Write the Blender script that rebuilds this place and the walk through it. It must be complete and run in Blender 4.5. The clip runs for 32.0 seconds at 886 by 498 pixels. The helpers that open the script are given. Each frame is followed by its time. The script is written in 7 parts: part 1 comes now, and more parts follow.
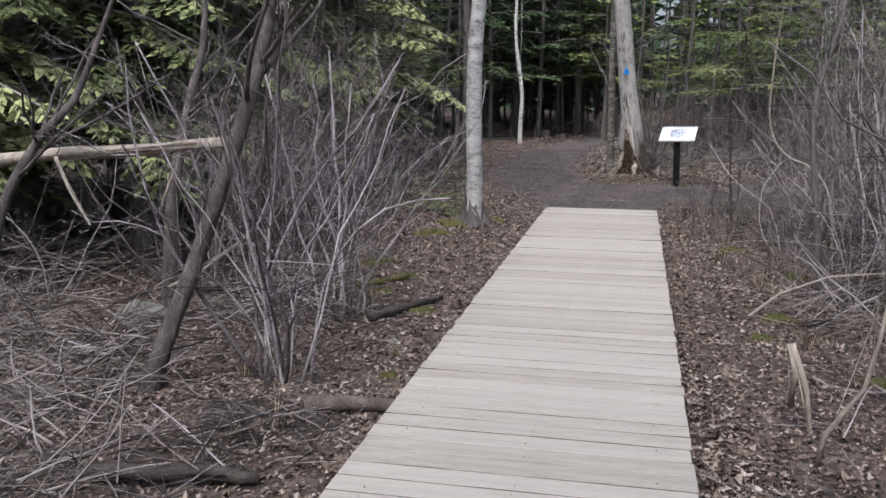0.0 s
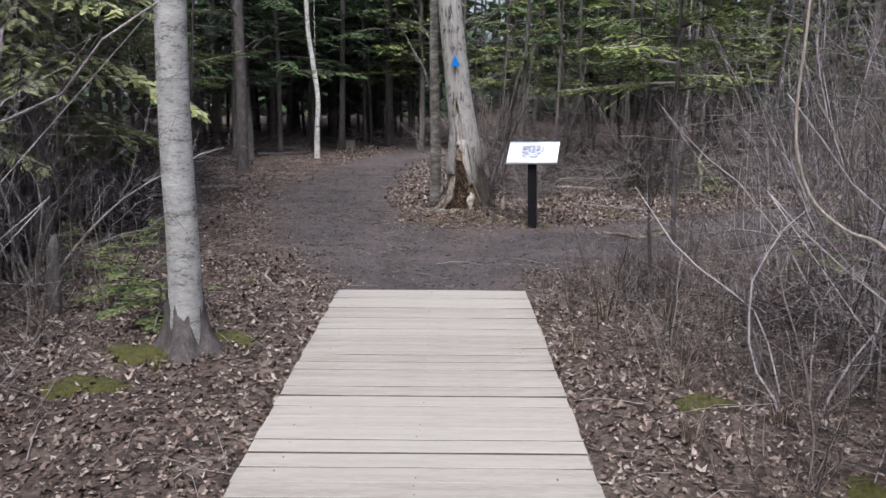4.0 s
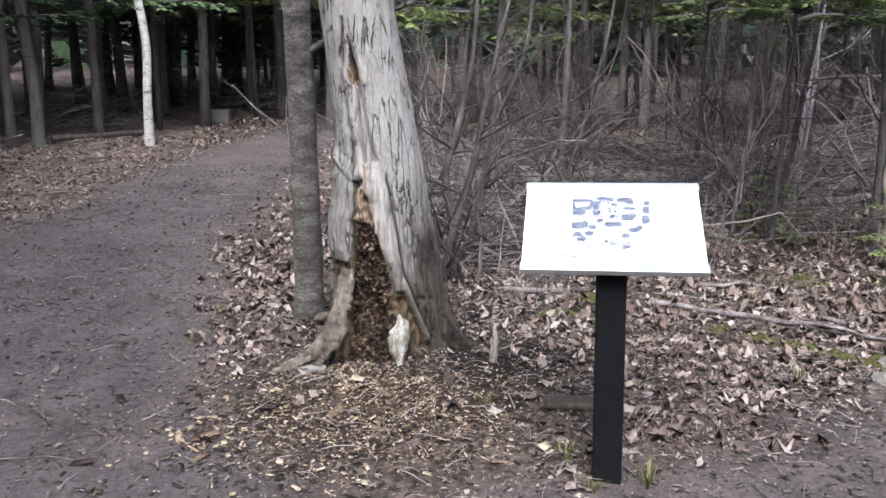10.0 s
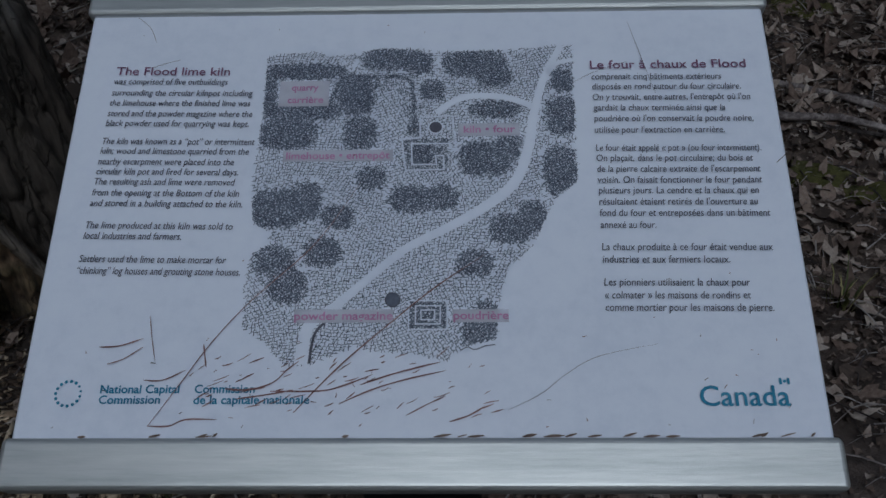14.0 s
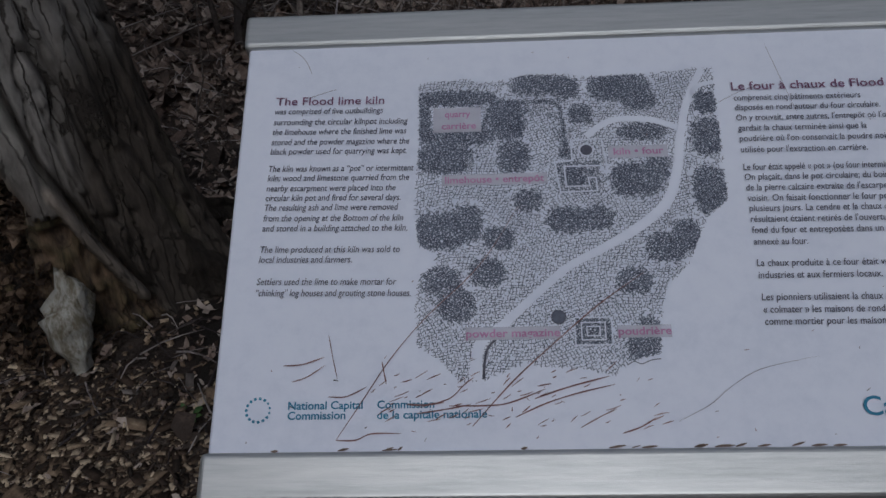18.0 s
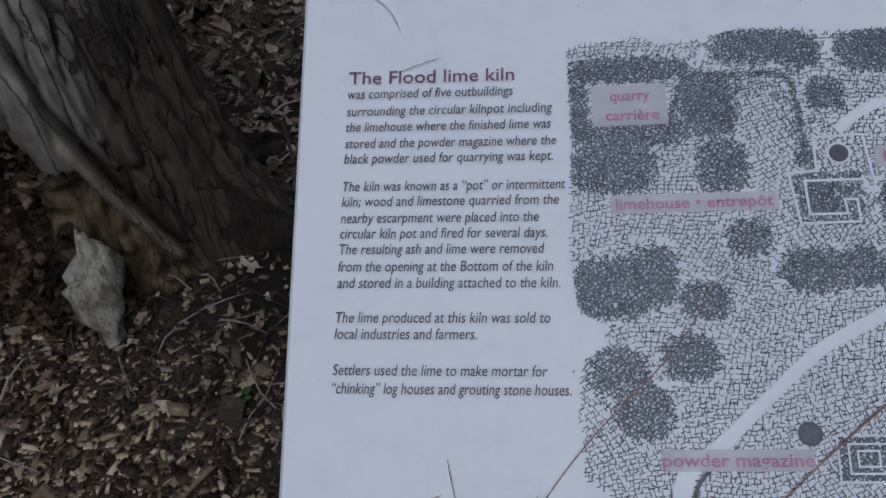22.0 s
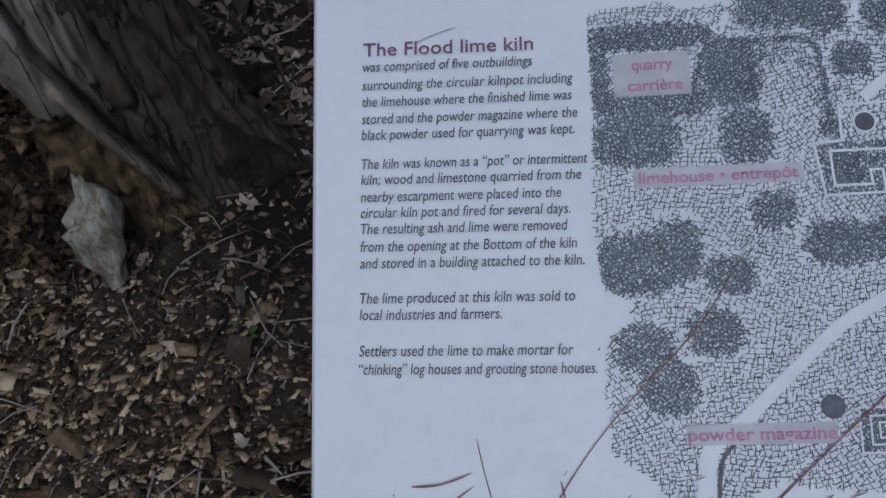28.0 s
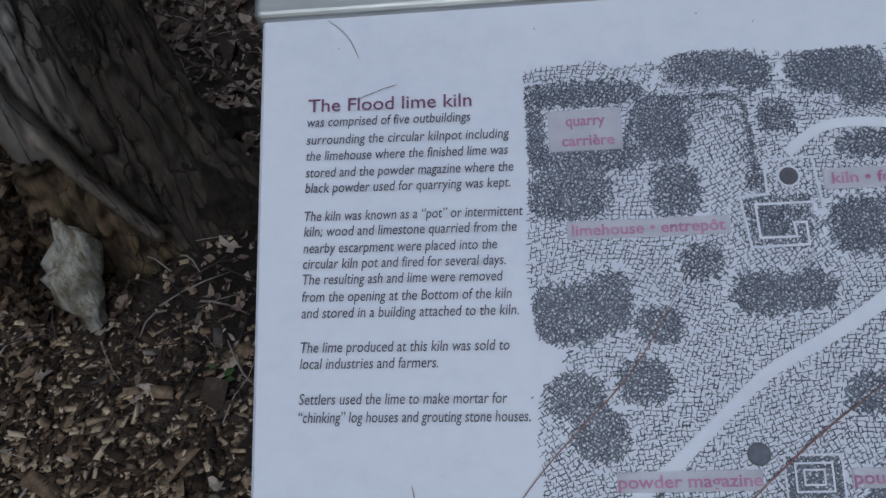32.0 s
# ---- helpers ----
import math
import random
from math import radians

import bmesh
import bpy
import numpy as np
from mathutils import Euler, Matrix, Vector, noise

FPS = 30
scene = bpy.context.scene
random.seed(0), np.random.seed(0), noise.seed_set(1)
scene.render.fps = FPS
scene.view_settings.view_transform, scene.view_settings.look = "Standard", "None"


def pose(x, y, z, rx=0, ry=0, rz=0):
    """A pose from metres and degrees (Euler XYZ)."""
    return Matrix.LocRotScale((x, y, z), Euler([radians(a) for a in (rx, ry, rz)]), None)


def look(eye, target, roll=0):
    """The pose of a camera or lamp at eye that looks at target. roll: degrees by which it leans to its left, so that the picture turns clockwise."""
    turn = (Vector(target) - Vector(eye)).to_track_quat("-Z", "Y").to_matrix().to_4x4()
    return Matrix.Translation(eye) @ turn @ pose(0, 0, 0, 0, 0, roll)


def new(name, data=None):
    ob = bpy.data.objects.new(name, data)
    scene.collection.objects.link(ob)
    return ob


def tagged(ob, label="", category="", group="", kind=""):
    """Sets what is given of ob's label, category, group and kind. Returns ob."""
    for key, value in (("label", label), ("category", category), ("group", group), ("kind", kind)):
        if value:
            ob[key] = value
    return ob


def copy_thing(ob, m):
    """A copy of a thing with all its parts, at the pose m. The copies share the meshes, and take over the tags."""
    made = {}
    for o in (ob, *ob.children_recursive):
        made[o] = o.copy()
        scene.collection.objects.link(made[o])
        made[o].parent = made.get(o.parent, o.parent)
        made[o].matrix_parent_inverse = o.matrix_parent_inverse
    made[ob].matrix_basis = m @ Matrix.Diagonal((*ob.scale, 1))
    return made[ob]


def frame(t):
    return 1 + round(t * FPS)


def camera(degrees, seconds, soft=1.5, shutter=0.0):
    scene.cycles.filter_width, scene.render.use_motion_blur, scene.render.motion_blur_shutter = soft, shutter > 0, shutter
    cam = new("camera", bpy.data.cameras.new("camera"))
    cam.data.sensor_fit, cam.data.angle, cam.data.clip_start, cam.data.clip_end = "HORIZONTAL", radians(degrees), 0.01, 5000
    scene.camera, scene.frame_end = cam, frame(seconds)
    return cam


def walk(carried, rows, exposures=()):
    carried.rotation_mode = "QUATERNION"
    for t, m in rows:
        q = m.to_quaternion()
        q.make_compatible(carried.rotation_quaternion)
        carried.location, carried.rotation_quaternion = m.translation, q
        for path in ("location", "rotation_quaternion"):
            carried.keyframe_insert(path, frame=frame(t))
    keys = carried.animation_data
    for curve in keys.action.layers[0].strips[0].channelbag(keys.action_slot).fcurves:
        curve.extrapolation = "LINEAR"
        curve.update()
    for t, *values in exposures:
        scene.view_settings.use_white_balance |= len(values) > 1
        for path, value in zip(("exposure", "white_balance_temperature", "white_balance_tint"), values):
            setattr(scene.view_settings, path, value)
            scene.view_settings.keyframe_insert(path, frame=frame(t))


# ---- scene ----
cam = camera(53.3, 32.0)
PATH = [
    (0, (0.13, -0.3, 1.773), (0.099, 1.668, 1.416), 0.2),
    (0.5, (0.189, 0.423, 1.77), (0.26, 2.39, 1.418), 0.6),
    (1, (0.265, 1.14, 1.755), (0.416, 3.104, 1.413), 0.8),
    (1.5, (0.38, 1.885, 1.738), (0.594, 3.844, 1.397), 0.8),
    (2, (0.485, 2.569, 1.75), (0.752, 4.52, 1.402), 0.9),
    (2.5, (0.561, 3.186, 1.775), (0.87, 5.132, 1.431), 1.0),
    (3, (0.609, 3.827, 1.764), (0.954, 5.768, 1.425), 0.5),
    (3.5, (0.743, 4.52, 1.758), (1.099, 6.459, 1.423), 0.6),
    (4, (0.899, 5.185, 1.711), (1.277, 7.118, 1.363), 0.3),
    (4.5, (1.056, 5.924, 1.738), (1.437, 7.853, 1.371), 0.4),
    (6.5, (1.714, 8.59, 1.71), (2.084, 10.52, 1.338), -0.3),
    (7, (1.877, 9.294, 1.709), (2.243, 11.22, 1.317), -0.5),
    (7.5, (1.968, 9.974, 1.718), (2.331, 11.897, 1.308), -0.3),
    (8, (2.08, 10.609, 1.71), (2.459, 12.527, 1.292), -0.1),
    (8.5, (2.181, 11.228, 1.676), (2.556, 13.147, 1.252), -0.3),
    (9, (2.362, 11.857, 1.684), (2.741, 13.769, 1.236), -0.3),
    (9.5, (2.574, 12.408, 1.678), (2.985, 14.311, 1.221), -0.2),
    (10, (2.735, 12.972, 1.621), (3.237, 14.853, 1.165), 0.3),
    (10.1, (2.795, 13.059, 1.646), (3.307, 14.936, 1.185), 0.2),
    (10.5, (2.956, 13.344, 1.614), (3.563, 15.197, 1.169), 0.9),
    (11, (3.117, 13.723, 1.584), (3.788, 15.555, 1.143), 1.1),
    (11.5, (3.252, 14.102, 1.553), (3.982, 15.892, 1.043), 1.8),
    (11.6, (3.277, 14.144, 1.546), (4.021, 15.916, 0.995), 1.6),
    (12, (3.489, 14.468, 1.477), (4.217, 16.185, 0.754), 1.7),
    (12.5, (3.664, 14.82, 1.398), (4.342, 16.427, 0.419), 1.2),
    (13, (3.784, 15.085, 1.4), (4.424, 16.602, 0.265), 1.0),
    (13.5, (3.882, 15.196, 1.396), (4.532, 16.705, 0.256), 0.6),
    (14, (3.885, 15.208, 1.405), (4.507, 16.687, 0.212), 0.3),
    (14.5, (3.894, 15.23, 1.401), (4.491, 16.67, 0.148), 0.1),
    (16.5, (3.923, 15.302, 1.421), (4.453, 16.656, 0.047), -1.1),
    (17, (3.884, 15.28, 1.43), (4.42, 16.627, 0.052), -1.04),
    (17.5, (3.815, 15.231, 1.444), (4.381, 16.657, 0.161), -1.25),
    (18, (3.769, 15.235, 1.441), (4.342, 16.736, 0.249), -1.8),
    (18.5, (3.722, 15.247, 1.439), (4.276, 16.769, 0.266), -2.4),
    (19, (3.712, 15.278, 1.424), (4.253, 16.811, 0.26), -2.5),
    (19.5, (3.697, 15.275, 1.426), (4.238, 16.803, 0.254), -2.5),
    (20, (3.693, 15.292, 1.418), (4.222, 16.795, 0.21), -2.5),
    (20.5, (3.697, 15.327, 1.409), (4.213, 16.799, 0.157), -2.7),
    (21, (3.723, 15.376, 1.391), (4.22, 16.806, 0.084), -3.1),
    (21.5, (3.791, 15.459, 1.385), (4.266, 16.858, 0.038), -3.5),
    (22, (3.803, 15.529, 1.355), (4.23, 16.922, -0.015), -4.95),
    (22.5, (3.795, 15.592, 1.351), (4.21, 16.918, -0.088), -5.0),
    (23, (3.795, 15.586, 1.352), (4.202, 16.879, -0.118), -5.0),
    (23.5, (3.797, 15.581, 1.354), (4.198, 16.855, -0.134), -5.4),
    (24, (3.795, 15.585, 1.357), (4.191, 16.847, -0.142), -6.0),
    (24.5, (3.799, 15.583, 1.358), (4.195, 16.839, -0.147), -5.8),
    (25, (3.799, 15.581, 1.358), (4.193, 16.834, -0.15), -5.9),
    (25.5, (3.792, 15.578, 1.359), (4.182, 16.826, -0.155), -6.3),
    (27.5, (3.799, 15.573, 1.379), (4.185, 16.826, -0.131), -6.2),
    (28, (3.798, 15.563, 1.381), (4.184, 16.819, -0.127), -6.3),
    (28.5, (3.796, 15.564, 1.382), (4.182, 16.822, -0.124), -6.2),
    (29, (3.797, 15.567, 1.379), (4.185, 16.83, -0.122), -6.0),
    (29.5, (3.823, 15.562, 1.393), (4.214, 16.831, -0.102), -5.8),
    (30, (3.805, 15.552, 1.394), (4.209, 16.833, -0.088), -6.1),
    (30.5, (3.801, 15.543, 1.401), (4.211, 16.833, -0.071), -5.9),
    (31, (3.807, 15.551, 1.399), (4.222, 16.849, -0.064), -5.9),
    (31.5, (3.809, 15.553, 1.398), (4.227, 16.859, -0.058), -5.7),
    (32, (3.829, 15.546, 1.394), (4.252, 16.857, -0.056), -5.7),
]
EXPOSURES = [(0, 0.9, 5900, 10), (3.0, 0.9, 5900, 10), (4.5, 1.06, 5900, 10), (7.0, 1.58, 5800, 10), (9.0, 1.52, 5800, 10), (10.5, 1.46, 5750, 9), (11.3, 1.08, 5700, 9), (12.0, 0.62, 5550, 6), (12.5, 0.08, 5500, 5), (13.0, -0.36, 5350, 2), (13.5, -1.38, 5400, 2), (14.0, -1.6, 5350, 2), (16.5, -1.96, 5500, 4), (17.0, -1.9, 5700, 6), (17.6, -1.6, 5800, 8), (18.3, -1.33, 5800, 8), (19.0, -1.12, 5800, 8), (21.0, -1.05, 5800, 7), (23.0, -1.02, 5520, 5), (32, -1.02, 5520, 4)]
walk(cam, [(t, look(eye, target, roll)) for t, eye, target, roll in PATH], EXPOSURES)

# ---- daylight: an overcast spring sky ----
world = bpy.data.worlds.new("world")
scene.world = world
world.use_nodes = True
wn = world.node_tree
sky = wn.nodes.new("ShaderNodeTexSky")
sky.sky_type = "NISHITA"
sky.sun_disc = False
sky.sun_elevation = radians(52)
sky.sun_rotation = radians(200)
sky.air_density, sky.dust_density, sky.ozone_density = 1.0, 6.0, 1.0
soft_sky = wn.nodes.new("ShaderNodeHueSaturation")
soft_sky.inputs["Saturation"].default_value = 0.7
wn.links.new(sky.outputs[0], soft_sky.inputs["Color"])
wn.links.new(soft_sky.outputs[0], wn.nodes["Background"].inputs["Color"])
wn.nodes["Background"].inputs["Strength"].default_value = 0.15
sun_data = bpy.data.lights.new("sun", "SUN")
sun_data.energy, sun_data.angle, sun_data.color = 1.2, radians(40), (1.0, 0.96, 0.9)
sun = new("sun", sun_data)
sun.matrix_world = look((0, 0, 30), (0.15, 0.55, 29.18))

# ---- materials ----


def material(name, stops, scale=8.0, detail=6.0, rough=0.85, bump=0.3, bump_scale=40.0, stretch=(1, 1, 1),
             vary=0.0, island=0.0, metal=0.0, spec=0.3, coat2=None, dist=0.02):
    """A surface whose colour runs through the stops with noise at two scales; vary and island add a random tone for each object or piece."""
    m = bpy.data.materials.new(name)
    m.use_nodes = True
    nt = m.node_tree
    nodes, links = nt.nodes, nt.links
    bsdf = nodes["Principled BSDF"]
    bsdf.inputs["Roughness"].default_value = rough
    bsdf.inputs["Metallic"].default_value = metal
    bsdf.inputs["Specular IOR Level"].default_value = spec
    coord = nodes.new("ShaderNodeTexCoord")
    mapping = nodes.new("ShaderNodeMapping")
    mapping.inputs["Scale"].default_value = stretch
    links.new(coord.outputs["Object"], mapping.inputs["Vector"])
    big = nodes.new("ShaderNodeTexNoise")
    big.inputs["Scale"].default_value, big.inputs["Detail"].default_value = scale, detail
    big.inputs["Roughness"].default_value = 0.65
    links.new(mapping.outputs[0], big.inputs["Vector"])
    fine = nodes.new("ShaderNodeTexNoise")
    fine.inputs["Scale"].default_value, fine.inputs["Detail"].default_value = bump_scale, 8.0
    fine.inputs["Roughness"].default_value = 0.7
    links.new(mapping.outputs[0], fine.inputs["Vector"])
    mix = nodes.new("ShaderNodeMath")
    mix.operation = "MULTIPLY_ADD"
    mix.inputs[1].default_value = 0.45
    links.new(fine.outputs["Fac"], mix.inputs[0])
    half = nodes.new("ShaderNodeMath")
    half.operation = "MULTIPLY"
    half.inputs[1].default_value = 0.55
    links.new(big.outputs["Fac"], half.inputs[0])
    links.new(half.outputs[0], mix.inputs[2])
    fac = mix.outputs[0]
    for amount, kind in ((vary, "object"), (island, "island")):
        if amount:
            source = nodes.new("ShaderNodeObjectInfo" if kind == "object" else "ShaderNodeNewGeometry")
            shift = nodes.new("ShaderNodeMath")
            shift.operation = "MULTIPLY_ADD"
            shift.inputs[1].default_value = amount
            links.new(source.outputs["Random" if kind == "object" else "Random Per Island"], shift.inputs[0])
            off = nodes.new("ShaderNodeMath")
            off.operation = "SUBTRACT"
            off.inputs[1].default_value = amount / 2
            links.new(fac, off.inputs[0])
            links.new(off.outputs[0], shift.inputs[2])
            fac = shift.outputs[0]
    ramp = nodes.new("ShaderNodeValToRGB")
    els = ramp.color_ramp.elements
    for n, (at, colour) in enumerate(stops):
        e = els[n] if n < 2 else els.new(at)
        e.position, e.color = at, (*colour, 1)
    links.new(fac, ramp.inputs["Fac"])
    links.new(ramp.outputs["Color"], bsdf.inputs["Base Color"])
    if bump:
        bm_node = nodes.new("ShaderNodeBump")
        bm_node.inputs["Strength"].default_value = bump
        bm_node.inputs["Distance"].default_value = dist
        links.new(fine.outputs["Fac"], bm_node.inputs["Height"])
        links.new(bm_node.outputs[0], bsdf.inputs["Normal"])
    m["parts"] = name
    return m


def ramp3(a, b, c):
    return [(0.36, a), (0.65, c), (0.5, b)]


PLANK = material("weathered_plank", ramp3((0.236, 0.213, 0.19), (0.308, 0.281, 0.255), (0.352, 0.324, 0.297)), 4, bump=0.25, bump_scale=24, stretch=(0.6, 4, 4), vary=0.16, rough=0.8, dist=0.006)
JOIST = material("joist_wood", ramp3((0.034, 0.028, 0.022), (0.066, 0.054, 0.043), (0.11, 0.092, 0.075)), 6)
NAIL = material("nail_rust", ramp3((0.05, 0.035, 0.03), (0.09, 0.06, 0.05), (0.14, 0.1, 0.08)), 80, bump=0, rough=0.6)
LEAF = material("dead_leaf", [(0.2, (0.034, 0.025, 0.021)), (0.92, (0.38, 0.33, 0.295)), (0.42, (0.096, 0.066, 0.054)), (0.64, (0.188, 0.143, 0.121))], 40, bump=0.6, bump_scale=110, island=0.7, rough=0.8, dist=0.005)
GREEN_LEAF = material("small_green_leaf", ramp3((0.02, 0.045, 0.015), (0.035, 0.08, 0.025), (0.07, 0.12, 0.04)), 20, island=0.4, bump=0, rough=0.6)
MOSS = material("moss", ramp3((0.0263, 0.03, 0.009), (0.0675, 0.0675, 0.0188), (0.12, 0.1125, 0.0375)), 30, bump=0.8, bump_scale=200, island=0.3, rough=0.95)
CHIP = material("wood_chip", [(0.12, (0.012, 0.008, 0.006)), (0.9, (0.44, 0.36, 0.265)), (0.46, (0.05, 0.032, 0.022)), (0.73, (0.19, 0.138, 0.094))], 40, island=0.85, bump=0.3, bump_scale=150, rough=0.8, dist=0.003)
TWIG = material("grey_twig", ramp3((0.03, 0.024, 0.025), (0.088, 0.072, 0.072), (0.27, 0.24, 0.235)), 12, island=0.6, bump=0.3, bump_scale=90)
SHRUB = material("shrub_bark", ramp3((0.05, 0.042, 0.047), (0.125, 0.108, 0.118), (0.37, 0.34, 0.355)), 5, island=0.75, vary=0.25, bump=0.3, bump_scale=70)
DARK_STEM = material("dark_stem_bark", ramp3((0.03, 0.026, 0.026), (0.07, 0.06, 0.06), (0.15, 0.135, 0.13)), 6, bump=0.6, bump_scale=40, stretch=(2, 2, 1))
SHRUB_BROWN = material("brown_shrub_bark", ramp3((0.038, 0.031, 0.029), (0.092, 0.076, 0.07), (0.235, 0.203, 0.188)), 5, island=0.45, vary=0.4, bump=0.3, bump_scale=70)
PALE_WOOD = material("barkless_wood", ramp3((0.14, 0.1155, 0.0945), (0.259, 0.224, 0.1925), (0.364, 0.322, 0.287)), 7, bump=0.4, bump_scale=40, stretch=(3, 3, 1))
DARK_BARK = material("dark_bark", ramp3((0.028, 0.025, 0.025), (0.072, 0.065, 0.062), (0.145, 0.132, 0.124)), 5, bump=0.9, bump_scale=30, stretch=(3, 3, 0.7), vary=0.2, dist=0.03)
RINGED_BARK = material("ringed_grey_bark", ramp3((0.025, 0.022, 0.019), (0.12, 0.11, 0.1), (0.34, 0.325, 0.31)), 5, bump=1.0, bump_scale=34, stretch=(1.4, 1.4, 3.5), dist=0.03)
GREY_BARK = material("grey_bark", ramp3((0.056, 0.0504, 0.0476), (0.119, 0.1085, 0.105), (0.196, 0.182, 0.175)), 4, bump=0.8, bump_scale=26, stretch=(3, 3, 0.8), vary=0.1, dist=0.03)
BIRCH = material("silvery_birch_bark", [(0.36, (0.03, 0.028, 0.027)), (0.66, (0.44, 0.435, 0.435)), (0.42, (0.13, 0.127, 0.125)), (0.48, (0.265, 0.262, 0.262))], 3.2, bump=0.8, bump_scale=22, stretch=(1.6, 1.6, 4.2), dist=0.015, detail=10)
WHITE_BIRCH = material("white_birch_bark", [(0.38, (0.035, 0.032, 0.03)), (0.7, (0.47, 0.46, 0.445)), (0.43, (0.2, 0.19, 0.18)), (0.5, (0.4, 0.39, 0.375))], 4, bump=0.4, bump_scale=14, stretch=(2.2, 2.2, 4))
FIR = material("fir_needles", ramp3((0.024, 0.045, 0.024), (0.055, 0.09, 0.045), (0.11, 0.158, 0.068)), 3, island=0.35, vary=0.35, bump=0, rough=0.6)
# fresher green needles, raised further to put the open woods' light into the colour
FIR_LIGHT = material("lit_bright_fir_needles", ramp3((0.05, 0.075, 0.025), (0.12, 0.158, 0.05), (0.235, 0.28, 0.095)), 3, island=0.35, vary=0.2, bump=0, rough=0.6)
CEDAR = material("cedar_sprays", ramp3((0.085, 0.105, 0.045), (0.18, 0.205, 0.09), (0.32, 0.34, 0.16)), 3, island=0.4, vary=0.3, bump=0, rough=0.65)
ROCK = material("grey_rock", ramp3((0.072, 0.066, 0.06), (0.162, 0.156, 0.144), (0.252, 0.246, 0.228)), 9, bump=0.6, bump_scale=50)
STONE_BLOCK = material("pale_stone_block", ramp3((0.09, 0.082, 0.073), (0.155, 0.142, 0.128), (0.215, 0.2, 0.182)), 6, bump=0.5)
GRASS = material("grass_blade", ramp3((0.035, 0.049, 0.0105), (0.091, 0.098, 0.028), (0.196, 0.175, 0.077)), 10, island=0.5, bump=0, rough=0.7)
BLUE = material("blue_marker_plastic", ramp3((0.0, 0.0975, 0.375), (0.0037, 0.15, 0.51), (0.0075, 0.1875, 0.5625)), 20, bump=0.05, rough=0.45)
POST = material("black_stained_post", [(0.3, (0.003, 0.003, 0.004)), (0.8, (0.022, 0.024, 0.03)), (0.52, (0.005, 0.005, 0.007)), (0.62, (0.009, 0.0095, 0.012))], 4, bump=0.4, bump_scale=30, stretch=(4, 4, 1), rough=0.75, spec=0.15)
METAL = material("brushed_aluminium", ramp3((0.36, 0.375, 0.385), (0.45, 0.465, 0.475), (0.53, 0.54, 0.545)), 12, bump=0.06, bump_scale=80, stretch=(0.3, 4, 4), metal=0.65, rough=0.4)
# white laminate with the sky's blue reflection put into its colour
PANEL_WHITE = material("white_laminate", ramp3((0.57, 0.61, 0.73), (0.635, 0.67, 0.785), (0.665, 0.7, 0.805)), 5, bump=0.03, bump_scale=60, rough=0.5, spec=0.3)
EDGE_GREY = material("grey_edge", ramp3((0.12, 0.13, 0.14), (0.2, 0.21, 0.22), (0.3, 0.31, 0.32)), 20, bump=0.1)
INK_TITLE = material("plum_ink", ramp3((0.12, 0.05, 0.105), (0.16, 0.07, 0.14), (0.2, 0.1, 0.18)), 90, bump=0, rough=0.5)
INK = material("dark_grey_ink", ramp3((0.05, 0.05, 0.075), (0.08, 0.08, 0.11), (0.13, 0.13, 0.17)), 90, bump=0, rough=0.5)
INK_PINK = material("faded_pink_ink", ramp3((0.28, 0.11, 0.22), (0.35, 0.16, 0.29), (0.43, 0.24, 0.37)), 60, bump=0, rough=0.5)
INK_TEAL = material("teal_ink", ramp3((0.015, 0.13, 0.23), (0.025, 0.18, 0.31), (0.05, 0.24, 0.37)), 60, bump=0, rough=0.5)
LABEL_PINK = material("pale_pink_label", ramp3((0.55, 0.555, 0.65), (0.61, 0.61, 0.71), (0.65, 0.655, 0.76)), 90, bump=0, rough=0.5)
INK_MAP = material("grey_map_ink", ramp3((0.06, 0.07, 0.102), (0.098, 0.113, 0.157), (0.15, 0.17, 0.222)), 120, bump=0, rough=0.5, island=0.5)
SCRATCH = material("brown_scratch", ramp3((0.11, 0.06, 0.06), (0.2, 0.11, 0.11), (0.33, 0.22, 0.22)), 60, bump=0, rough=0.7)
SCRATCH_DARK = material("dark_scratch", ramp3((0.04, 0.03, 0.03), (0.08, 0.06, 0.06), (0.16, 0.13, 0.13)), 60, bump=0, rough=0.7)
LABEL_PINK.node_tree.nodes["Principled BSDF"].inputs["Alpha"].default_value = 0.6

# ---- building tools ----
rng = np.random.default_rng(7)


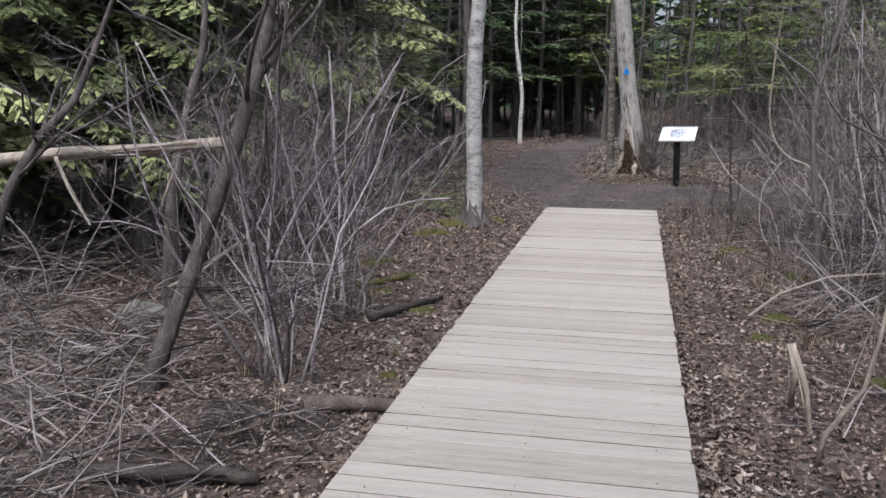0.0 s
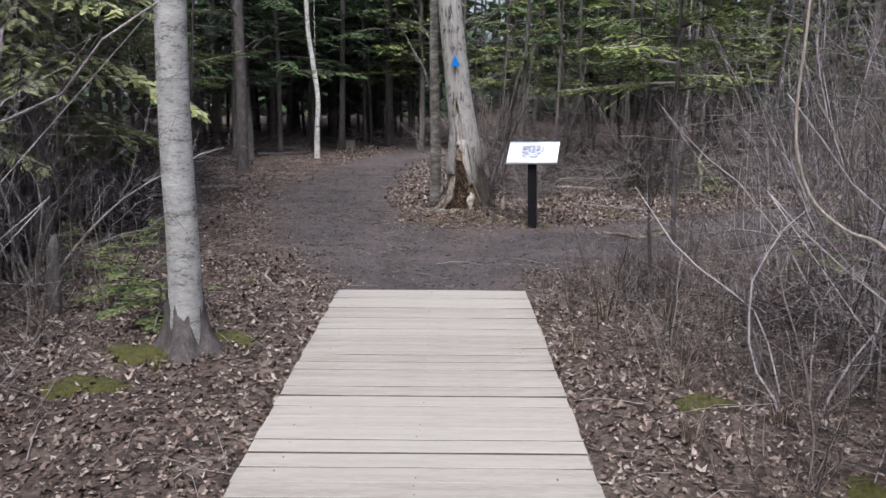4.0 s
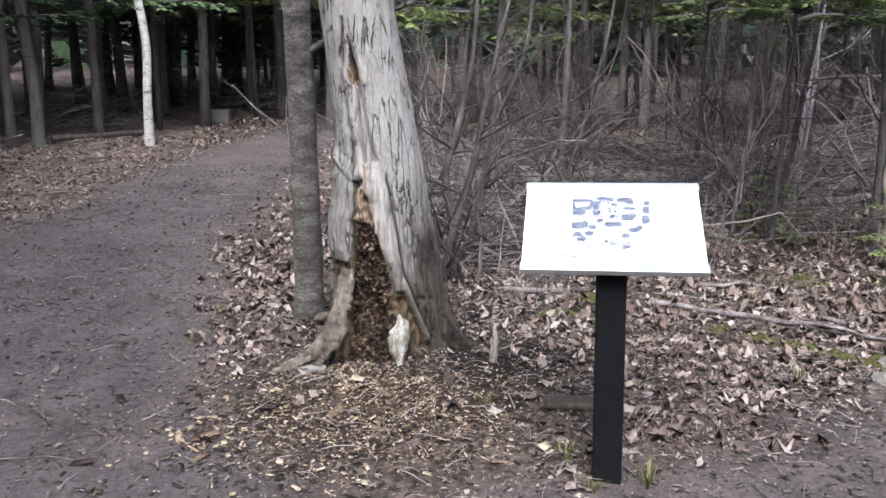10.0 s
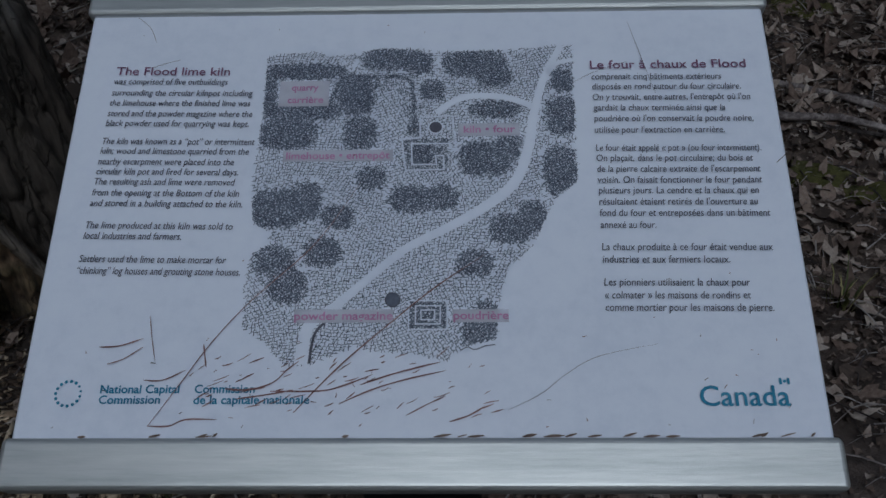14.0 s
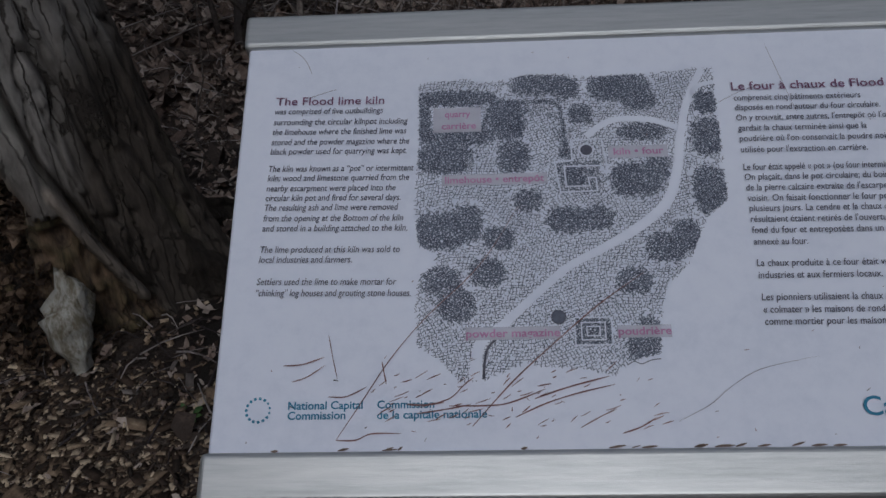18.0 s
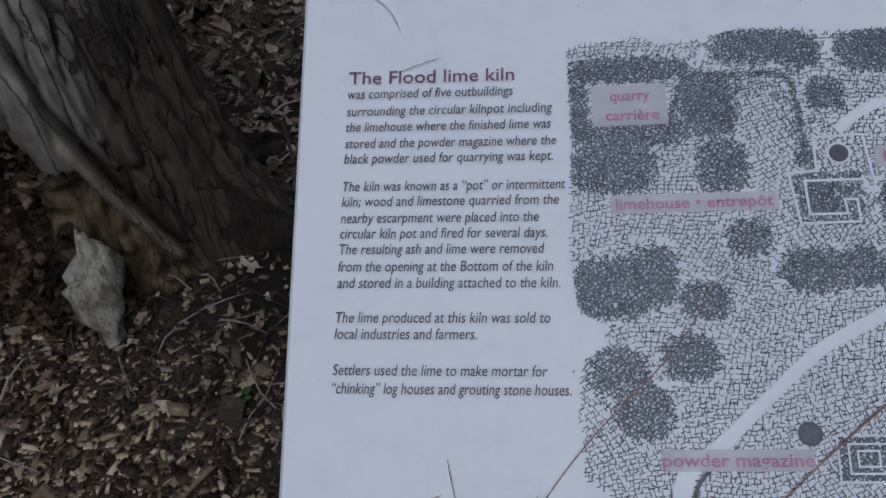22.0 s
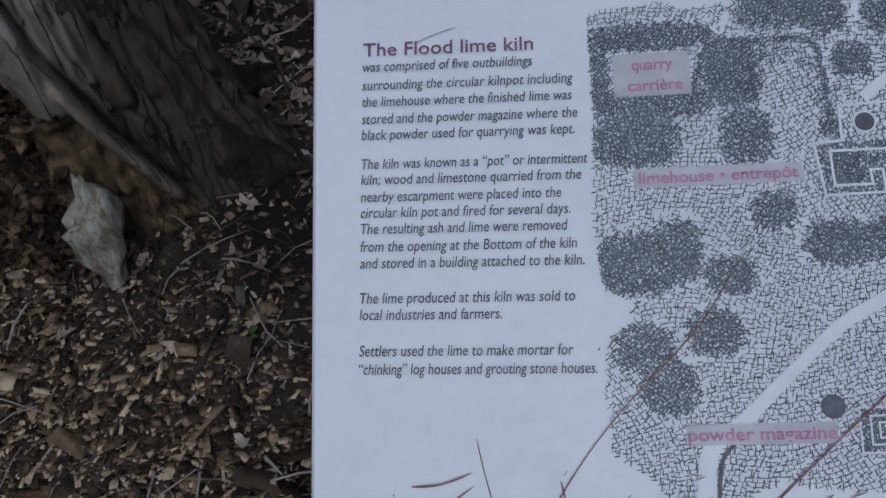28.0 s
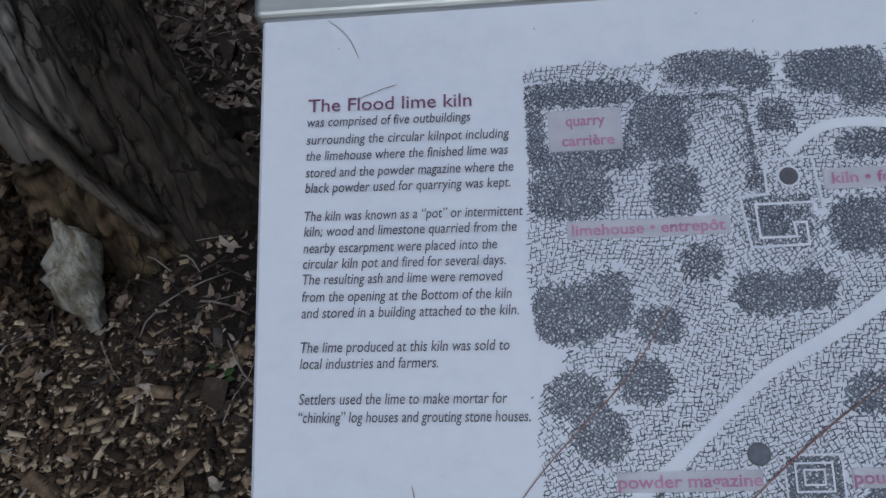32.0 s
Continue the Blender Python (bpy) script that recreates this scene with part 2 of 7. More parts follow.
class Shape:
    """Gathers vertices and faces of three or four corners for one mesh."""

    def __init__(self):
        self.v, self.f, self.n = [], [], 0

    def add(self, verts, faces):
        verts = np.asarray(verts, float).reshape(-1, 3)
        self.v.append(verts)
        self.f.append(np.asarray(faces, int) + self.n)
        self.n += len(verts)

    def mesh(self, name, mat, smooth=True):
        me = bpy.data.meshes.new(name)
        verts = np.concatenate(self.v) if self.v else np.zeros((0, 3))
        corners, starts, at = [], [], 0
        for f in self.f:
            corners.append(f.ravel())
            starts.append(at + np.arange(len(f)) * f.shape[1])
            at += f.size
        me.vertices.add(len(verts))
        me.vertices.foreach_set("co", verts.astype(np.float32).ravel())
        me.loops.add(at)
        me.loops.foreach_set("vertex_index", np.concatenate(corners).astype(np.int32))
        starts = np.concatenate(starts).astype(np.int32)
        me.polygons.add(len(starts))
        me.polygons.foreach_set("loop_start", starts)
        if smooth:
            me.polygons.foreach_set("use_smooth", np.ones(len(starts), bool))
        for m in mat if isinstance(mat, (list, tuple)) else [mat]:
            me.materials.append(m)
        me.update(calc_edges=True)
        me.validate()
        return me

    def tube(self, points, radii, sides=6, closed=True):
        """A round limb along the points."""
        p = np.asarray(points, float)
        r = np.broadcast_to(np.asarray(radii, float), (len(p),))
        d = np.gradient(p, axis=0)
        d /= np.linalg.norm(d, axis=1)[:, None] + 1e-9
        ref = np.where(np.abs(d[:, 2:3]) > 0.8, [[1.0, 0, 0]], [[0, 0, 1.0]])
        a = np.cross(d, ref)
        if np.abs(d[:, 2]).max() > 0.8 > np.abs(d[:, 2]).min():
            a = np.cross(d, [[0.6, 0.8, 0.05]])
        a /= np.linalg.norm(a, axis=1)[:, None] + 1e-9
        b = np.cross(d, a)
        th = np.arange(sides) * 2 * np.pi / sides
        ring = p[:, None] + r[:, None, None] * (np.cos(th)[None, :, None] * a[:, None] + np.sin(th)[None, :, None] * b[:, None])
        n, k = len(p), np.arange(sides)
        base = (np.arange(n - 1) * sides)[:, None]
        k2 = (k + 1) % sides
        quads = np.stack([base + k, base + k2, base + sides + k2, base + sides + k], -1).reshape(-1, 4)
        self.add(ring.reshape(-1, 3), quads)
        if closed and sides > 3:
            for end, centre in ((0, p[0]), ((n - 1) * sides, p[-1])):
                first = self.n - n * sides
                self.v.append(centre[None])
                tri = np.stack([first + end + k, first + end + k2, np.full(sides, self.n)], -1)
                if not end:
                    tri = tri[:, ::-1]
                self.f.append(tri)
                self.n += 1

    def box(self, lo, hi):
        x0, y0, z0 = lo
        x1, y1, z1 = hi
        self.add([(x0, y0, z0), (x1, y0, z0), (x1, y1, z0), (x0, y1, z0), (x0, y0, z1), (x1, y0, z1), (x1, y1, z1), (x0, y1, z1)],
                 [(0, 3, 2, 1), (4, 5, 6, 7), (0, 1, 5, 4), (1, 2, 6, 5), (2, 3, 7, 6), (3, 0, 4, 7)])


def part(name, shape, mat, parent, label="", m=None, smooth=True):
    """Links a Shape, a bmesh or a mesh as one part under its thing."""
    if isinstance(shape, Shape):
        data = shape.mesh(name, mat, smooth)
    elif isinstance(shape, bmesh.types.BMesh):
        data = bpy.data.meshes.new(name)
        shape.to_mesh(data)
        shape.free()
        data.materials.append(mat)
    else:
        data = shape
    ob = new(name, data)
    ob.parent = parent
    if m is not None:
        ob.matrix_basis = m
    if label:
        ob["label"] = label
    return ob


def thing(name, at, label, category, group="", kind="", turn=0.0):
    ob = new(name)
    ob.empty_display_size = 0.1
    ob.matrix_basis = pose(*at, 0, 0, turn)
    return tagged(ob, label, category, group, kind)


def solid(name, shape, mat, label="", category="", group="", kind="", at=(0, 0, 0), turn=0.0, smooth=True):
    """A thing that is one mesh."""
    ob = new(name, shape.mesh(name, mat, smooth))
    ob.matrix_basis = pose(*at, 0, 0, turn)
    return tagged(ob, label, category, group, kind)


def bevelled_box(lo, hi, width=0.004, segments=2):
    bm = bmesh.new()
    bmesh.ops.create_cube(bm, size=1)
    lo, hi = Vector(lo), Vector(hi)
    for v in bm.verts:
        v.co = Vector([lo[i] + (v.co[i] + 0.5) * (hi[i] - lo[i]) for i in range(3)])
    bmesh.ops.bevel(bm, geom=bm.edges[:] + bm.verts[:], offset=width, segments=segments, affect="EDGES", profile=0.5)
    return bm


# ---- lie of the land ----
TRAIL = [(2.25, 12.6, 0.8), (2.4, 14.0, 1.2), (1.87, 16.2, 1.0), (1.78, 18.0, 0.92), (1.97, 20.2, 0.92), (2.5, 22.0, 0.85), (3.3, 24.6, 0.78), (4.4, 27.2, 0.72), (6.0, 30.5, 0.7), (9.0, 34.0, 0.7)]
BRANCH = [(2.5, 14.2, 1.15), (4.1, 14.55, 1.12), (5.3, 14.95, 0.9), (6.5, 15.5, 0.85), (8.5, 16.1, 0.8), (12, 17.0, 0.8), (18, 18.5, 0.8)]


def wave(x, y, s):
    """Smooth unevenness between -1 and 1 with bumps about s metres long."""
    k = 2 * np.pi / s
    return (np.sin(k * (x + 0.35 * np.sin(k * 0.61 * y + 1.3))) * np.cos(k * (0.87 * y + 0.4 * np.sin(k * 0.53 * x + 0.7))) + 0.6 * np.sin(k * 1.7 * (0.6 * x + 0.8 * y) + 2.1)) / 1.6


def trail_mask(x, y):
    """1 on the trodden earth, 0 off it."""
    x, y = np.asarray(x, float), np.asarray(y, float)
    best = np.full(np.broadcast(x, y).shape, -9.0)
    for line in (TRAIL, BRANCH):
        for (x0, y0, w0), (x1, y1, w1) in zip(line, line[1:]):
            dx, dy = x1 - x0, y1 - y0
            t = np.clip(((x - x0) * dx + (y - y0) * dy) / (dx * dx + dy * dy), 0, 1)
            best = np.maximum(best, w0 + (w1 - w0) * t - np.hypot(x - x0 - t * dx, y - y0 - t * dy))
    best = best + 0.16 * wave(x, y, 0.9) + 0.08 * wave(y, x, 0.31)
    return np.clip(best / 0.5 + 0.5, 0, 1)


def mould_shade_mask(x, y):
    """Bare black leaf mould at the foot of the gnawed tree, and painted shade behind its trunk."""
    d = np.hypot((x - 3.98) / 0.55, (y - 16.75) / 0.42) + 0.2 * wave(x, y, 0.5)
    # this lobe is no mould: the trunk's shade put into the soil colour
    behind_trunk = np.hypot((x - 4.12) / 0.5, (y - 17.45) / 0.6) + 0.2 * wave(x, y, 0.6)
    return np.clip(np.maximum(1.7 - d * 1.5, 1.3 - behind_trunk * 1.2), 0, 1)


def ground_z(x, y):
    x, y = np.asarray(x, float), np.asarray(y, float)
    s = np.clip((y - 7.0) / 5.0, 0, 1)
    z = -0.16 + 0.18 * s * s * (3 - 2 * s) + 0.014 * np.clip(y - 14, 0, 30)
    z = z + 0.10 * np.exp(-((x - 3.55) ** 2 + (y - 17.0) ** 2) / 0.9) + 0.12 * np.exp(-((x - 0.25) ** 2 + (y - 10.9) ** 2) / 0.8)
    off = 1 - trail_mask(x, y)
    near_board = np.clip((np.abs((x - 2.18) * 0.980 - (y - 12.25) * 0.1977) - 0.75) / 0.8, 0, 1)
    rough = np.where(y < 12.4, near_board, 1.0) * off
    far = np.clip((np.hypot(x - 3, y - 14) - 14) / 20, 0, 1)
    return z + rough * (0.05 * wave(x, y, 2.7) + 0.02 * wave(y, x, 0.8)) + 0.3 * far * wave(x, y, 23) + 0.006 * wave(x, y, 0.35)


def g1(x, y):
    return float(ground_z(x, y))


def graded(lo, hi, step, far):
    side = []
    d, w = 0.0, step
    while d < far:
        w *= 1.22
        d += w
        side.append(d)
    side = np.array(side)
    return np.concatenate([(lo - side)[::-1], np.arange(lo, hi + step / 2, step), hi + side])


gx, gy = graded(-5.0, 9.5, 0.11, 900), graded(1.5, 25.0, 0.11, 900)
X, Y = np.meshgrid(gx, gy)
sheet = Shape()
nx, ny = len(gx), len(gy)
i = (np.arange(ny - 1)[:, None] * nx + np.arange(nx - 1)[None]).reshape(-1)
sheet.add(np.stack([X, Y, ground_z(X, Y)], -1).reshape(-1, 3), np.stack([i, i + 1, i + nx + 1, i + nx], -1))

GROUND = material("forest_floor", ramp3((0.035, 0.025, 0.022), (0.08, 0.06, 0.051), (0.138, 0.108, 0.092)), 3, bump=1.0, bump_scale=28, rough=0.95, dist=0.03)
nt = GROUND.node_tree
att = nt.nodes.new("ShaderNodeAttribute")
att.attribute_name = "trodden"
earth_noise = nt.nodes.new("ShaderNodeTexNoise")
earth_noise.inputs["Scale"].default_value, earth_noise.inputs["Detail"].default_value = 1.3, 14
earth_noise.inputs["Roughness"].default_value = 0.8
nt.links.new(nt.nodes["Mapping"].outputs[0], earth_noise.inputs["Vector"])
earth = nt.nodes.new("ShaderNodeValToRGB")
earth.color_ramp.elements[0].position, earth.color_ramp.elements[1].position = 0.3, 0.72
earth.color_ramp.elements[0].color, earth.color_ramp.elements[1].color = (0.033, 0.028, 0.0285, 1), (0.112, 0.096, 0.096, 1)
nt.links.new(earth_noise.outputs["Fac"], earth.inputs["Fac"])
grain = nt.nodes.new("ShaderNodeTexNoise")
grain.inputs["Scale"].default_value, grain.inputs["Detail"].default_value, grain.inputs["Roughness"].default_value = 38, 9, 0.85
nt.links.new(nt.nodes["Mapping"].outputs[0], grain.inputs["Vector"])
grain_tone = nt.nodes.new("ShaderNodeMapRange")
grain_tone.inputs["From Min"].default_value, grain_tone.inputs["From Max"].default_value = 0.33, 0.67
grain_tone.inputs["To Min"].default_value, grain_tone.inputs["To Max"].default_value = 0.45, 1.55
nt.links.new(grain.outputs["Fac"], grain_tone.inputs["Value"])
grainy = nt.nodes.new("ShaderNodeMixRGB")
grainy.blend_type = "MULTIPLY"
grainy.inputs[0].default_value = 1.0
nt.links.new(earth.outputs[0], grainy.inputs[1])
nt.links.new(grain_tone.outputs[0], grainy.inputs[2])
worn_patch = nt.nodes.new("ShaderNodeTexNoise")
worn_patch.inputs["Scale"].default_value, worn_patch.inputs["Detail"].default_value, worn_patch.inputs["Roughness"].default_value = 0.8, 5, 0.65
nt.links.new(nt.nodes["Mapping"].outputs[0], worn_patch.inputs["Vector"])
patch_tone = nt.nodes.new("ShaderNodeMapRange")
patch_tone.inputs["From Min"].default_value, patch_tone.inputs["From Max"].default_value = 0.44, 0.62
nt.links.new(worn_patch.outputs["Fac"], patch_tone.inputs["Value"])
dry_earth = nt.nodes.new("ShaderNodeMixRGB")
dry_earth.blend_type = "MULTIPLY"
dry_earth.inputs[2].default_value = (1.38, 1.3, 1.29, 1)
nt.links.new(patch_tone.outputs[0], dry_earth.inputs[0])
nt.links.new(grainy.outputs[0], dry_earth.inputs[1])
flakes = nt.nodes.new("ShaderNodeTexVoronoi")
flakes.inputs["Scale"].default_value = 26
flake_bend = nt.nodes.new("ShaderNodeMixRGB")
flake_bend.blend_type = "LINEAR_LIGHT"
flake_bend.inputs[0].default_value = 0.03
nt.links.new(nt.nodes["Mapping"].outputs[0], flake_bend.inputs[1])
nt.links.new(grain.outputs["Color"], flake_bend.inputs[2])
nt.links.new(flake_bend.outputs[0], flakes.inputs["Vector"])
flake_grey = nt.nodes.new("ShaderNodeRGBToBW")
nt.links.new(flakes.outputs["Color"], flake_grey.inputs[0])
flake_tone = nt.nodes.new("ShaderNodeMapRange")
flake_tone.inputs["To Min"].default_value, flake_tone.inputs["To Max"].default_value = 0.35, 1.9
nt.links.new(flake_grey.outputs[0], flake_tone.inputs["Value"])
littered = nt.nodes.new("ShaderNodeMixRGB")
littered.blend_type = "MULTIPLY"
littered.inputs[0].default_value = 1.0
nt.links.new(flake_tone.outputs[0], littered.inputs[2])
mould_shade = nt.nodes.new("ShaderNodeAttribute")
mould_shade.attribute_name = "mould_shade"
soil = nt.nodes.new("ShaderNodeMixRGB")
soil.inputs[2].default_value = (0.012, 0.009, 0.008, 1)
nt.links.new(mould_shade.outputs["Fac"], soil.inputs[0])
both = nt.nodes.new("ShaderNodeMixRGB")
nt.links.new(att.outputs["Fac"], both.inputs[0])
ramp_node = next(n for n in nt.nodes if n.type == "VALTORGB" and n != earth)
nt.links.new(ramp_node.outputs[0], littered.inputs[1])
nt.links.new(littered.outputs[0], both.inputs[1])
nt.links.new(dry_earth.outputs[0], both.inputs[2])
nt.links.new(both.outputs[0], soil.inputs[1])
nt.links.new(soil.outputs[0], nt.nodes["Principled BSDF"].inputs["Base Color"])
strength = nt.nodes.new("ShaderNodeMapRange")
strength.inputs["To Min"].default_value, strength.inputs["To Max"].default_value = 1.0, 0.8
nt.links.new(att.outputs["Fac"], strength.inputs["Value"])
nt.links.new(strength.outputs[0], nt.nodes["Bump"].inputs["Strength"])

ground = solid("ground", sheet, GROUND, "brown forest floor with a trodden grey earth trail", "ground", kind="structure")
layer = ground.data.attributes.new("trodden", "FLOAT", "POINT")
layer.data.foreach_set("value", trail_mask(X, Y).ravel().astype(np.float32))

damp_shade = ground.data.attributes.new("mould_shade", "FLOAT", "POINT")
damp_shade.data.foreach_set("value", mould_shade_mask(X, Y).ravel().astype(np.float32))

# ---- boardwalk: planks laid across two stringers ----
BOARD_END, BOARD_TURN, BOARD_TOP, PITCH = (2.185, 12.235), -11.4, 0.10, 0.1535
boardwalk = thing("boardwalk", (*BOARD_END, BOARD_TOP), "weathered pale wooden boardwalk of cross planks over leaf litter", "boardwalk", kind="structure", turn=BOARD_TURN)


GAPS = (0.0008, 0.0042, -0.002, 0.002, -0.0034, 0.0006)


def plank_mesh(seed):
    """A plank 1.56 m long with eased edges and a slight bow."""
    r = np.random.default_rng(seed)
    bm = bevelled_box((-0.78 + r.uniform(0, 0.006), -0.0725 + GAPS[seed], -0.038), (0.78 - r.uniform(0, 0.006), 0.0725 - GAPS[seed], 0), 0.003, 1)
    bow, cup = r.uniform(-0.003, 0.003), r.uniform(-0.002, 0.002)
    bmesh.ops.subdivide_edges(bm, edges=[e for e in bm.edges if e.calc_length() > 1.0], cuts=3)
    for v in bm.verts:
        v.co.y += bow * math.cos(v.co.x * 2.0) + 0.0012 * math.sin(v.co.x * 7 + seed)
        v.co.z += cup * (v.co.x / 0.78) ** 2
    me = bpy.data.meshes.new("plank")
    bm.to_mesh(me)
    bm.free()
    me.materials.append(PLANK)
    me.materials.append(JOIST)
    # side faces take the dark joist colour, painting shade into the gaps
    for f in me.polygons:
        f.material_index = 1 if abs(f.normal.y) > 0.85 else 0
    return me


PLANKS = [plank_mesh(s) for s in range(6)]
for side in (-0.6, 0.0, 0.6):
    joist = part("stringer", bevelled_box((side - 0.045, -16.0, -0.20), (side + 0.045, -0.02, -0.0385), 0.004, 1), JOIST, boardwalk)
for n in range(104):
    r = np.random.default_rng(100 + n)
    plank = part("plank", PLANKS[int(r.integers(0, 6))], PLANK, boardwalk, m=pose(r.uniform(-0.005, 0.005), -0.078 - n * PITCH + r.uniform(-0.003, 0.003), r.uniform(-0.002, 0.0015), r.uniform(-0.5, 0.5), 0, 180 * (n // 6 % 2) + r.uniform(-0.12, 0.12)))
nails = Shape()
for n in range(62):
    for sx in (-0.6, 0.0, 0.6):
        for sy in (-0.035, 0.035):
            if rng.random() < 0.72:
                continue
            c = np.array([sx + rng.normal(0, 0.012), -0.078 - n * PITCH + sy + rng.normal(0, 0.006), 0.0035])
            th = np.arange(6) * np.pi / 3
            rr = rng.uniform(0.0028, 0.0045)
            nails.add(np.concatenate([c + np.stack([rr * np.cos(th), rr * np.sin(th), 0 * th], -1), c + np.stack([rr * np.cos(th), rr * np.sin(th), 0 * th - 0.006], -1)]),
                      [(0, 1, 2, 3), (0, 3, 4, 5)] + [(k, k + 6, (k + 1) % 6 + 6, (k + 1) % 6) for k in range(6)])
nail_heads = tagged(part("nail_heads", nails, NAIL, boardwalk, "rusty nail heads", smooth=False), kind="stuff")

# ---- the information panel on its post ----
PANEL_AT, PANEL_U, PANEL_V = Vector((3.743, 15.727, 0.866)), Vector((0.9163, -0.3998, 0.0246)).normalized(), Vector((0.335, 0.798, 0.501)).normalized()
PANEL_N = PANEL_U.cross(PANEL_V).normalized()
PANEL_V = PANEL_N.cross(PANEL_U).normalized()
PANEL_M = Matrix.Translation(PANEL_AT) @ Matrix((PANEL_U, PANEL_V, PANEL_N)).transposed().to_4x4()
SIGN_BASE = (4.095, 15.705, g1(4.095, 15.705))
sign = thing("interpretive_sign", SIGN_BASE, "white slanted information panel with map and text on a black post", "sign")
in_sign = Matrix.Translation(Vector(SIGN_BASE)).inverted()
post = part("post", bevelled_box((-0.052, -0.052, -0.3), (0.052, 0.052, 0.815), 0.006), POST, sign, "square black-stained wooden post worn grey at the foot", m=pose(0, 0, 0, 0, -1.4, -23.5))
panel = part("panel", bevelled_box((0.002, -0.002, -0.014), (0.626, 0.468, 0), 0.002, 1), PANEL_WHITE, sign, "white laminate panel with scratches", m=in_sign @ PANEL_M)


def rail_mesh(v0, v1):
    """A folded aluminium strip with rounded corners that grips the panel's edge."""
    bm = bevelled_box((-0.003, v0, -0.02), (0.631, v1, 0.0055), 0.005, 4)
    return bm


bottom_rail = part("bottom_rail", rail_mesh(-0.003, 0.036), METAL, panel, "brushed aluminium rail with rounded corners")
top_rail = part("top_rail", rail_mesh(0.431, 0.470), METAL, panel, "brushed aluminium rail with rounded corners")
bracket = part("bracket", bevelled_box((0.19, 0.06, -0.045), (0.44, 0.36, -0.0195), 0.003, 1), EDGE_GREY, panel, "dark metal mounting bracket under the panel")


def flat(points, w):
    """A flat patch of the print, from its outline."""
    bm = bmesh.new()
    bm.faces.new([bm.verts.new((u, v, w)) for u, v in points])
    bmesh.ops.triangulate(bm, faces=bm.faces[:])
    bm.normal_update()
    if sum(f.normal.z for f in bm.faces) < 0:
        bmesh.ops.reverse_faces(bm, faces=bm.faces[:])
    return bm


def ragged(points, step, amount, seed):
    """The outline with its sides broken into small irregular steps, as loose pen strokes leave it."""
    r = np.random.default_rng(seed)
    out = []
    for a, b in zip(points, points[1:] + points[:1]):
        a, b = np.array(a), np.array(b)
        n = max(2, int(np.linalg.norm(b - a) / step))
        out += [tuple(a + (b - a) * k / n + r.normal(0, amount, 2)) for k in range(n)]
    return out


def ribbon(points, widths, w):
    """A strip of the print along a line, rounded by a spline."""
    p = np.array(points)
    t = np.linspace(0, len(p) - 1, len(p) * 7)
    k = np.clip(t.astype(int), 0, len(p) - 2)
    f = (t - k)[:, None]
    prev, nxt = p[np.maximum(k - 1, 0)], p[np.minimum(k + 2, len(p) - 1)]
    q = 0.5 * (2 * p[k] + (p[k + 1] - prev) * f + (2 * prev - 5 * p[k] + 4 * p[k + 1] - nxt) * f ** 2 + (3 * p[k] - prev - 3 * p[k + 1] + nxt) * f ** 3)
    d = np.gradient(q, axis=0)
    nrm = np.stack([-d[:, 1], d[:, 0]], -1) / (np.linalg.norm(d, axis=1)[:, None] + 1e-9)
    ww = np.interp(np.linspace(0, 1, len(q)), np.linspace(0, 1, len(np.atleast_1d(widths))), np.atleast_1d(widths))[:, None] / 2
    sh = Shape()
    n = len(q)
    sh.add(np.concatenate([np.c_[q + nrm * ww, np.full(n, w)], np.c_[q - nrm * ww, np.full(n, w)]]), [(j, j + n, j + n + 1, j + 1) for j in range(n - 1)])
    return sh


MAP = [(0.171, 0.385), (0.215, 0.389), (0.231, 0.384), (0.262, 0.388), (0.277, 0.392), (0.309, 0.391), (0.329, 0.387), (0.391, 0.389), (0.427, 0.392), (0.449, 0.394), (0.448, 0.35), (0.447, 0.254), (0.428, 0.238), (0.417, 0.217), (0.405, 0.191),
       (0.388, 0.176), (0.381, 0.161), (0.376, 0.132), (0.375, 0.114), (0.349, 0.108), (0.337, 0.096), (0.313, 0.101), (0.275, 0.105), (0.264, 0.109), (0.246, 0.1), (0.227, 0.093), (0.206, 0.093), (0.194, 0.11), (0.172, 0.124), (0.17, 0.158), (0.173, 0.188),
       (0.189, 0.198), (0.184, 0.211), (0.172, 0.216), (0.169, 0.256), (0.172, 0.336)]
BUSHES = [(0.286, 0.381, 0.025, 0.011), (0.311, 0.376, 0.011, 0.011), (0.36, 0.375, 0.026, 0.014), (0.378, 0.36, 0.015, 0.009), (0.322, 0.347, 0.01, 0.01), (0.205, 0.368, 0.037, 0.008), (0.177, 0.347, 0.005, 0.021), (0.208, 0.326, 0.033, 0.008), (0.254, 0.343, 0.016, 0.019), (0.259, 0.303, 0.014, 0.016),
          (0.196, 0.304, 0.023, 0.015), (0.307, 0.307, 0.005, 0.006), (0.377, 0.326, 0.02, 0.008), (0.369, 0.277, 0.021, 0.016), (0.388, 0.288, 0.01, 0.012)]
BUSHES += [(0.433, 0.265, 0.014, 0.022), (0.436, 0.319, 0.013, 0.018), (0.271, 0.259, 0.012, 0.01), (0.306, 0.238, 0.018, 0.012), (0.333, 0.24, 0.012, 0.011), (0.191, 0.23, 0.021, 0.017), (0.215, 0.237, 0.013, 0.017), (0.244, 0.222, 0.013, 0.01),
           (0.233, 0.19, 0.014, 0.012), (0.192, 0.182, 0.016, 0.013), (0.205, 0.16, 0.015, 0.014), (0.407, 0.221, 0.011, 0.014), (0.388, 0.21, 0.016, 0.013), (0.358, 0.179, 0.014, 0.011), (0.362, 0.122, 0.014, 0.013), (0.367, 0.137, 0.008, 0.008), (0.438, 0.356, 0.009, 0.012)]
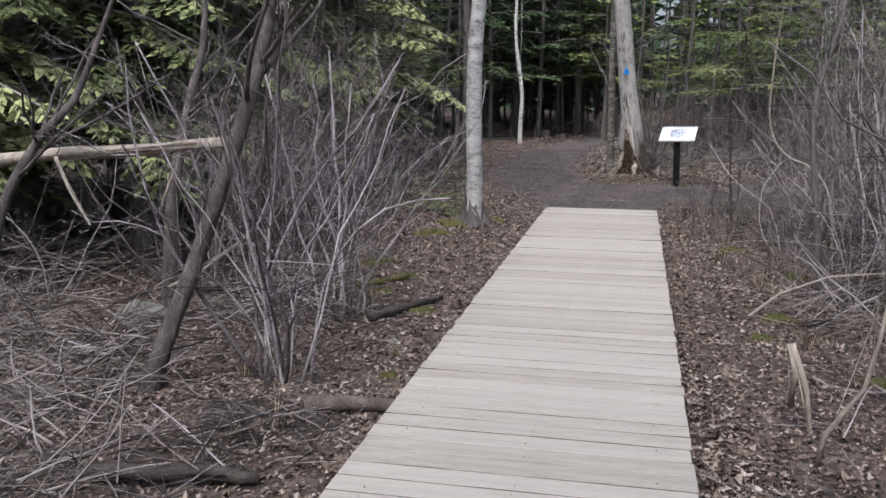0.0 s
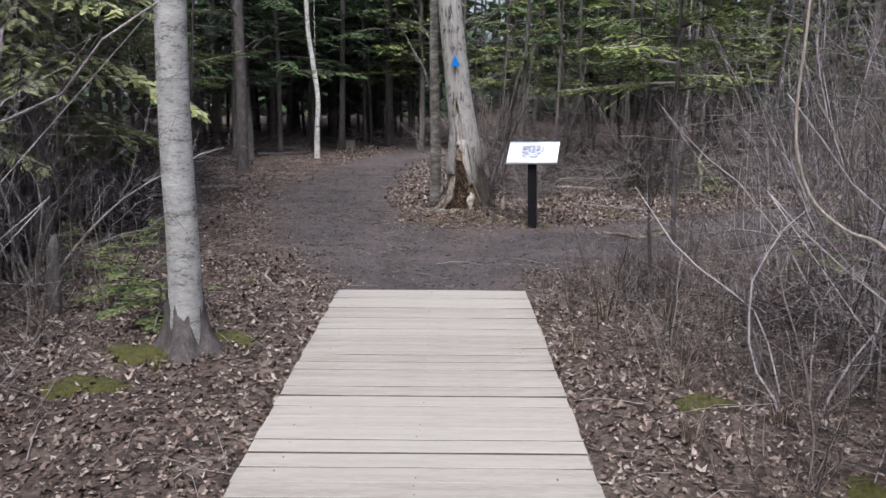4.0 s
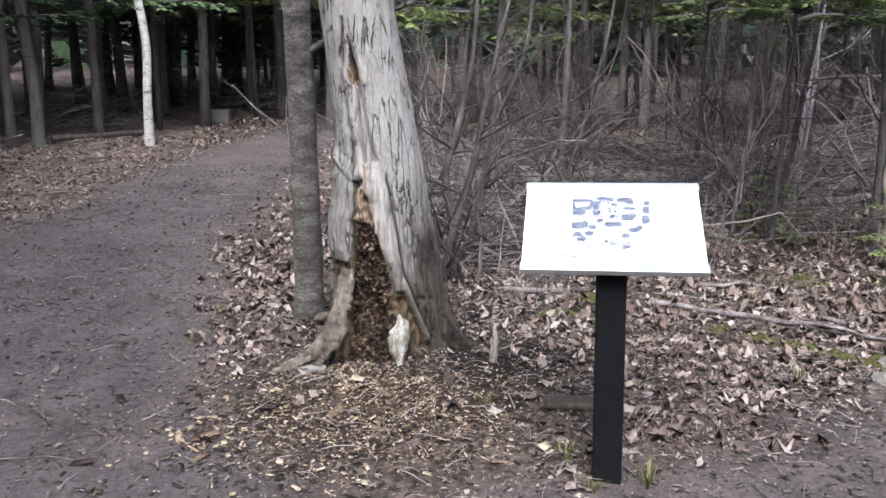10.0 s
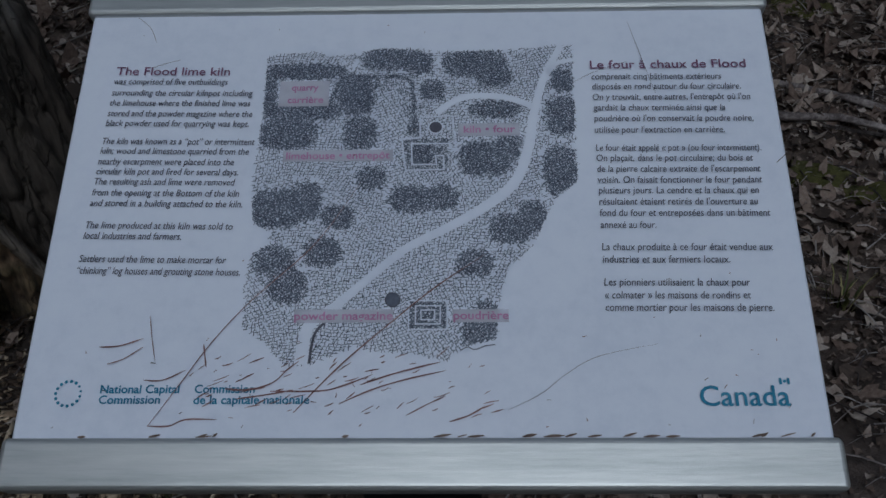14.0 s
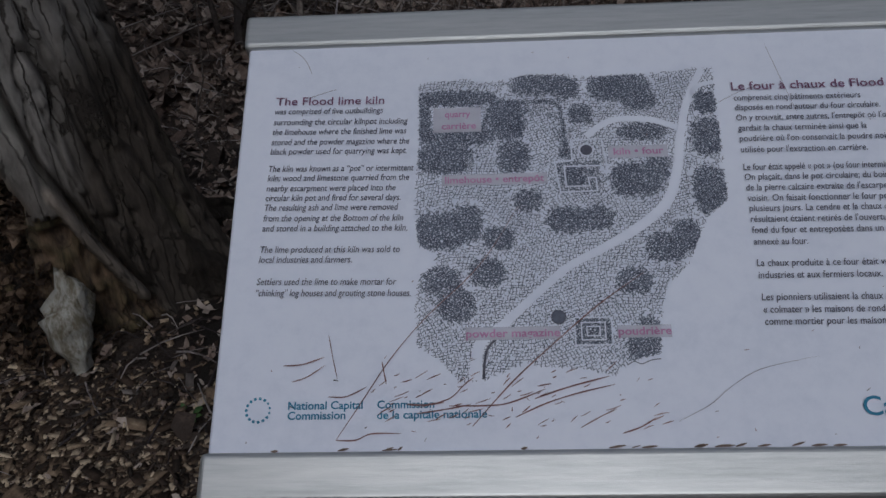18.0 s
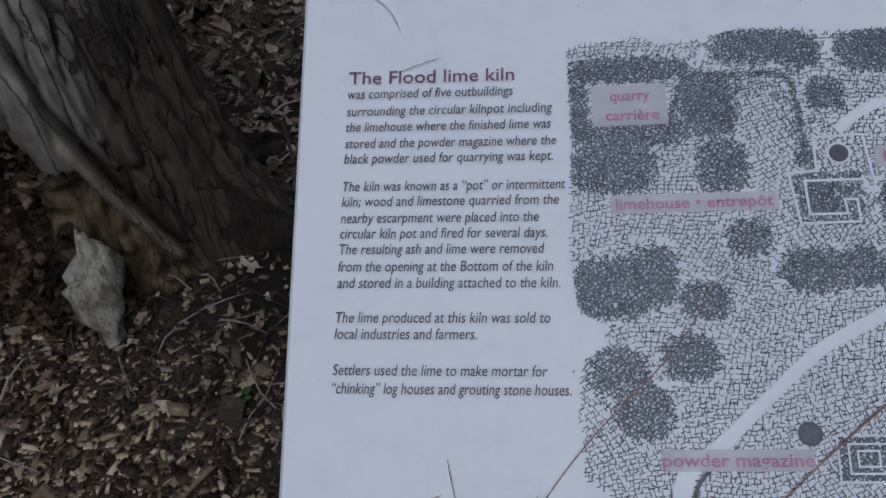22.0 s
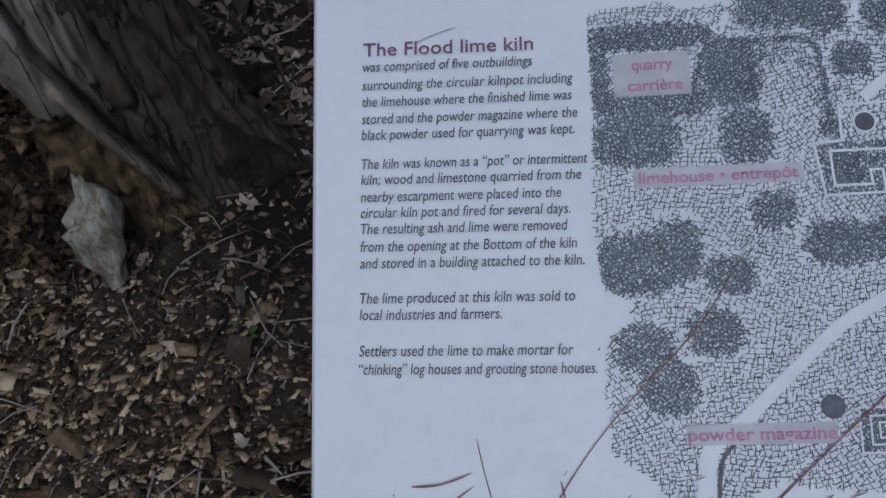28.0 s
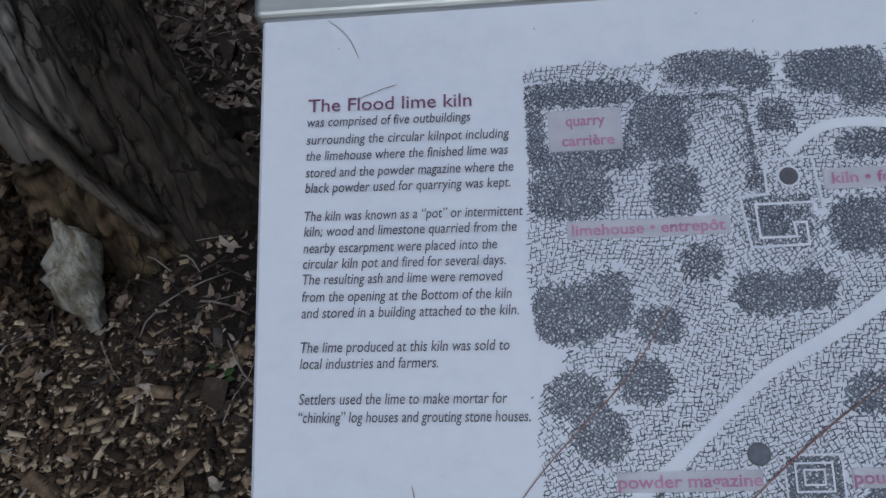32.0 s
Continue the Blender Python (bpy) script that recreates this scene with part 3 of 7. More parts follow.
QUARRY = [(0.229, 0.33), (0.241, 0.36), (0.248, 0.362), (0.297, 0.361), (0.304, 0.355), (0.308, 0.307), (0.3, 0.307), (0.293, 0.345), (0.27, 0.345), (0.263, 0.327)]


def inside(points, u, v):
    """Which of the places lie inside an outline."""
    hit = np.zeros(len(u), bool)
    for (u0, v0), (u1, v1) in zip(points, points[1:] + points[:1]):
        if v0 != v1:
            hit ^= ((v0 > v) != (v1 > v)) & (u < u0 + (v - v0) * (u1 - u0) / (v1 - v0))
    return hit


def ink_tone(u, v):
    """How densely the map is hatched: bushes, the quarry and the dark insides of the buildings."""
    wob_u, wob_v = u + 0.0016 * np.sin(v * 900 + 3 * np.sin(u * 500)), v + 0.0016 * np.sin(u * 800 + 2 * np.sin(v * 600))
    tone = np.zeros(len(u))
    for bu, bv, ru, rv in BUSHES:
        d = (np.abs((wob_u - bu) / ru) ** 2.7 + np.abs((wob_v - bv) / rv) ** 2.7) ** (1 / 2.7)
        low_side = 0.16 * np.clip((bv - v) / rv, -1, 1)
        tone = np.maximum(tone, np.clip((1.34 - d) / 0.5, 0, 1) * (0.8 + low_side))
    tone = np.maximum(tone, 0.35 * inside(QUARRY, wob_u, wob_v))
    for (u0, v0), (u1, v1) in zip(QUARRY[:5], QUARRY[1:6]):
        t = np.clip(((u - u0) * (u1 - u0) + (v - v0) * (v1 - v0)) / ((u1 - u0) ** 2 + (v1 - v0) ** 2), 0, 1)
        tone = np.maximum(tone, np.clip(1.2 - np.hypot(u - u0 - t * (u1 - u0), v - v0 - t * (v1 - v0)) / 0.0022, 0, 0.85))
    for u0, v0, u1, v1, deep in ((0.305, 0.271, 0.321, 0.290, 0.9), (0.298, 0.264, 0.336, 0.296, 0.4), (0.306, 0.123, 0.335, 0.145, 0.75), (0.172, 0.318, 0.24, 0.334, 0.4)):
        tone = np.maximum(tone, deep * ((u > u0) & (u < u1) & (v > v0) & (v < v1)))
    return tone


def pen_strokes(step_u, step_v, turn, width, seed, least, skip):
    """Short crossing pen strokes on a wavering net, kept where the tone asks for them."""
    r = np.random.default_rng(seed)
    gu, gv = np.meshgrid(np.arange(-0.19, 0.19, step_u), np.arange(-0.19, 0.19, step_v))
    gu = gu + (np.arange(gu.shape[0]) % 2)[:, None] * step_u * 0.5
    gu, gv = gu.ravel(), gv.ravel()
    sh = Shape()
    for across in (True, False):
        n = len(gu)
        pu, pv = gu + r.normal(0, step_u * 0.16, n), gv + r.normal(0, step_v * 0.16, n) + (0 if across else step_v * 0.5)
        swirl = turn + 0.3 * np.sin(pu * 42 + 1.3) + 0.3 * np.sin(pv * 37 + pu * 21)
        c, s = np.cos(turn), np.sin(turn)
        u = 0.31 + pu * c - pv * s + 0.004 * np.sin(pv * 60)
        v = 0.243 + pu * s + pv * c + 0.004 * np.sin(pu * 50 + 1)
        a = swirl + r.normal(0, 0.16, n) + (0 if across else 1.45)
        half = (step_u * 0.56 if across else step_v * 0.62) * r.uniform(0.7, 1.25, n)
        tone = ink_tone(u, v)
        keep = inside(MAP, u, v) & (r.random(n) > skip) & (r.random(n) < np.where(tone > least, np.clip(0.25 + tone, 0, 1), 0.0 if least > 0 else 1.0))
        u, v, a, half, tone = u[keep], v[keep], a[keep], half[keep], tone[keep]
        n = len(u)
        w = width * r.uniform(0.65, 1.25, n) * (1 + 0.35 * tone)
        du, dv = np.cos(a) * half, np.sin(a) * half
        bow = r.normal(0, 0.12, n)
        ends = np.stack([np.stack([u - du, v - dv], -1), np.stack([u - dv * bow, v + du * bow], -1), np.stack([u + du, v + dv], -1)], 1)
        side = np.stack([-np.sin(a), np.cos(a)], -1)[:, None] * (w[:, None] * np.array([0.8, 1.0, 0.35]))[..., None] / 2
        flat_v = np.concatenate([ends + side, ends - side], 1)
        sh.add(np.concatenate([flat_v, np.full((n, 6, 1), 0.0005 + seed * 0.00004 + 0.00002 * across)], -1).reshape(-1, 3), (np.arange(n)[:, None, None] * 6 + np.array([[3, 4, 1, 0], [4, 5, 2, 1]])).reshape(-1, 4))
    return sh


tagged(part("map_drawing", pen_strokes(0.0033, 0.0028, 0.12, 0.0007, 1, 0.0, 0.05), INK_MAP, panel, "pen-hatched black and white site map"), kind="stuff")
tagged(part("map_shading", pen_strokes(0.0029, 0.0026, 0.75, 0.00066, 2, 0.18, 0.08), INK_MAP, panel), kind="stuff")
tagged(part("map_dark_shading", pen_strokes(0.0025, 0.0022, -0.45, 0.0007, 3, 0.36, 0.06), INK_MAP, panel), kind="stuff")
ROAD = [(0.439, 0.393), (0.422, 0.357), (0.412, 0.321), (0.406, 0.287), (0.394, 0.254), (0.368, 0.23), (0.335, 0.21), (0.302, 0.192), (0.27, 0.164), (0.244, 0.14), (0.225, 0.124), (0.221, 0.093)]
for line, w in ((ROAD, (0.006, 0.0075, 0.009, 0.0095, 0.0075, 0.007, 0.0085, 0.011)), ([(0.411, 0.328), (0.385, 0.338), (0.35, 0.338), (0.326, 0.322)], (0.006, 0.0065)), ([(0.449, 0.377), (0.434, 0.373), (0.425, 0.363)], (0.004, 0.005))):
    part("map_road", ribbon(line, w, 0.0009), PANEL_WHITE, panel)
part("map_road_shade", ribbon([(0.243, 0.132), (0.231, 0.119), (0.2275, 0.094)], 0.0022, 0.00095), INK, panel)


def frame_lines(u0, v0, u1, v1, width, w):
    """A drawn square of one closed line."""
    d = width
    sh = Shape()
    sh.add([(u0, v0, w), (u1, v0, w), (u1, v1, w), (u0, v1, w), (u0 + d, v0 + d, w), (u1 - d, v0 + d, w), (u1 - d, v1 - d, w), (u0 + d, v1 - d, w)], [(k, (k + 1) % 4, (k + 1) % 4 + 4, k + 4) for k in range(4)])
    return sh


def disc(u, v, r, w, n=20):
    return flat([(u + r * math.cos(a), v + r * math.sin(a)) for a in np.linspace(0, 2 * np.pi, n, endpoint=False)], w)


def outline(points, width, w):
    """A drawn closed line with mitred corners, as one strip."""
    p = np.array(points[:-1])
    d0, d1 = p - np.roll(p, 1, 0), np.roll(p, -1, 0) - p
    d0, d1 = d0 / np.linalg.norm(d0, axis=1)[:, None], d1 / np.linalg.norm(d1, axis=1)[:, None]
    n0, n1 = np.stack([-d0[:, 1], d0[:, 0]], -1), np.stack([-d1[:, 1], d1[:, 0]], -1)
    mitre = n0 + n1
    mitre *= (width / 2 / np.maximum((mitre * n0).sum(1), 0.3))[:, None]
    n = len(p)
    sh = Shape()
    sh.add(np.concatenate([np.c_[p + mitre, np.full(n, w)], np.c_[p - mitre, np.full(n, w)]]), [(k, k + n, (k + 1) % n + n, (k + 1) % n) for k in range(n)])
    return sh


part("map_building_wall", outline([(0.296, 0.296), (0.312, 0.297), (0.312, 0.318), (0.34, 0.319), (0.3435, 0.286), (0.338, 0.286), (0.338, 0.291), (0.3045, 0.291), (0.3055, 0.2705), (0.3265, 0.2705), (0.3255, 0.279), (0.3325, 0.279), (0.333, 0.2655), (0.3, 0.265), (0.296, 0.296)], 0.0015, 0.00105), PANEL_WHITE, panel)
part("map_pit", disc(0.3255, 0.3075, 0.0068, 0.0011), PANEL_WHITE, panel)
part("map_pit", disc(0.3255, 0.3075, 0.0055, 0.0012), INK, panel)
for inset in (0.0005, 0.006, 0.0105):
    part("map_building_wall", frame_lines(0.304 + inset, 0.121 + inset * 0.8, 0.337 - inset, 0.147 - inset * 0.8, 0.0011, 0.0011), PANEL_WHITE, panel)
part("map_pit", disc(0.292, 0.147, 0.0065, 0.001), INK, panel)
part("map_pit", disc(0.292, 0.147, 0.0056, 0.0011), INK_MAP, panel)
for box in ((0.185, 0.33, 0.23, 0.357), (0.193, 0.274, 0.289, 0.2855), (0.345, 0.298, 0.399, 0.311), (0.213, 0.1275, 0.293, 0.139), (0.34, 0.1275, 0.385, 0.1385)):
    u0, v0, u1, v1 = box
    part("map_label_ground", flat([(u0, v0), (u1, v0), (u1, v1), (u0, v1)], 0.0013), LABEL_PINK, panel)


def lettering(body, u, v, width, size, mat, w=0.0016, shear=0.0, bold=0.0, name="text_line", tilt=0.0):
    """One line of print from its left end and baseline, set to its width."""
    cu = bpy.data.curves.new(name, "FONT")
    cu.body, cu.size, cu.resolution_u, cu.shear, cu.offset = body, size, 3, shear, bold
    tmp = new(name, cu)
    me = bpy.data.meshes.new_from_object(tmp.evaluated_get(bpy.context.evaluated_depsgraph_get()))
    bpy.data.objects.remove(tmp)
    bpy.data.curves.remove(cu)
    co = np.empty(len(me.vertices) * 3, np.float32)
    me.vertices.foreach_get("co", co)
    co = co.reshape(-1, 3)
    lo, hi = co[:, 0].min(), co[:, 0].max()
    co[:, 0] = (co[:, 0] - lo) * width / (hi - lo)
    co[:, 1] += v + tilt * co[:, 0]
    co[:, 0] += u - tilt * (co[:, 1] - v)
    co[:, 2] = w
    me.vertices.foreach_set("co", co.ravel())
    me.materials.clear()
    me.materials.append(mat)
    me.name = name
    return part(name, me, mat, panel)


ENGLISH = [("was comprised of five outbuildings", 0.104, 0.3556), ("surrounding the circular kilnpot including", 0.128, 0.3437), ("the limehouse where the finished lime was", 0.127, 0.333), ("stored and the powder magazine where the", 0.130, 0.322), ("black powder used for quarrying was kept.", 0.128, 0.3119),
           ("The kiln was known as a \u201cpot\u201d or intermittent", 0.135, 0.2936), ("kiln; wood and limestone quarried from the", 0.131, 0.2839), ("nearby escarpment were placed into the", 0.119, 0.2733), ("circular kiln pot and fired for several days.", 0.124, 0.2635), ("The resulting ash and lime were removed", 0.122, 0.2537), ("from the opening at the Bottom of the kiln", 0.127, 0.243), ("and stored in a building attached to the kiln.", 0.131, 0.233),
           ("The lime produced at this kiln was sold to", 0.125, 0.2122), ("local industries and farmers.", 0.083, 0.2025), ("Settlers used the lime to make mortar for", 0.123, 0.1815), ("\u201cchinking\u201d log houses and grouting stone houses.", 0.136, 0.171)]
FRENCH = [("comprenait cinq b\u00e2timents ext\u00e9rieurs", 0.115, 0.355), ("dispos\u00e9s en rond autour du four circulaire.", 0.131, 0.3445), ("On y trouvait, entre autres, l'entrep\u00f4t o\u00f9 l'on", 0.138, 0.3335), ("gardait la chaux termin\u00e9e ainsi que la", 0.115, 0.3225), ("poudri\u00e8re o\u00f9 l'on conservait la poudre noire,", 0.138, 0.3115), ("utilis\u00e9e pour l'extraction en carri\u00e8re.", 0.112, 0.300),
          ("Le four \u00e9tait appel\u00e9 \u00ab pot \u00bb (ou four intermittent).", 0.141, 0.282), ("On pla\u00e7ait, dans le pot circulaire; du bois et", 0.133, 0.272), ("de la pierre calcaire extraite de l'escarpement", 0.138, 0.2615), ("voisin. On faisait fonctionner le four pendant", 0.138, 0.251), ("plusieurs jours. La cendre et la chaux qui en", 0.134, 0.241), ("r\u00e9sultaient \u00e9taient retir\u00e9s de l'ouverture au", 0.132, 0.2305), ("fond du four et entrepos\u00e9es dans un b\u00e2timent", 0.141, 0.220), ("annex\u00e9 au four.", 0.046, 0.209),
          ("La chaux produite \u00e0 ce four \u00e9tait vendue aux", 0.139, 0.189), ("industries et aux fermiers locaux.", 0.103, 0.178), ("Les pionniers utilisaient la chaux pour", 0.117, 0.158), ("\u00ab colmater \u00bb les maisons de rondins et", 0.116, 0.147), ("comme mortier pour les maisons de pierre.", 0.133, 0.1365)]
lettering("The Flood lime kiln", 0.0338, 0.3656, 0.1045, 0.0125, INK_TITLE, bold=0.0001, tilt=-0.019)
lettering("Le four \u00e0 chaux de Flood", 0.464, 0.3665, 0.139, 0.0125, INK_TITLE, bold=0.00012)
for body, width, v in ENGLISH:
    lettering(body, 0.0303 + 0.016 * (v - 0.17), v, width, 0.0092, INK, shear=0.14, bold=0.00004, tilt=-0.019)
for body, width, v in FRENCH:
    lettering(body, 0.4622 + 0.011 * (v - 0.136), v, width, 0.0092, INK, shear=0.12, bold=0.00004, tilt=-0.006)
for body, u, v, width in (("National Capital", 0.066, 0.0708, 0.062), ("Commission", 0.066, 0.0625, 0.048), ("Commission", 0.140, 0.0708, 0.047), ("de la capitale nationale", 0.140, 0.0622, 0.090)):
    lettering(body, u, v, width, 0.0094, INK_TEAL, bold=0.00016)
lettering("Canada", 0.529, 0.060, 0.068, 0.0225, INK_TEAL, bold=0.0002)
for u0, u1 in ((0.5905, 0.5925), (0.5965, 0.5985)):
    part("flag_bar", flat([(u0, 0.0765), (u1, 0.0765), (u1, 0.0815), (u0, 0.0815)], 0.0014), INK_TEAL, panel)
part("flag_leaf", disc(0.5945, 0.079, 0.0013, 0.0014, 7), INK_TEAL, panel)
for k in range(15):
    a = k * 2 * np.pi / 15 + 0.2
    r = 0.0014 if k not in (0, 1, 14) else 0.0011
    part("logo_dot", disc(0.041 + 0.0098 * math.cos(a), 0.0705 + 0.0098 * math.sin(a), r, 0.0014, 6), INK_TEAL, panel)
for body, u, v, width in (("quarry", 0.196, 0.3465, 0.024), ("carri\u00e8re", 0.193, 0.3335, 0.032), ("limehouse \u2022 entrep\u00f4t", 0.196, 0.2765, 0.090), ("kiln \u2022 four", 0.350, 0.3015, 0.045), ("powder magazine", 0.2135, 0.130, 0.079), ("poudri\u00e8re", 0.341, 0.130, 0.044)):
    lettering(body, u, v, width, 0.0098, INK_PINK, bold=0.0002)
part("signature", ribbon([(0.346, 0.104), (0.352, 0.107), (0.358, 0.105), (0.366, 0.108), (0.374, 0.109)], 0.0007, 0.0014), INK, panel)

SCRATCHES = [([(0.06, 0.108), (0.076, 0.109), (0.094, 0.115)], 0.0014), ([(0.068, 0.094), (0.08, 0.098), (0.095, 0.108)], 0.001), ([(0.097, 0.134), (0.101, 0.115), (0.106, 0.096)], 0.0007), ([(0.107, 0.045), (0.123, 0.045), (0.136, 0.05), (0.16, 0.05)], 0.0013), ([(0.099, 0.081), (0.114, 0.081), (0.131, 0.089)], 0.0012),
             ([(0.175, 0.071), (0.199, 0.078), (0.211, 0.089), (0.22, 0.096)], 0.0011), ([(0.199, 0.072), (0.235, 0.072), (0.252, 0.075), (0.278, 0.085)], 0.0014), ([(0.164, 0.074), (0.177, 0.073), (0.195, 0.075)], 0.0018)]
SCRATCHES += [([(0.269, 0.077), (0.296, 0.086), (0.331, 0.095)], 0.0015), ([(0.253, 0.062), (0.278, 0.073), (0.304, 0.081), (0.335, 0.088)], 0.0013), ([(0.338, 0.048), (0.353, 0.053), (0.365, 0.06)], 0.0014), ([(0.143, 0.11), (0.147, 0.091)], 0.0012), ([(0.173, 0.066), (0.195, 0.069), (0.217, 0.073)], 0.0014), ([(0.305, 0.053), (0.322, 0.062), (0.335, 0.068)], 0.001)]
FINE = [([(0.107, 0.045), (0.128, 0.078), (0.151, 0.114), (0.179, 0.148), (0.227, 0.197), (0.262, 0.253)], 0.0009), ([(0.218, 0.055), (0.251, 0.091), (0.286, 0.123), (0.326, 0.157), (0.367, 0.186)], 0.0013), ([(0.383, 0.057), (0.409, 0.07), (0.427, 0.084), (0.454, 0.099), (0.501, 0.109)], 0.00035),
        ([(0.046, 0.429), (0.059, 0.417), (0.067, 0.4)], 0.0005), ([(0.065, 0.372), (0.081, 0.378), (0.092, 0.381)], 0.0005), ([(0.501, 0.417), (0.516, 0.355), (0.52, 0.34)], 0.0004), ([(0.616, 0.269), (0.628, 0.28)], 0.0008), ([(0.449, 0.353), (0.472, 0.365), (0.498, 0.374)], 0.0004)]
for group_of, mat in ((SCRATCHES + FINE[:2], SCRATCH), (FINE[2:], SCRATCH_DARK)):
    for line, w in group_of:
        part("scratch", ribbon(line, (w * 0.4, w, w * 0.7, w, w * 0.2), 0.0018), mat, panel)
for n in range(70):
    r = np.random.default_rng(900 + n)
    u, v = (r.uniform(0.03, 0.6), r.uniform(0.04, 0.12)) if n < 38 else (r.uniform(0.02, 0.61), r.uniform(0.05, 0.42))
    a, length = r.normal(0.5, 0.7), r.uniform(0.001, 0.0045 if n < 38 else 0.0025)
    part("scratch", ribbon([(u, v), (u + length * math.cos(a), v + length * math.sin(a))], (r.uniform(0.0004, 0.0011), 0.0003), 0.0018), SCRATCH if n % 3 else SCRATCH_DARK, panel)
for n in range(64):
    r = np.random.default_rng(1200 + n)
    u, v = r.uniform(0.14, 0.37), r.uniform(0.05, 0.1)
    a, length = r.normal(0.4, 0.22), r.uniform(0.003, 0.013)
    part("scratch", ribbon([(u, v), (u + length * 0.5 * math.cos(a), v + length * 0.5 * math.sin(a) + r.normal(0, 0.0004)), (u + length * math.cos(a), v + length * math.sin(a))], (0.0003, r.uniform(0.0006, 0.0013), 0.0003), 0.0019), SCRATCH, panel)
# dirt caught along the lower rail
for n in range(22):
    r = np.random.default_rng(300 + n)
    u = r.uniform(0.02, 0.61)
    part("leaf_crumb", ribbon([(u, 0.0365), (u + r.uniform(0.003, 0.014), 0.0365 + r.uniform(0, 0.003))], (0.0006, r.uniform(0.001, 0.0026), 0.0004), 0.002), LEAF, panel)

# ---- trees and shrubs: tools ----


def bent(p, d, length, segs, wander, lift, r):
    """A wandering line from p along d."""
    pts, p, d = [np.array(p, float)], np.array(p, float), np.array(d, float)
    d /= np.linalg.norm(d)
    for _ in range(segs):
        d = d + r.normal(0, wander, 3) + (0, 0, lift)
        d /= np.linalg.norm(d)
        p = p + d * length / segs
        pts.append(p)
    return np.array(pts)


def branching(sh, p, d, length, radius, r, level, counts, wander=0.13, lift=0.03, spread=0.95, shrink=0.52, thin=0.45):
    """A limb with its side limbs, down to twigs."""
    top = level == 0
    segs = 8 if top else (4 if level == 1 else (2 if level == 2 else 1))
    pts = bent(p, d, length, segs, wander, lift, r)
    sides = 6 if radius > 0.012 else (4 if radius > 0.006 else 3)
    sh.tube(pts, np.linspace(radius, radius * (0.35 if top else 0.3), segs + 1), sides)
    if level >= len(counts):
        return
    for k in range(counts[level]):
        s = r.uniform(0.22 if top else 0.15, 0.97) * segs
        j = min(int(s), segs - 1)
        q = pts[j] + (pts[j + 1] - pts[j]) * (s - j)
        axis = pts[j + 1] - pts[j]
        axis /= np.linalg.norm(axis)
        side = r.normal(0, 1, 3)
        side -= axis * (side @ axis)
        side /= np.linalg.norm(side) + 1e-9
        nd = axis * r.uniform(0.5, 1.0) + side * spread * r.uniform(0.6, 1.2)
        here = radius * (1 - 0.65 * s / segs)
        branching(sh, q, nd, length * shrink * r.uniform(0.5, 1.1) * (1.15 - 0.5 * s / segs), max(here * thin * r.uniform(0.8, 1.2), 0.0014), r, level + 1, counts, wander * 1.25, lift * 1.3, spread, shrink, thin)


def shrub(seed, at, stems, height, radius, counts, mat, label, lean=0.35, foot=0.25, group="leafless shrubs", name="shrub", wander=0.1):
    r = np.random.default_rng(seed)
    ob = thing(name, at, label, "shrub", group)
    for k in range(stems):
        sh = Shape()
        a = r.uniform(0, 2 * np.pi)
        out = np.array([math.cos(a), math.sin(a), 0])
        tilt = abs(r.normal(0, lean)) + 0.05
        p = out * r.uniform(0, foot) + (0, 0, -0.08)
        branching(sh, p, out * tilt + (0, 0, 1), height * r.uniform(0.55, 1.05), radius * r.uniform(0.55, 1.2), r, 0, counts, wander=wander)
        part("stem", sh, mat, ob)
    return ob


def diamonds(sh, p, d, up, length, width):
    """Many small pointed sprigs at once: from p along d, lying across up."""
    side = np.cross(d, up)
    side /= np.linalg.norm(side, axis=1)[:, None] + 1e-9
    a = p + d * (length * 0.45)[:, None]
    v = np.stack([p, a + side * width[:, None], p + d * length[:, None] , a - side * width[:, None]], 1)
    n = len(p)
    sh.add(v.reshape(-1, 3), np.arange(4 * n).reshape(n, 4))


def bough_sprigs(r, line, spread, sprig, gap, droop):
    """Places and ways of the sprigs of one flat bough along its line."""
    seg = np.diff(line, axis=0)
    length = np.linalg.norm(seg, axis=1).sum()
    n = max(4, int(length / gap))
    s = np.linspace(0.12, 1.0, n)
    t = s * (len(line) - 1)
    k = np.minimum(t.astype(int), len(line) - 2)
    base = line[k] + (line[k + 1] - line[k]) * (t - k)[:, None]
    axis = seg[k] / np.linalg.norm(seg[k], axis=1)[:, None]
    flat_side = np.cross(axis, [0, 0, 1.0])
    flat_side /= np.linalg.norm(flat_side, axis=1)[:, None] + 1e-9
    P, D = [], []
    for sgn in (-1, 1):
        reach = spread * length * (1.05 - s) * r.uniform(0.6, 1.2, n) + sprig * 0.8
        way = axis * 0.75 + sgn * flat_side + np.c_[r.normal(0, 0.12, n), r.normal(0, 0.12, n), r.normal(-droop, 0.15, n)]
        way /= np.linalg.norm(way, axis=1)[:, None]
        m = max(2, int(spread * length * 0.75 / (sprig * 0.55)))
        for j in range(m):
            q = (j + 0.3) / m
            keep = reach * q < reach - sprig * 0.2
            pos = base + way * (reach * q)[:, None] + np.c_[0 * s, 0 * s, -droop * 0.5 * (reach * q) ** 2]
            for turn in (-0.75, 0.0, 0.75):
                dd = way + np.cross(way, [0, 0, 1.0]) * (turn + r.normal(0, 0.15, n))[:, None] + r.normal(0, 0.14, (n, 3))
                dd /= np.linalg.norm(dd, axis=1)[:, None]
                P.append(pos[keep])
                D.append(dd[keep])
    return np.concatenate(P), np.concatenate(D)


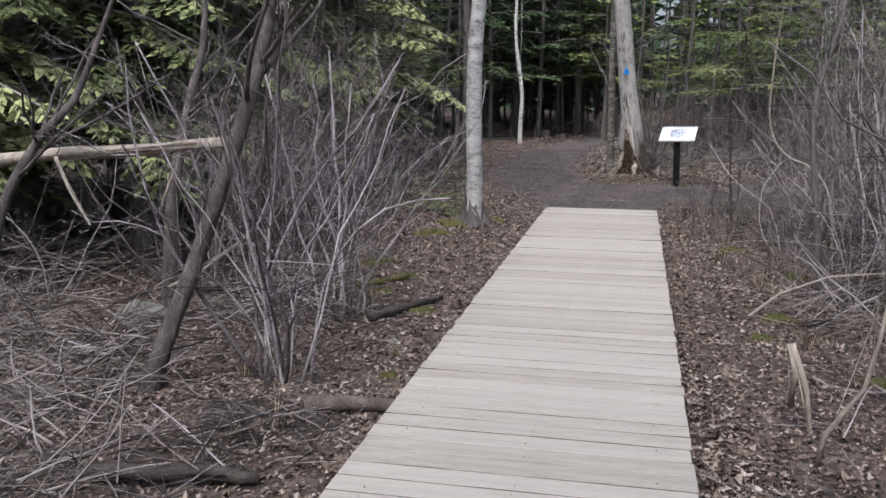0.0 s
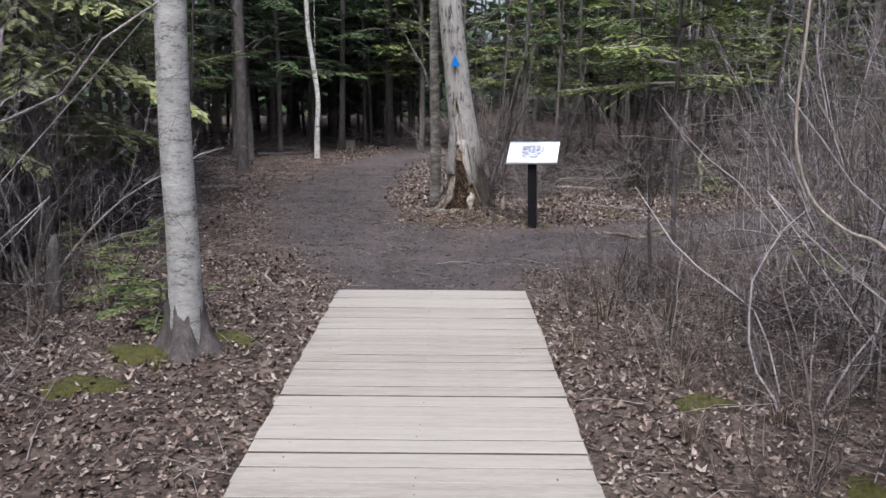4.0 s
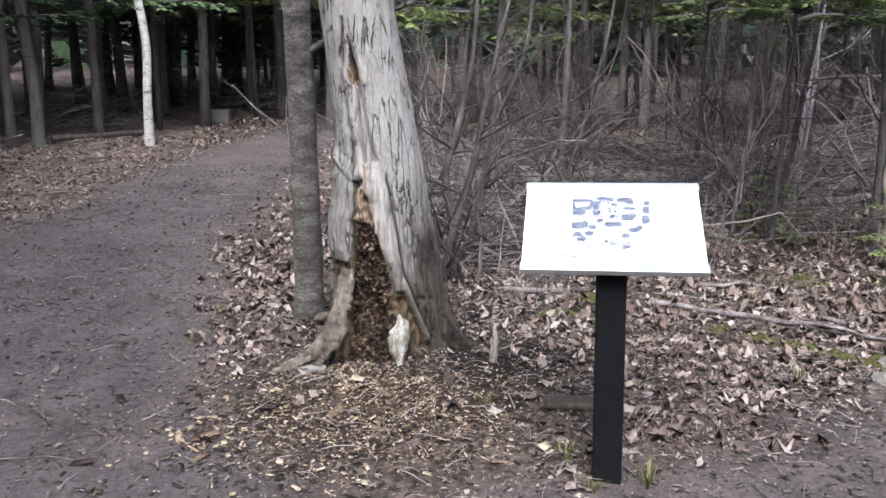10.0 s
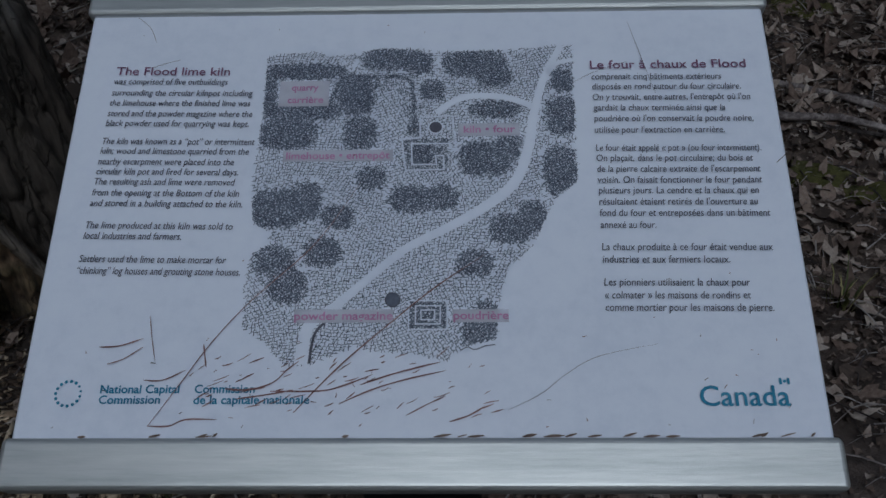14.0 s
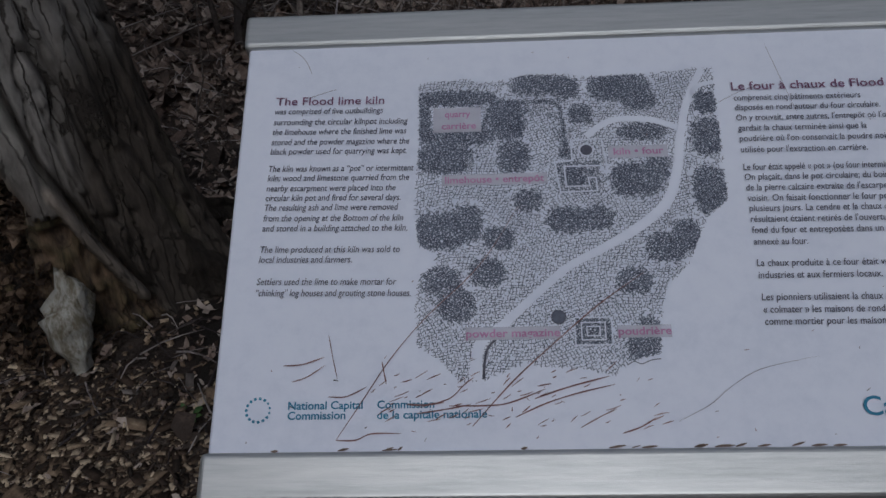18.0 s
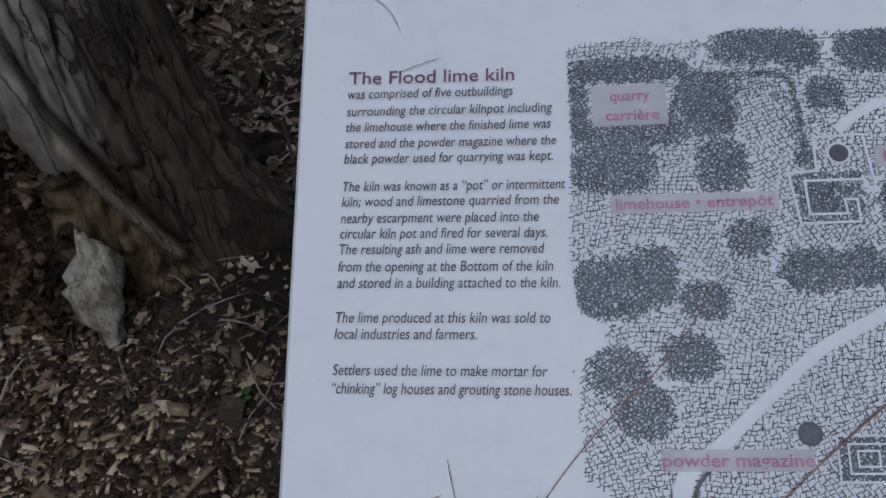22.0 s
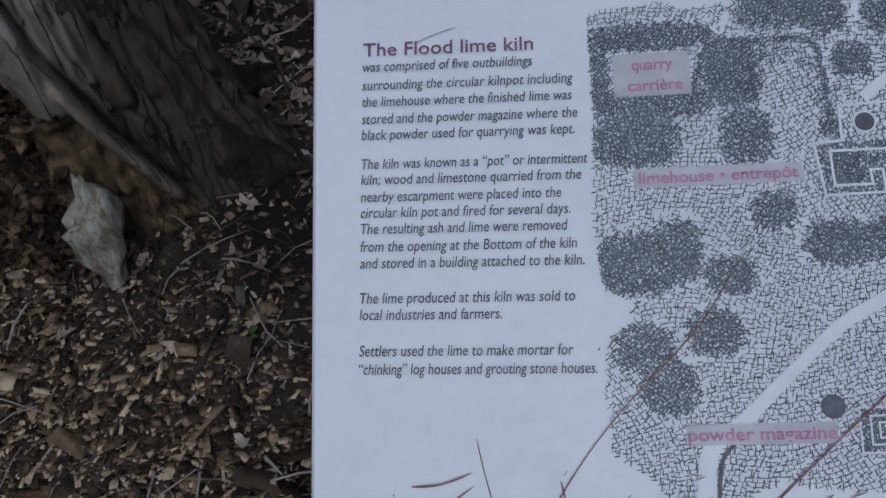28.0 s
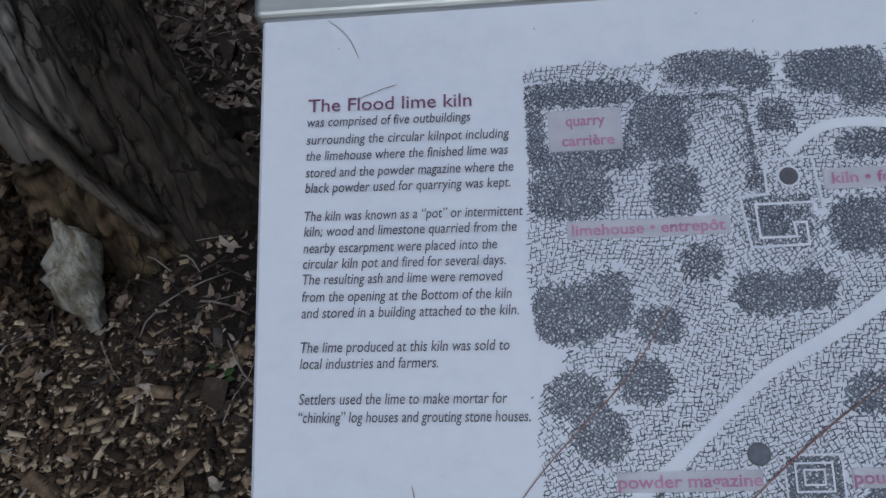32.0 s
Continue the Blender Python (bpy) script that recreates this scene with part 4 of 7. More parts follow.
def conifer(name, seed, height, bare, reach, boughs, sprig, gap, mat, bark, label, trunk=0.09, droop=0.15, dead=20, spread=0.34, group="conifers", fat=0.2, high=5.0):
    """A conifer: tapered trunk, dead lower branches and a crown of flat boughs, coarser above the given height."""
    r = np.random.default_rng(seed)
    ob = thing(name, (0, 0, 0), label, "tree", group)
    tr = Shape()
    line = bent((0, 0, -0.3), (r.normal(0, 0.02), r.normal(0, 0.02), 1), height + 0.3, 14, 0.012, 0, r)
    rad = trunk * (1 - 0.93 * np.linspace(0, 1, 15)) + 0.004
    rad[0] *= 1.5
    tr.tube(line, rad, 10)
    part("trunk", tr, bark, ob)
    wood, leaf = Shape(), Shape()
    for k in range(dead):
        z = r.uniform(0.25, bare + 1.6)
        a = r.uniform(0, 2 * np.pi)
        c = line[min(int((z + 0.3) / (height + 0.3) * 14), 13)]
        branching(wood, (c[0], c[1], z), (math.cos(a), math.sin(a), r.uniform(-0.3, 0.25)), r.uniform(0.25, 0.9), r.uniform(0.003, 0.007), r, 1, (0, 3), wander=0.12, lift=-0.02)
    for k in range(boughs):
        q = (k + r.uniform(0, 1)) / boughs
        z = bare + (height - bare) * q ** 1.15 * 0.98
        a = k * 2.4 + r.normal(0, 0.5)
        c = line[min(int((z + 0.3) / (height + 0.3) * 14), 13)]
        length = reach * (1 - q) ** 0.75 * r.uniform(0.65, 1.1) + 0.15
        bl = bent((c[0], c[1], z), (math.cos(a), math.sin(a), r.uniform(0.0, 0.3)), length, 5, 0.06, -droop * 0.35, r)
        wood.tube(bl, np.linspace(0.011, 0.003, 6) * (0.5 + length), 3)
        if z > high and k % 3 == 0:
            continue
        # coarse boughs above the view are added only to shade the woods
        coarse = 1.9 if z > high else 1.0
        p, d = bough_sprigs(r, bl, spread, sprig * coarse, gap * coarse * 1.2, droop)
        up = np.tile([[0, 0, 1.0]], (len(p), 1)) + r.normal(0, 0.35, (len(p), 3))
        ln = sprig * coarse * r.uniform(0.7, 1.3, len(p))
        diamonds(leaf, p, d, up, ln, ln * fat)
    tagged(part("branchwork", wood, TWIG if dead > 5 else bark, ob), kind="stuff")
    tagged(part("crown", leaf, mat, ob, smooth=False), kind="stuff")
    return ob


def bare_tree(name, at, line, radii, bark, label, r, twigs=5, sides=14, group="", start=0.55, reach=1.2, relief=0.0):
    """A trunk along a line of its own, with side branches."""
    ob = thing(name, at, label, "tree", group)
    sh = Shape()
    p = np.array(line, float) - np.array(at)
    s = np.linspace(0, len(p) - 1, len(p) * 9)
    k = np.minimum(s.astype(int), len(p) - 2)
    f = (s - k)[:, None]
    prev, nxt = p[np.maximum(k - 1, 0)], p[np.minimum(k + 2, len(p) - 1)]
    q = 0.5 * (2 * p[k] + (p[k + 1] - prev) * f + (2 * prev - 5 * p[k] + 4 * p[k + 1] - nxt) * f ** 2 + (3 * p[k] - prev - 3 * p[k + 1] + nxt) * f ** 3)
    rad = np.interp(s, np.arange(len(p)), radii)
    sh.tube(q, rad * (1 + relief * r.normal(0, 1, len(rad))), sides)
    part("trunk", sh, bark, ob)
    for n in range(twigs):
        j = int(r.uniform(start, 0.98) * (len(q) - 1))
        a = r.uniform(0, 2 * np.pi)
        limb = Shape()
        branching(limb, q[j], (math.cos(a), math.sin(a), r.uniform(0.2, 0.9)), reach * r.uniform(0.6, 1.2), min(rad[j] * 0.4, 0.02), r, 0, (5, 3), wander=0.12)
        part("branch", limb, bark, ob)
    return ob


def log(name, a, b, radius, mat, label, seed=0, sides=12, taper=0.8, kind_word="log", wander=0.02, segs=9, category="fallen log"):
    """A fallen stem or stick from a to b with an uneven round and broken ends."""
    r = np.random.default_rng(seed)
    a, b = np.array(a, float), np.array(b, float)
    t = np.linspace(0, 1, segs + 1)[:, None]
    length = np.linalg.norm(b - a)
    bow = np.cumsum(r.normal(0, wander * length, (segs + 1, 3)), 0)
    bow -= bow[0] + (bow[-1] - bow[0]) * t
    bow[:, 2] *= 0.4
    pts = a + (b - a) * t + bow
    sh = Shape()
    sh.tube(pts - a, radius * (1 - (1 - taper) * t[:, 0]) * (1 + r.normal(0, 0.06, segs + 1)), sides)
    v = sh.v[0]
    v += r.normal(0, radius * 0.05, v.shape)
    return solid(name, sh, mat, label, category, at=tuple(a))


def resting(x, y, up):
    return (x, y, g1(x, y) + up)


# ---- the gnawed tree beside the sign ----
BIG_BARK = material("furrowed_grey_bark", ramp3((0.175, 0.164, 0.156), (0.262, 0.25, 0.241), (0.335, 0.324, 0.315)), 7, bump=0.6, bump_scale=60, stretch=(1.6, 1.6, 0.7), dist=0.008)


def layered(m, layers):
    """Lays further tones over a surface where its mesh carries a named weight."""
    nodes, links = m.node_tree.nodes, m.node_tree.links
    bsdf = nodes["Principled BSDF"]
    tone = nodes.new("ShaderNodeTexNoise")
    tone.inputs["Scale"].default_value, tone.inputs["Detail"].default_value = 16.0, 7.0
    tone.inputs["Roughness"].default_value = 0.7
    along = nodes.new("ShaderNodeMapping")
    along.inputs["Scale"].default_value = (3.0, 3.0, 0.5)
    links.new(nodes["Texture Coordinate"].outputs["Object"], along.inputs["Vector"])
    links.new(along.outputs[0], tone.inputs["Vector"])
    last = bsdf.inputs["Base Color"].links[0].from_socket
    for name, dark, light, strength in layers:
        ramp = nodes.new("ShaderNodeValToRGB")
        ramp.color_ramp.elements[0].position, ramp.color_ramp.elements[1].position = 0.36, 0.64
        ramp.color_ramp.elements[0].color, ramp.color_ramp.elements[1].color = (*dark, 1), (*light, 1)
        links.new(tone.outputs["Fac"], ramp.inputs["Fac"])
        weight = nodes.new("ShaderNodeAttribute")
        weight.attribute_name = name
        amount = nodes.new("ShaderNodeMath")
        amount.operation = "MULTIPLY"
        amount.inputs[1].default_value = strength
        links.new(weight.outputs["Fac"], amount.inputs[0])
        mix = nodes.new("ShaderNodeMixRGB")
        links.new(amount.outputs[0], mix.inputs[0])
        links.new(last, mix.inputs[1])
        links.new(ramp.outputs[0], mix.inputs[2])
        last = mix.outputs[0]
    links.new(last, bsdf.inputs["Base Color"])


def plated(m):
    """Breaks a bark into upright plates with ragged dark cracks, wide in places and closed in others."""
    nodes, links = m.node_tree.nodes, m.node_tree.links
    bsdf = nodes["Principled BSDF"]
    coord = nodes["Texture Coordinate"].outputs["Object"]
    ragged_noise = nodes.new("ShaderNodeTexNoise")
    ragged_noise.inputs["Scale"].default_value, ragged_noise.inputs["Detail"].default_value, ragged_noise.inputs["Roughness"].default_value = 34.0, 5.0, 0.65
    links.new(coord, ragged_noise.inputs["Vector"])
    bend = nodes.new("ShaderNodeMixRGB")
    bend.blend_type = "LINEAR_LIGHT"
    bend.inputs[0].default_value = 0.009
    links.new(coord, bend.inputs[1])
    links.new(ragged_noise.outputs["Color"], bend.inputs[2])
    cracks = []
    for across, along, low, high in ((25.0, 1.9, -0.02, 0.042), (42.0, 5.5, -0.1, 0.025)):
        scale = nodes.new("ShaderNodeMapping")
        scale.inputs["Scale"].default_value = (across, across, along)
        links.new(bend.outputs[0], scale.inputs["Vector"])
        cell = nodes.new("ShaderNodeTexVoronoi")
        cell.feature = "DISTANCE_TO_EDGE"
        cell.inputs["Scale"].default_value = 1.0
        links.new(scale.outputs[0], cell.inputs["Vector"])
        patchy = nodes.new("ShaderNodeTexNoise")
        patchy.inputs["Scale"].default_value, patchy.inputs["Detail"].default_value = 9.0, 3.0
        links.new(coord, patchy.inputs["Vector"])
        width = nodes.new("ShaderNodeMapRange")
        width.inputs["From Min"].default_value, width.inputs["From Max"].default_value = 0.36, 0.66
        width.inputs["To Min"].default_value, width.inputs["To Max"].default_value = low, high
        width.clamp = False
        links.new(patchy.outputs["Fac"], width.inputs["Value"])
        over = nodes.new("ShaderNodeMath")
        over.operation = "SUBTRACT"
        links.new(cell.outputs["Distance"], over.inputs[0])
        links.new(width.outputs[0], over.inputs[1])
        crack = nodes.new("ShaderNodeMapRange")
        crack.inputs["From Min"].default_value, crack.inputs["From Max"].default_value = -0.012, 0.022
        crack.inputs["To Min"].default_value, crack.inputs["To Max"].default_value = 1.0, 0.0
        links.new(over.outputs[0], crack.inputs["Value"])
        cracks.append(crack.outputs[0])
    most = nodes.new("ShaderNodeMath")
    most.operation = "MAXIMUM"
    links.new(cracks[0], most.inputs[0])
    links.new(cracks[1], most.inputs[1])
    worn = nodes.new("ShaderNodeAttribute")
    worn.attribute_name = "bare"
    left = nodes.new("ShaderNodeMath")
    left.operation = "MULTIPLY_ADD"
    left.inputs[1].default_value, left.inputs[2].default_value = -0.6, 0.85
    links.new(worn.outputs["Fac"], left.inputs[0])
    cut = nodes.new("ShaderNodeMath")
    cut.operation = "MULTIPLY"
    links.new(most.outputs[0], cut.inputs[0])
    links.new(left.outputs[0], cut.inputs[1])
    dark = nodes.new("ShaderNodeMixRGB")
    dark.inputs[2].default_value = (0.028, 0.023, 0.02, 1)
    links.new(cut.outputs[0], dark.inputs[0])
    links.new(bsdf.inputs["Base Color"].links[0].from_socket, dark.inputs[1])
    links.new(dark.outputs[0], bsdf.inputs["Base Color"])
    deep = nodes.new("ShaderNodeBump")
    deep.invert = True
    deep.inputs["Strength"].default_value, deep.inputs["Distance"].default_value = 1.0, 0.012
    links.new(cut.outputs[0], deep.inputs["Height"])
    links.new(nodes["Bump"].outputs[0], deep.inputs["Normal"])
    links.new(deep.outputs[0], bsdf.inputs["Normal"])


layered(BIG_BARK, [("bare", (0.225, 0.205, 0.185), (0.41, 0.395, 0.378), 0.9), ("tan", (0.14, 0.085, 0.045), (0.36, 0.25, 0.15), 0.9), ("damp_shade", (0.014, 0.011, 0.009), (0.062, 0.049, 0.04), 0.95), ("rot", (0.014, 0.009, 0.007), (0.15, 0.098, 0.062), 1.0), ("moss", (0.045, 0.05, 0.018), (0.11, 0.1, 0.04), 0.7), ("crack", (0.022, 0.018, 0.016), (0.05, 0.042, 0.037), 0.92)])
plated(BIG_BARK)
BARE = material("bare_chewed_wood", ramp3((0.11, 0.094, 0.075), (0.26, 0.235, 0.21), (0.4, 0.38, 0.36)), 9, bump=0.9, bump_scale=34, stretch=(6, 6, 0.6), dist=0.012)
ROT = material("rotten_brown_wood", [(0.3, (0.008, 0.005, 0.004)), (0.72, (0.33, 0.235, 0.165)), (0.43, (0.038, 0.024, 0.018)), (0.56, (0.125, 0.08, 0.054))], 12, bump=1.0, bump_scale=60, dist=0.03, island=0.3)
# moist root bark, darkened further by shade put into its colour
DAMP_SHADE_BARK = material("damp_shaded_bark", ramp3((0.01, 0.008, 0.007), (0.028, 0.022, 0.018), (0.07, 0.056, 0.046)), 7, bump=1.0, bump_scale=24, stretch=(3, 3, 0.8), dist=0.03)
ROOT_BARK = material("brown_root_bark", ramp3((0.06, 0.048, 0.039), (0.155, 0.13, 0.108), (0.27, 0.235, 0.205)), 8, bump=1.0, bump_scale=22, stretch=(3, 3, 1), dist=0.02)
BIG_AT = (3.53, 17.05)
big_z = g1(*BIG_AT) - 0.05
gnawed_tree = thing("gnawed_tree", (*BIG_AT, big_z), "old grey furrowed tree with a rotten chewed hollow at its foot", "tree")


def hollow_edges(z):
    """Left and right edge of the hollow at a height, as offsets across the trunk."""
    lo = np.interp(z, (0, 0.23, 0.44, 0.52, 0.6, 0.7, 0.84), (-0.25, -0.222, -0.195, -0.186, -0.178, -0.172, -0.152))
    hi = np.interp(z, (0, 0.21, 0.316, 0.39, 0.48, 0.645, 0.79, 0.84), (0.03, -0.03, -0.012, -0.004, -0.022, -0.078, -0.102, -0.125))
    return lo + 0.012 * noise.noise((z * 13, 3.1, 0)) + 0.004 * noise.noise((z * 47, 3.1, 4)), hi + 0.006 * noise.noise((z * 11, 8.3, 0)) + 0.003 * noise.noise((z * 43, 8.3, 4))


def eased(a, b, x):
    """0 below a, 1 above b, smooth between."""
    t = min(max((x - a) / (b - a), 0.0), 1.0)
    return t * t * (3 - 2 * t)


def big_trunk():
    """Trunk of plated bark, worn bare below a knothole, with a bulge, a bare ridge and a hollow gnawed into the foot."""
    sides = 380
    zs = np.concatenate([np.arange(-0.15, 1.75, 0.0095), np.arange(1.75, 2.6, 0.025), np.arange(2.6, 9.0, 0.35)])
    names = ("bare", "tan", "damp_shade", "moss", "crack", "rot")
    verts, weights = [], []
    ring = [(2 * math.pi * k / sides, math.cos(2 * math.pi * k / sides), math.sin(2 * math.pi * k / sides)) for k in range(sides)]
    for z in zs:
        left = np.interp(z, (-0.15, 0.22, 0.42, 0.52, 0.62, 0.74, 0.85, 0.93, 1.0, 1.36, 1.62, 3, 9), (-0.33, -0.27, -0.262, -0.258, -0.253, -0.248, -0.232, -0.216, -0.218, -0.246, -0.276, -0.41, -0.98))
        right = np.interp(z, (-0.15, 0.07, 0.22, 0.43, 0.64, 0.735, 0.9, 1.1, 1.37, 1.63, 3, 9), (0.41, 0.352, 0.318, 0.276, 0.242, 0.222, 0.198, 0.158, 0.108, 0.06, -0.105, -0.9))
        cx, rx = (left + right) / 2, (right - left) / 2
        cy, ry = 0.01 * z, min(rx, 0.172 + 0.06 * math.exp(-max(z, 0))) if z < 3 else rx
        lo, hi = hollow_edges(z)
        strip_l = np.interp(z, (0.95, 1.15, 1.32, 1.6), (-0.163, -0.184, -0.205, -0.204))
        strip_r = np.interp(z, (0.955, 1.09, 1.27, 1.41, 1.6), (-0.045, -0.085, -0.113, -0.127, -0.185))
        strip_m = np.interp(z, (0.89, 1.03, 1.3), (-0.109, -0.128, -0.152))
        ridge_r = np.interp(z, (0.39, 0.474, 0.69, 0.85, 0.955), (0.063, 0.05, 0.014, -0.011, -0.045))
        seam = np.interp(z, (0.05, 0.13, 0.3, 0.417, 0.474, 0.82, 0.885, 1.0), (0.2, 0.181, 0.109, 0.069, 0.05, -0.002, -0.02, -0.03))
        seam_on = eased(0.08, 0.16, z) * (1 - eased(0.88, 0.94, z))
        for a, ca, sa in ring:
            u = cx + rx * ca
            front = sa < 0.12
            w = dict.fromkeys(names, 0.0)
            rough = noise.noise((ca * 6, sa * 6, z * 30))
            fine = noise.noise((ca * 18, sa * 18, z * 24))
            jag = 0.10 * rough + 0.05 * fine
            n1 = noise.noise((ca * 3.5 + jag + 0.35 * noise.noise((2.2, ca * 2, z * 5)), sa * 3.5 + jag, z * 2.5 + 1.5))
            n2 = noise.noise((ca * 6.2 - jag + 5, sa * 6.2, z * 4.6))
            broken = eased(-0.25, 0.15, noise.noise((ca * 3 + 7, sa * 3, z * 4)))
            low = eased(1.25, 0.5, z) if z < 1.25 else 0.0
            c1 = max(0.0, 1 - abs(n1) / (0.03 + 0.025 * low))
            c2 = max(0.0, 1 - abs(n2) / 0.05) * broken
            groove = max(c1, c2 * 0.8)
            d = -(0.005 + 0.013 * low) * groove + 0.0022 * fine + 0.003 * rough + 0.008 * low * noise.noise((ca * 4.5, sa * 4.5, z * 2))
            # groove shade is put into the colour, over the bark's darker inner tone
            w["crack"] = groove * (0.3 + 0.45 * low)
            if ca > -0.05 and z < 1.0:
                flute = abs(math.sin(a * 15 + 1.2 * math.sin(z * 3) + 3.0 * noise.noise((ca * 2.2, sa * 2.2, z * 1.6))))
                amount = eased(0.95, 0.4, z) if z < 0.95 else 0.0
                amount *= eased(-0.05, 0.25, ca)
                d += 0.014 * (flute - 0.55) * amount * (1 + rough)
                w["crack"] = max(w["crack"], 0.8 * amount * max(0.0, 1 - flute / 0.22))
            if z < 0.35:
                lobes = 0.45 + 0.55 * math.cos(3 * a + 0.8) + 0.35 * math.cos(5 * a + 2.2)
                d += 0.06 * math.exp(-max(z, 0) / 0.14) * max(lobes, -0.2)
            # dark lower right side: moist bark plus shade painted into the colour
            w["damp_shade"] = eased(0.68, 0.26, z + 0.16 * noise.noise((ca * 4, sa * 4, z * 5)) - 0.34 * eased(0.1, 0.9, ca)) if z < 1.1 else 0.0
            w["moss"] = 0.5 * eased(0.1, 0.5, noise.noise((ca * 5, sa * 5 + 9, z * 5))) * (eased(0.6, 0.2, z) if z < 0.6 else 0)
            if front:
                if 0.86 < z < 1.62 and strip_l < u < strip_r and z > 0.88 + 0.04 * rough:
                    q = (u - strip_l) / max(strip_r - strip_l, 0.01)
                    keep = min(1.0, 4 * q, 4 * (1 - q)) * (1 - eased(1.4, 1.6, z))
                    d = d * (1 - keep) + keep * (-0.014 + 0.008 * math.sin(q * 6.3) + 0.0015 * fine)
                    d -= 0.02 * math.exp(-((u - strip_m) / 0.006) ** 2) * (1 - eased(1.22, 1.32, z))
                    w["crack"] = w["crack"] * (1 - keep) + 0.55 * math.exp(-((u - strip_m) / 0.005) ** 2) * (1 - eased(1.22, 1.32, z))
                    w["bare"] = keep * (0.55 + 0.45 * q)
                    w["tan"] = 0.35 * keep * eased(0.1, 0.4, noise.noise((u * 20, z * 4, 3)))
                if 0.9 < z < 1.6:
                    side = math.exp(-((u - strip_l - 0.004 * rough) / 0.006) ** 2) * (0.5 + 0.5 * math.sin(z * 31 + 1) ** 2)
                    d -= 0.028 * side
                    w["crack"] = max(w["crack"], side)
                half = np.interp(z, (1.3, 1.325, 1.36, 1.41, 1.47, 1.56), (0.0, 0.022, 0.026, 0.015, 0.006, 0.0)) * (1 + 0.35 * fine + 0.3 * rough)
                if half > 0.0015 and abs(u + 0.16 + 0.15 * (z - 1.38)) < half:
                    q = 1 - abs(u + 0.16 + 0.15 * (z - 1.38)) / half
                    d = -0.08 * min(1.0, 2 * q)
                    w.update(bare=0.0, tan=1.0, crack=eased(1.35, 1.41, z + 0.8 * (u + 0.16) + 0.02 * fine), damp_shade=0.0)
                elif 1.3 < z < 1.5 and half * 2.2 > abs(u + 0.15):
                    d += 0.008 + 0.004 * fine
                    w["bare"] = max(w["bare"], 0.6)
                ledge = np.interp(u, (-0.24, -0.22, -0.186, -0.148, -0.109), (0.965, 0.95, 0.888, 0.882, 0.895)) + 0.014 * fine
                if u < -0.1 and 0.8 < z:
                    lip = math.exp(-((z - ledge - 0.03) / 0.03) ** 2)
                    d += 0.022 * lip if z > ledge else -0.012
                    if abs(z - ledge + 0.01) < 0.014:
                        w["crack"] = 1.0
                if u < lo + 0.012 and 0.5 < z < ledge:
                    bulge = math.exp(-((u - lo + 0.052) / 0.045) ** 2) * eased(0.5, 0.58, z + 0.02 * fine)
                    d = 0.022 * bulge - 0.006 + 0.005 * rough + 0.003 * fine + 0.009 * noise.noise((u * 30, z * 12, 5))
                    w.update(crack=0.5 * max(0.0, fine), bare=0.15, damp_shade=0.15 + 0.3 * max(0.0, rough), moss=0.25 * max(0.0, rough))
                    split = math.exp(-((u - lo + 0.002) / 0.009) ** 2)
                    d -= 0.03 * split
                    w["crack"] = max(w["crack"], 0.9 * split)
                    w["moss"] = max(w["moss"], 0.7 * split)
                elif u < lo + 0.01 and 0.36 < z <= 0.5:
                    d -= 0.03 + 0.02 * rough
                    w["rot"] = 0.9
                if lo < u < hi and z < 0.85:
                    edge = min(u - lo, hi - u, 0.85 - z)
                    roof = z > 0.685 - 0.6 * (u + 0.13) + 0.03 * fine
                    deep = 0.035 if roof else 0.05 + 0.1 * eased(0.2, 0.55, z)
                    d = -min(edge / 0.02, 1.0) * (deep + 0.03 * noise.noise((u * 20, z * 14, 5))) + 0.022 * noise.noise((u * 45, z * 40, 1))
                    if roof or (hi - u < 0.028 + 0.012 * rough and z > 0.36):
                        w.update(crack=0.3 * max(0.0, rough), tan=0.8, bare=0.6, damp_shade=0.0)
                    else:
                        w.update(crack=0.0, damp_shade=0.0, bare=1.0, rot=1.0)
                elif hi - 0.003 <= u < ridge_r and 0.37 + 0.02 * fine < z < 0.97:
                    q = (u - hi) / max(ridge_r - hi, 0.01)
                    d = 0.024 * math.sin(min(max(q, 0.04), 0.96) * math.pi) * eased(0.97, 0.85, z) + 0.004 * fine + 0.007 * noise.noise((u * 70, z * 7, 2)) + 0.003 * rough
                    w.update(bare=(1.0 if q < 0.75 else 0.6) * (0.4 + 0.6 * eased(0.42, 0.64, z)), tan=0.5 * (1 - eased(0.0, 0.3, q)), crack=0.5 * max(0.0, -noise.noise((u * 70, z * 7, 2)) - 0.1), damp_shade=0.7 * (1 - eased(0.4, 0.6, z)), moss=0.35 * eased(0.75, 0.95, q))
                elif hi - 0.003 <= u < seam and z <= 0.39:
                    d = -0.012 + 0.02 * rough + 0.01 * fine
                    w.update(rot=0.85, bare=0.6, moss=0.6 * max(0.0, rough + 0.3))
                if seam_on:
                    cut = math.exp(-((u - seam - 0.003 * rough) / 0.006) ** 2) * seam_on
                    d -= 0.03 * cut
                    w["crack"] = max(w["crack"], cut)
                    tail = math.exp(-((u - seam + 0.02) / 0.013) ** 2) * (1 - eased(0.4, 0.46, z)) * seam_on
                    if tail > 0.35:
                        d = 0.038 * tail + 0.002 * fine
                        w.update(bare=0.35, tan=0.35, damp_shade=0.45, crack=0.3 * max(0.0, rough), moss=0.0, rot=0.0)
            verts.append((cx + (rx + d) * ca, cy + (ry + d) * sa, z))
            weights.append([w[k] for k in names])
    n = len(zs)
    j, k = np.meshgrid(np.arange(n - 1), np.arange(sides), indexing="ij")
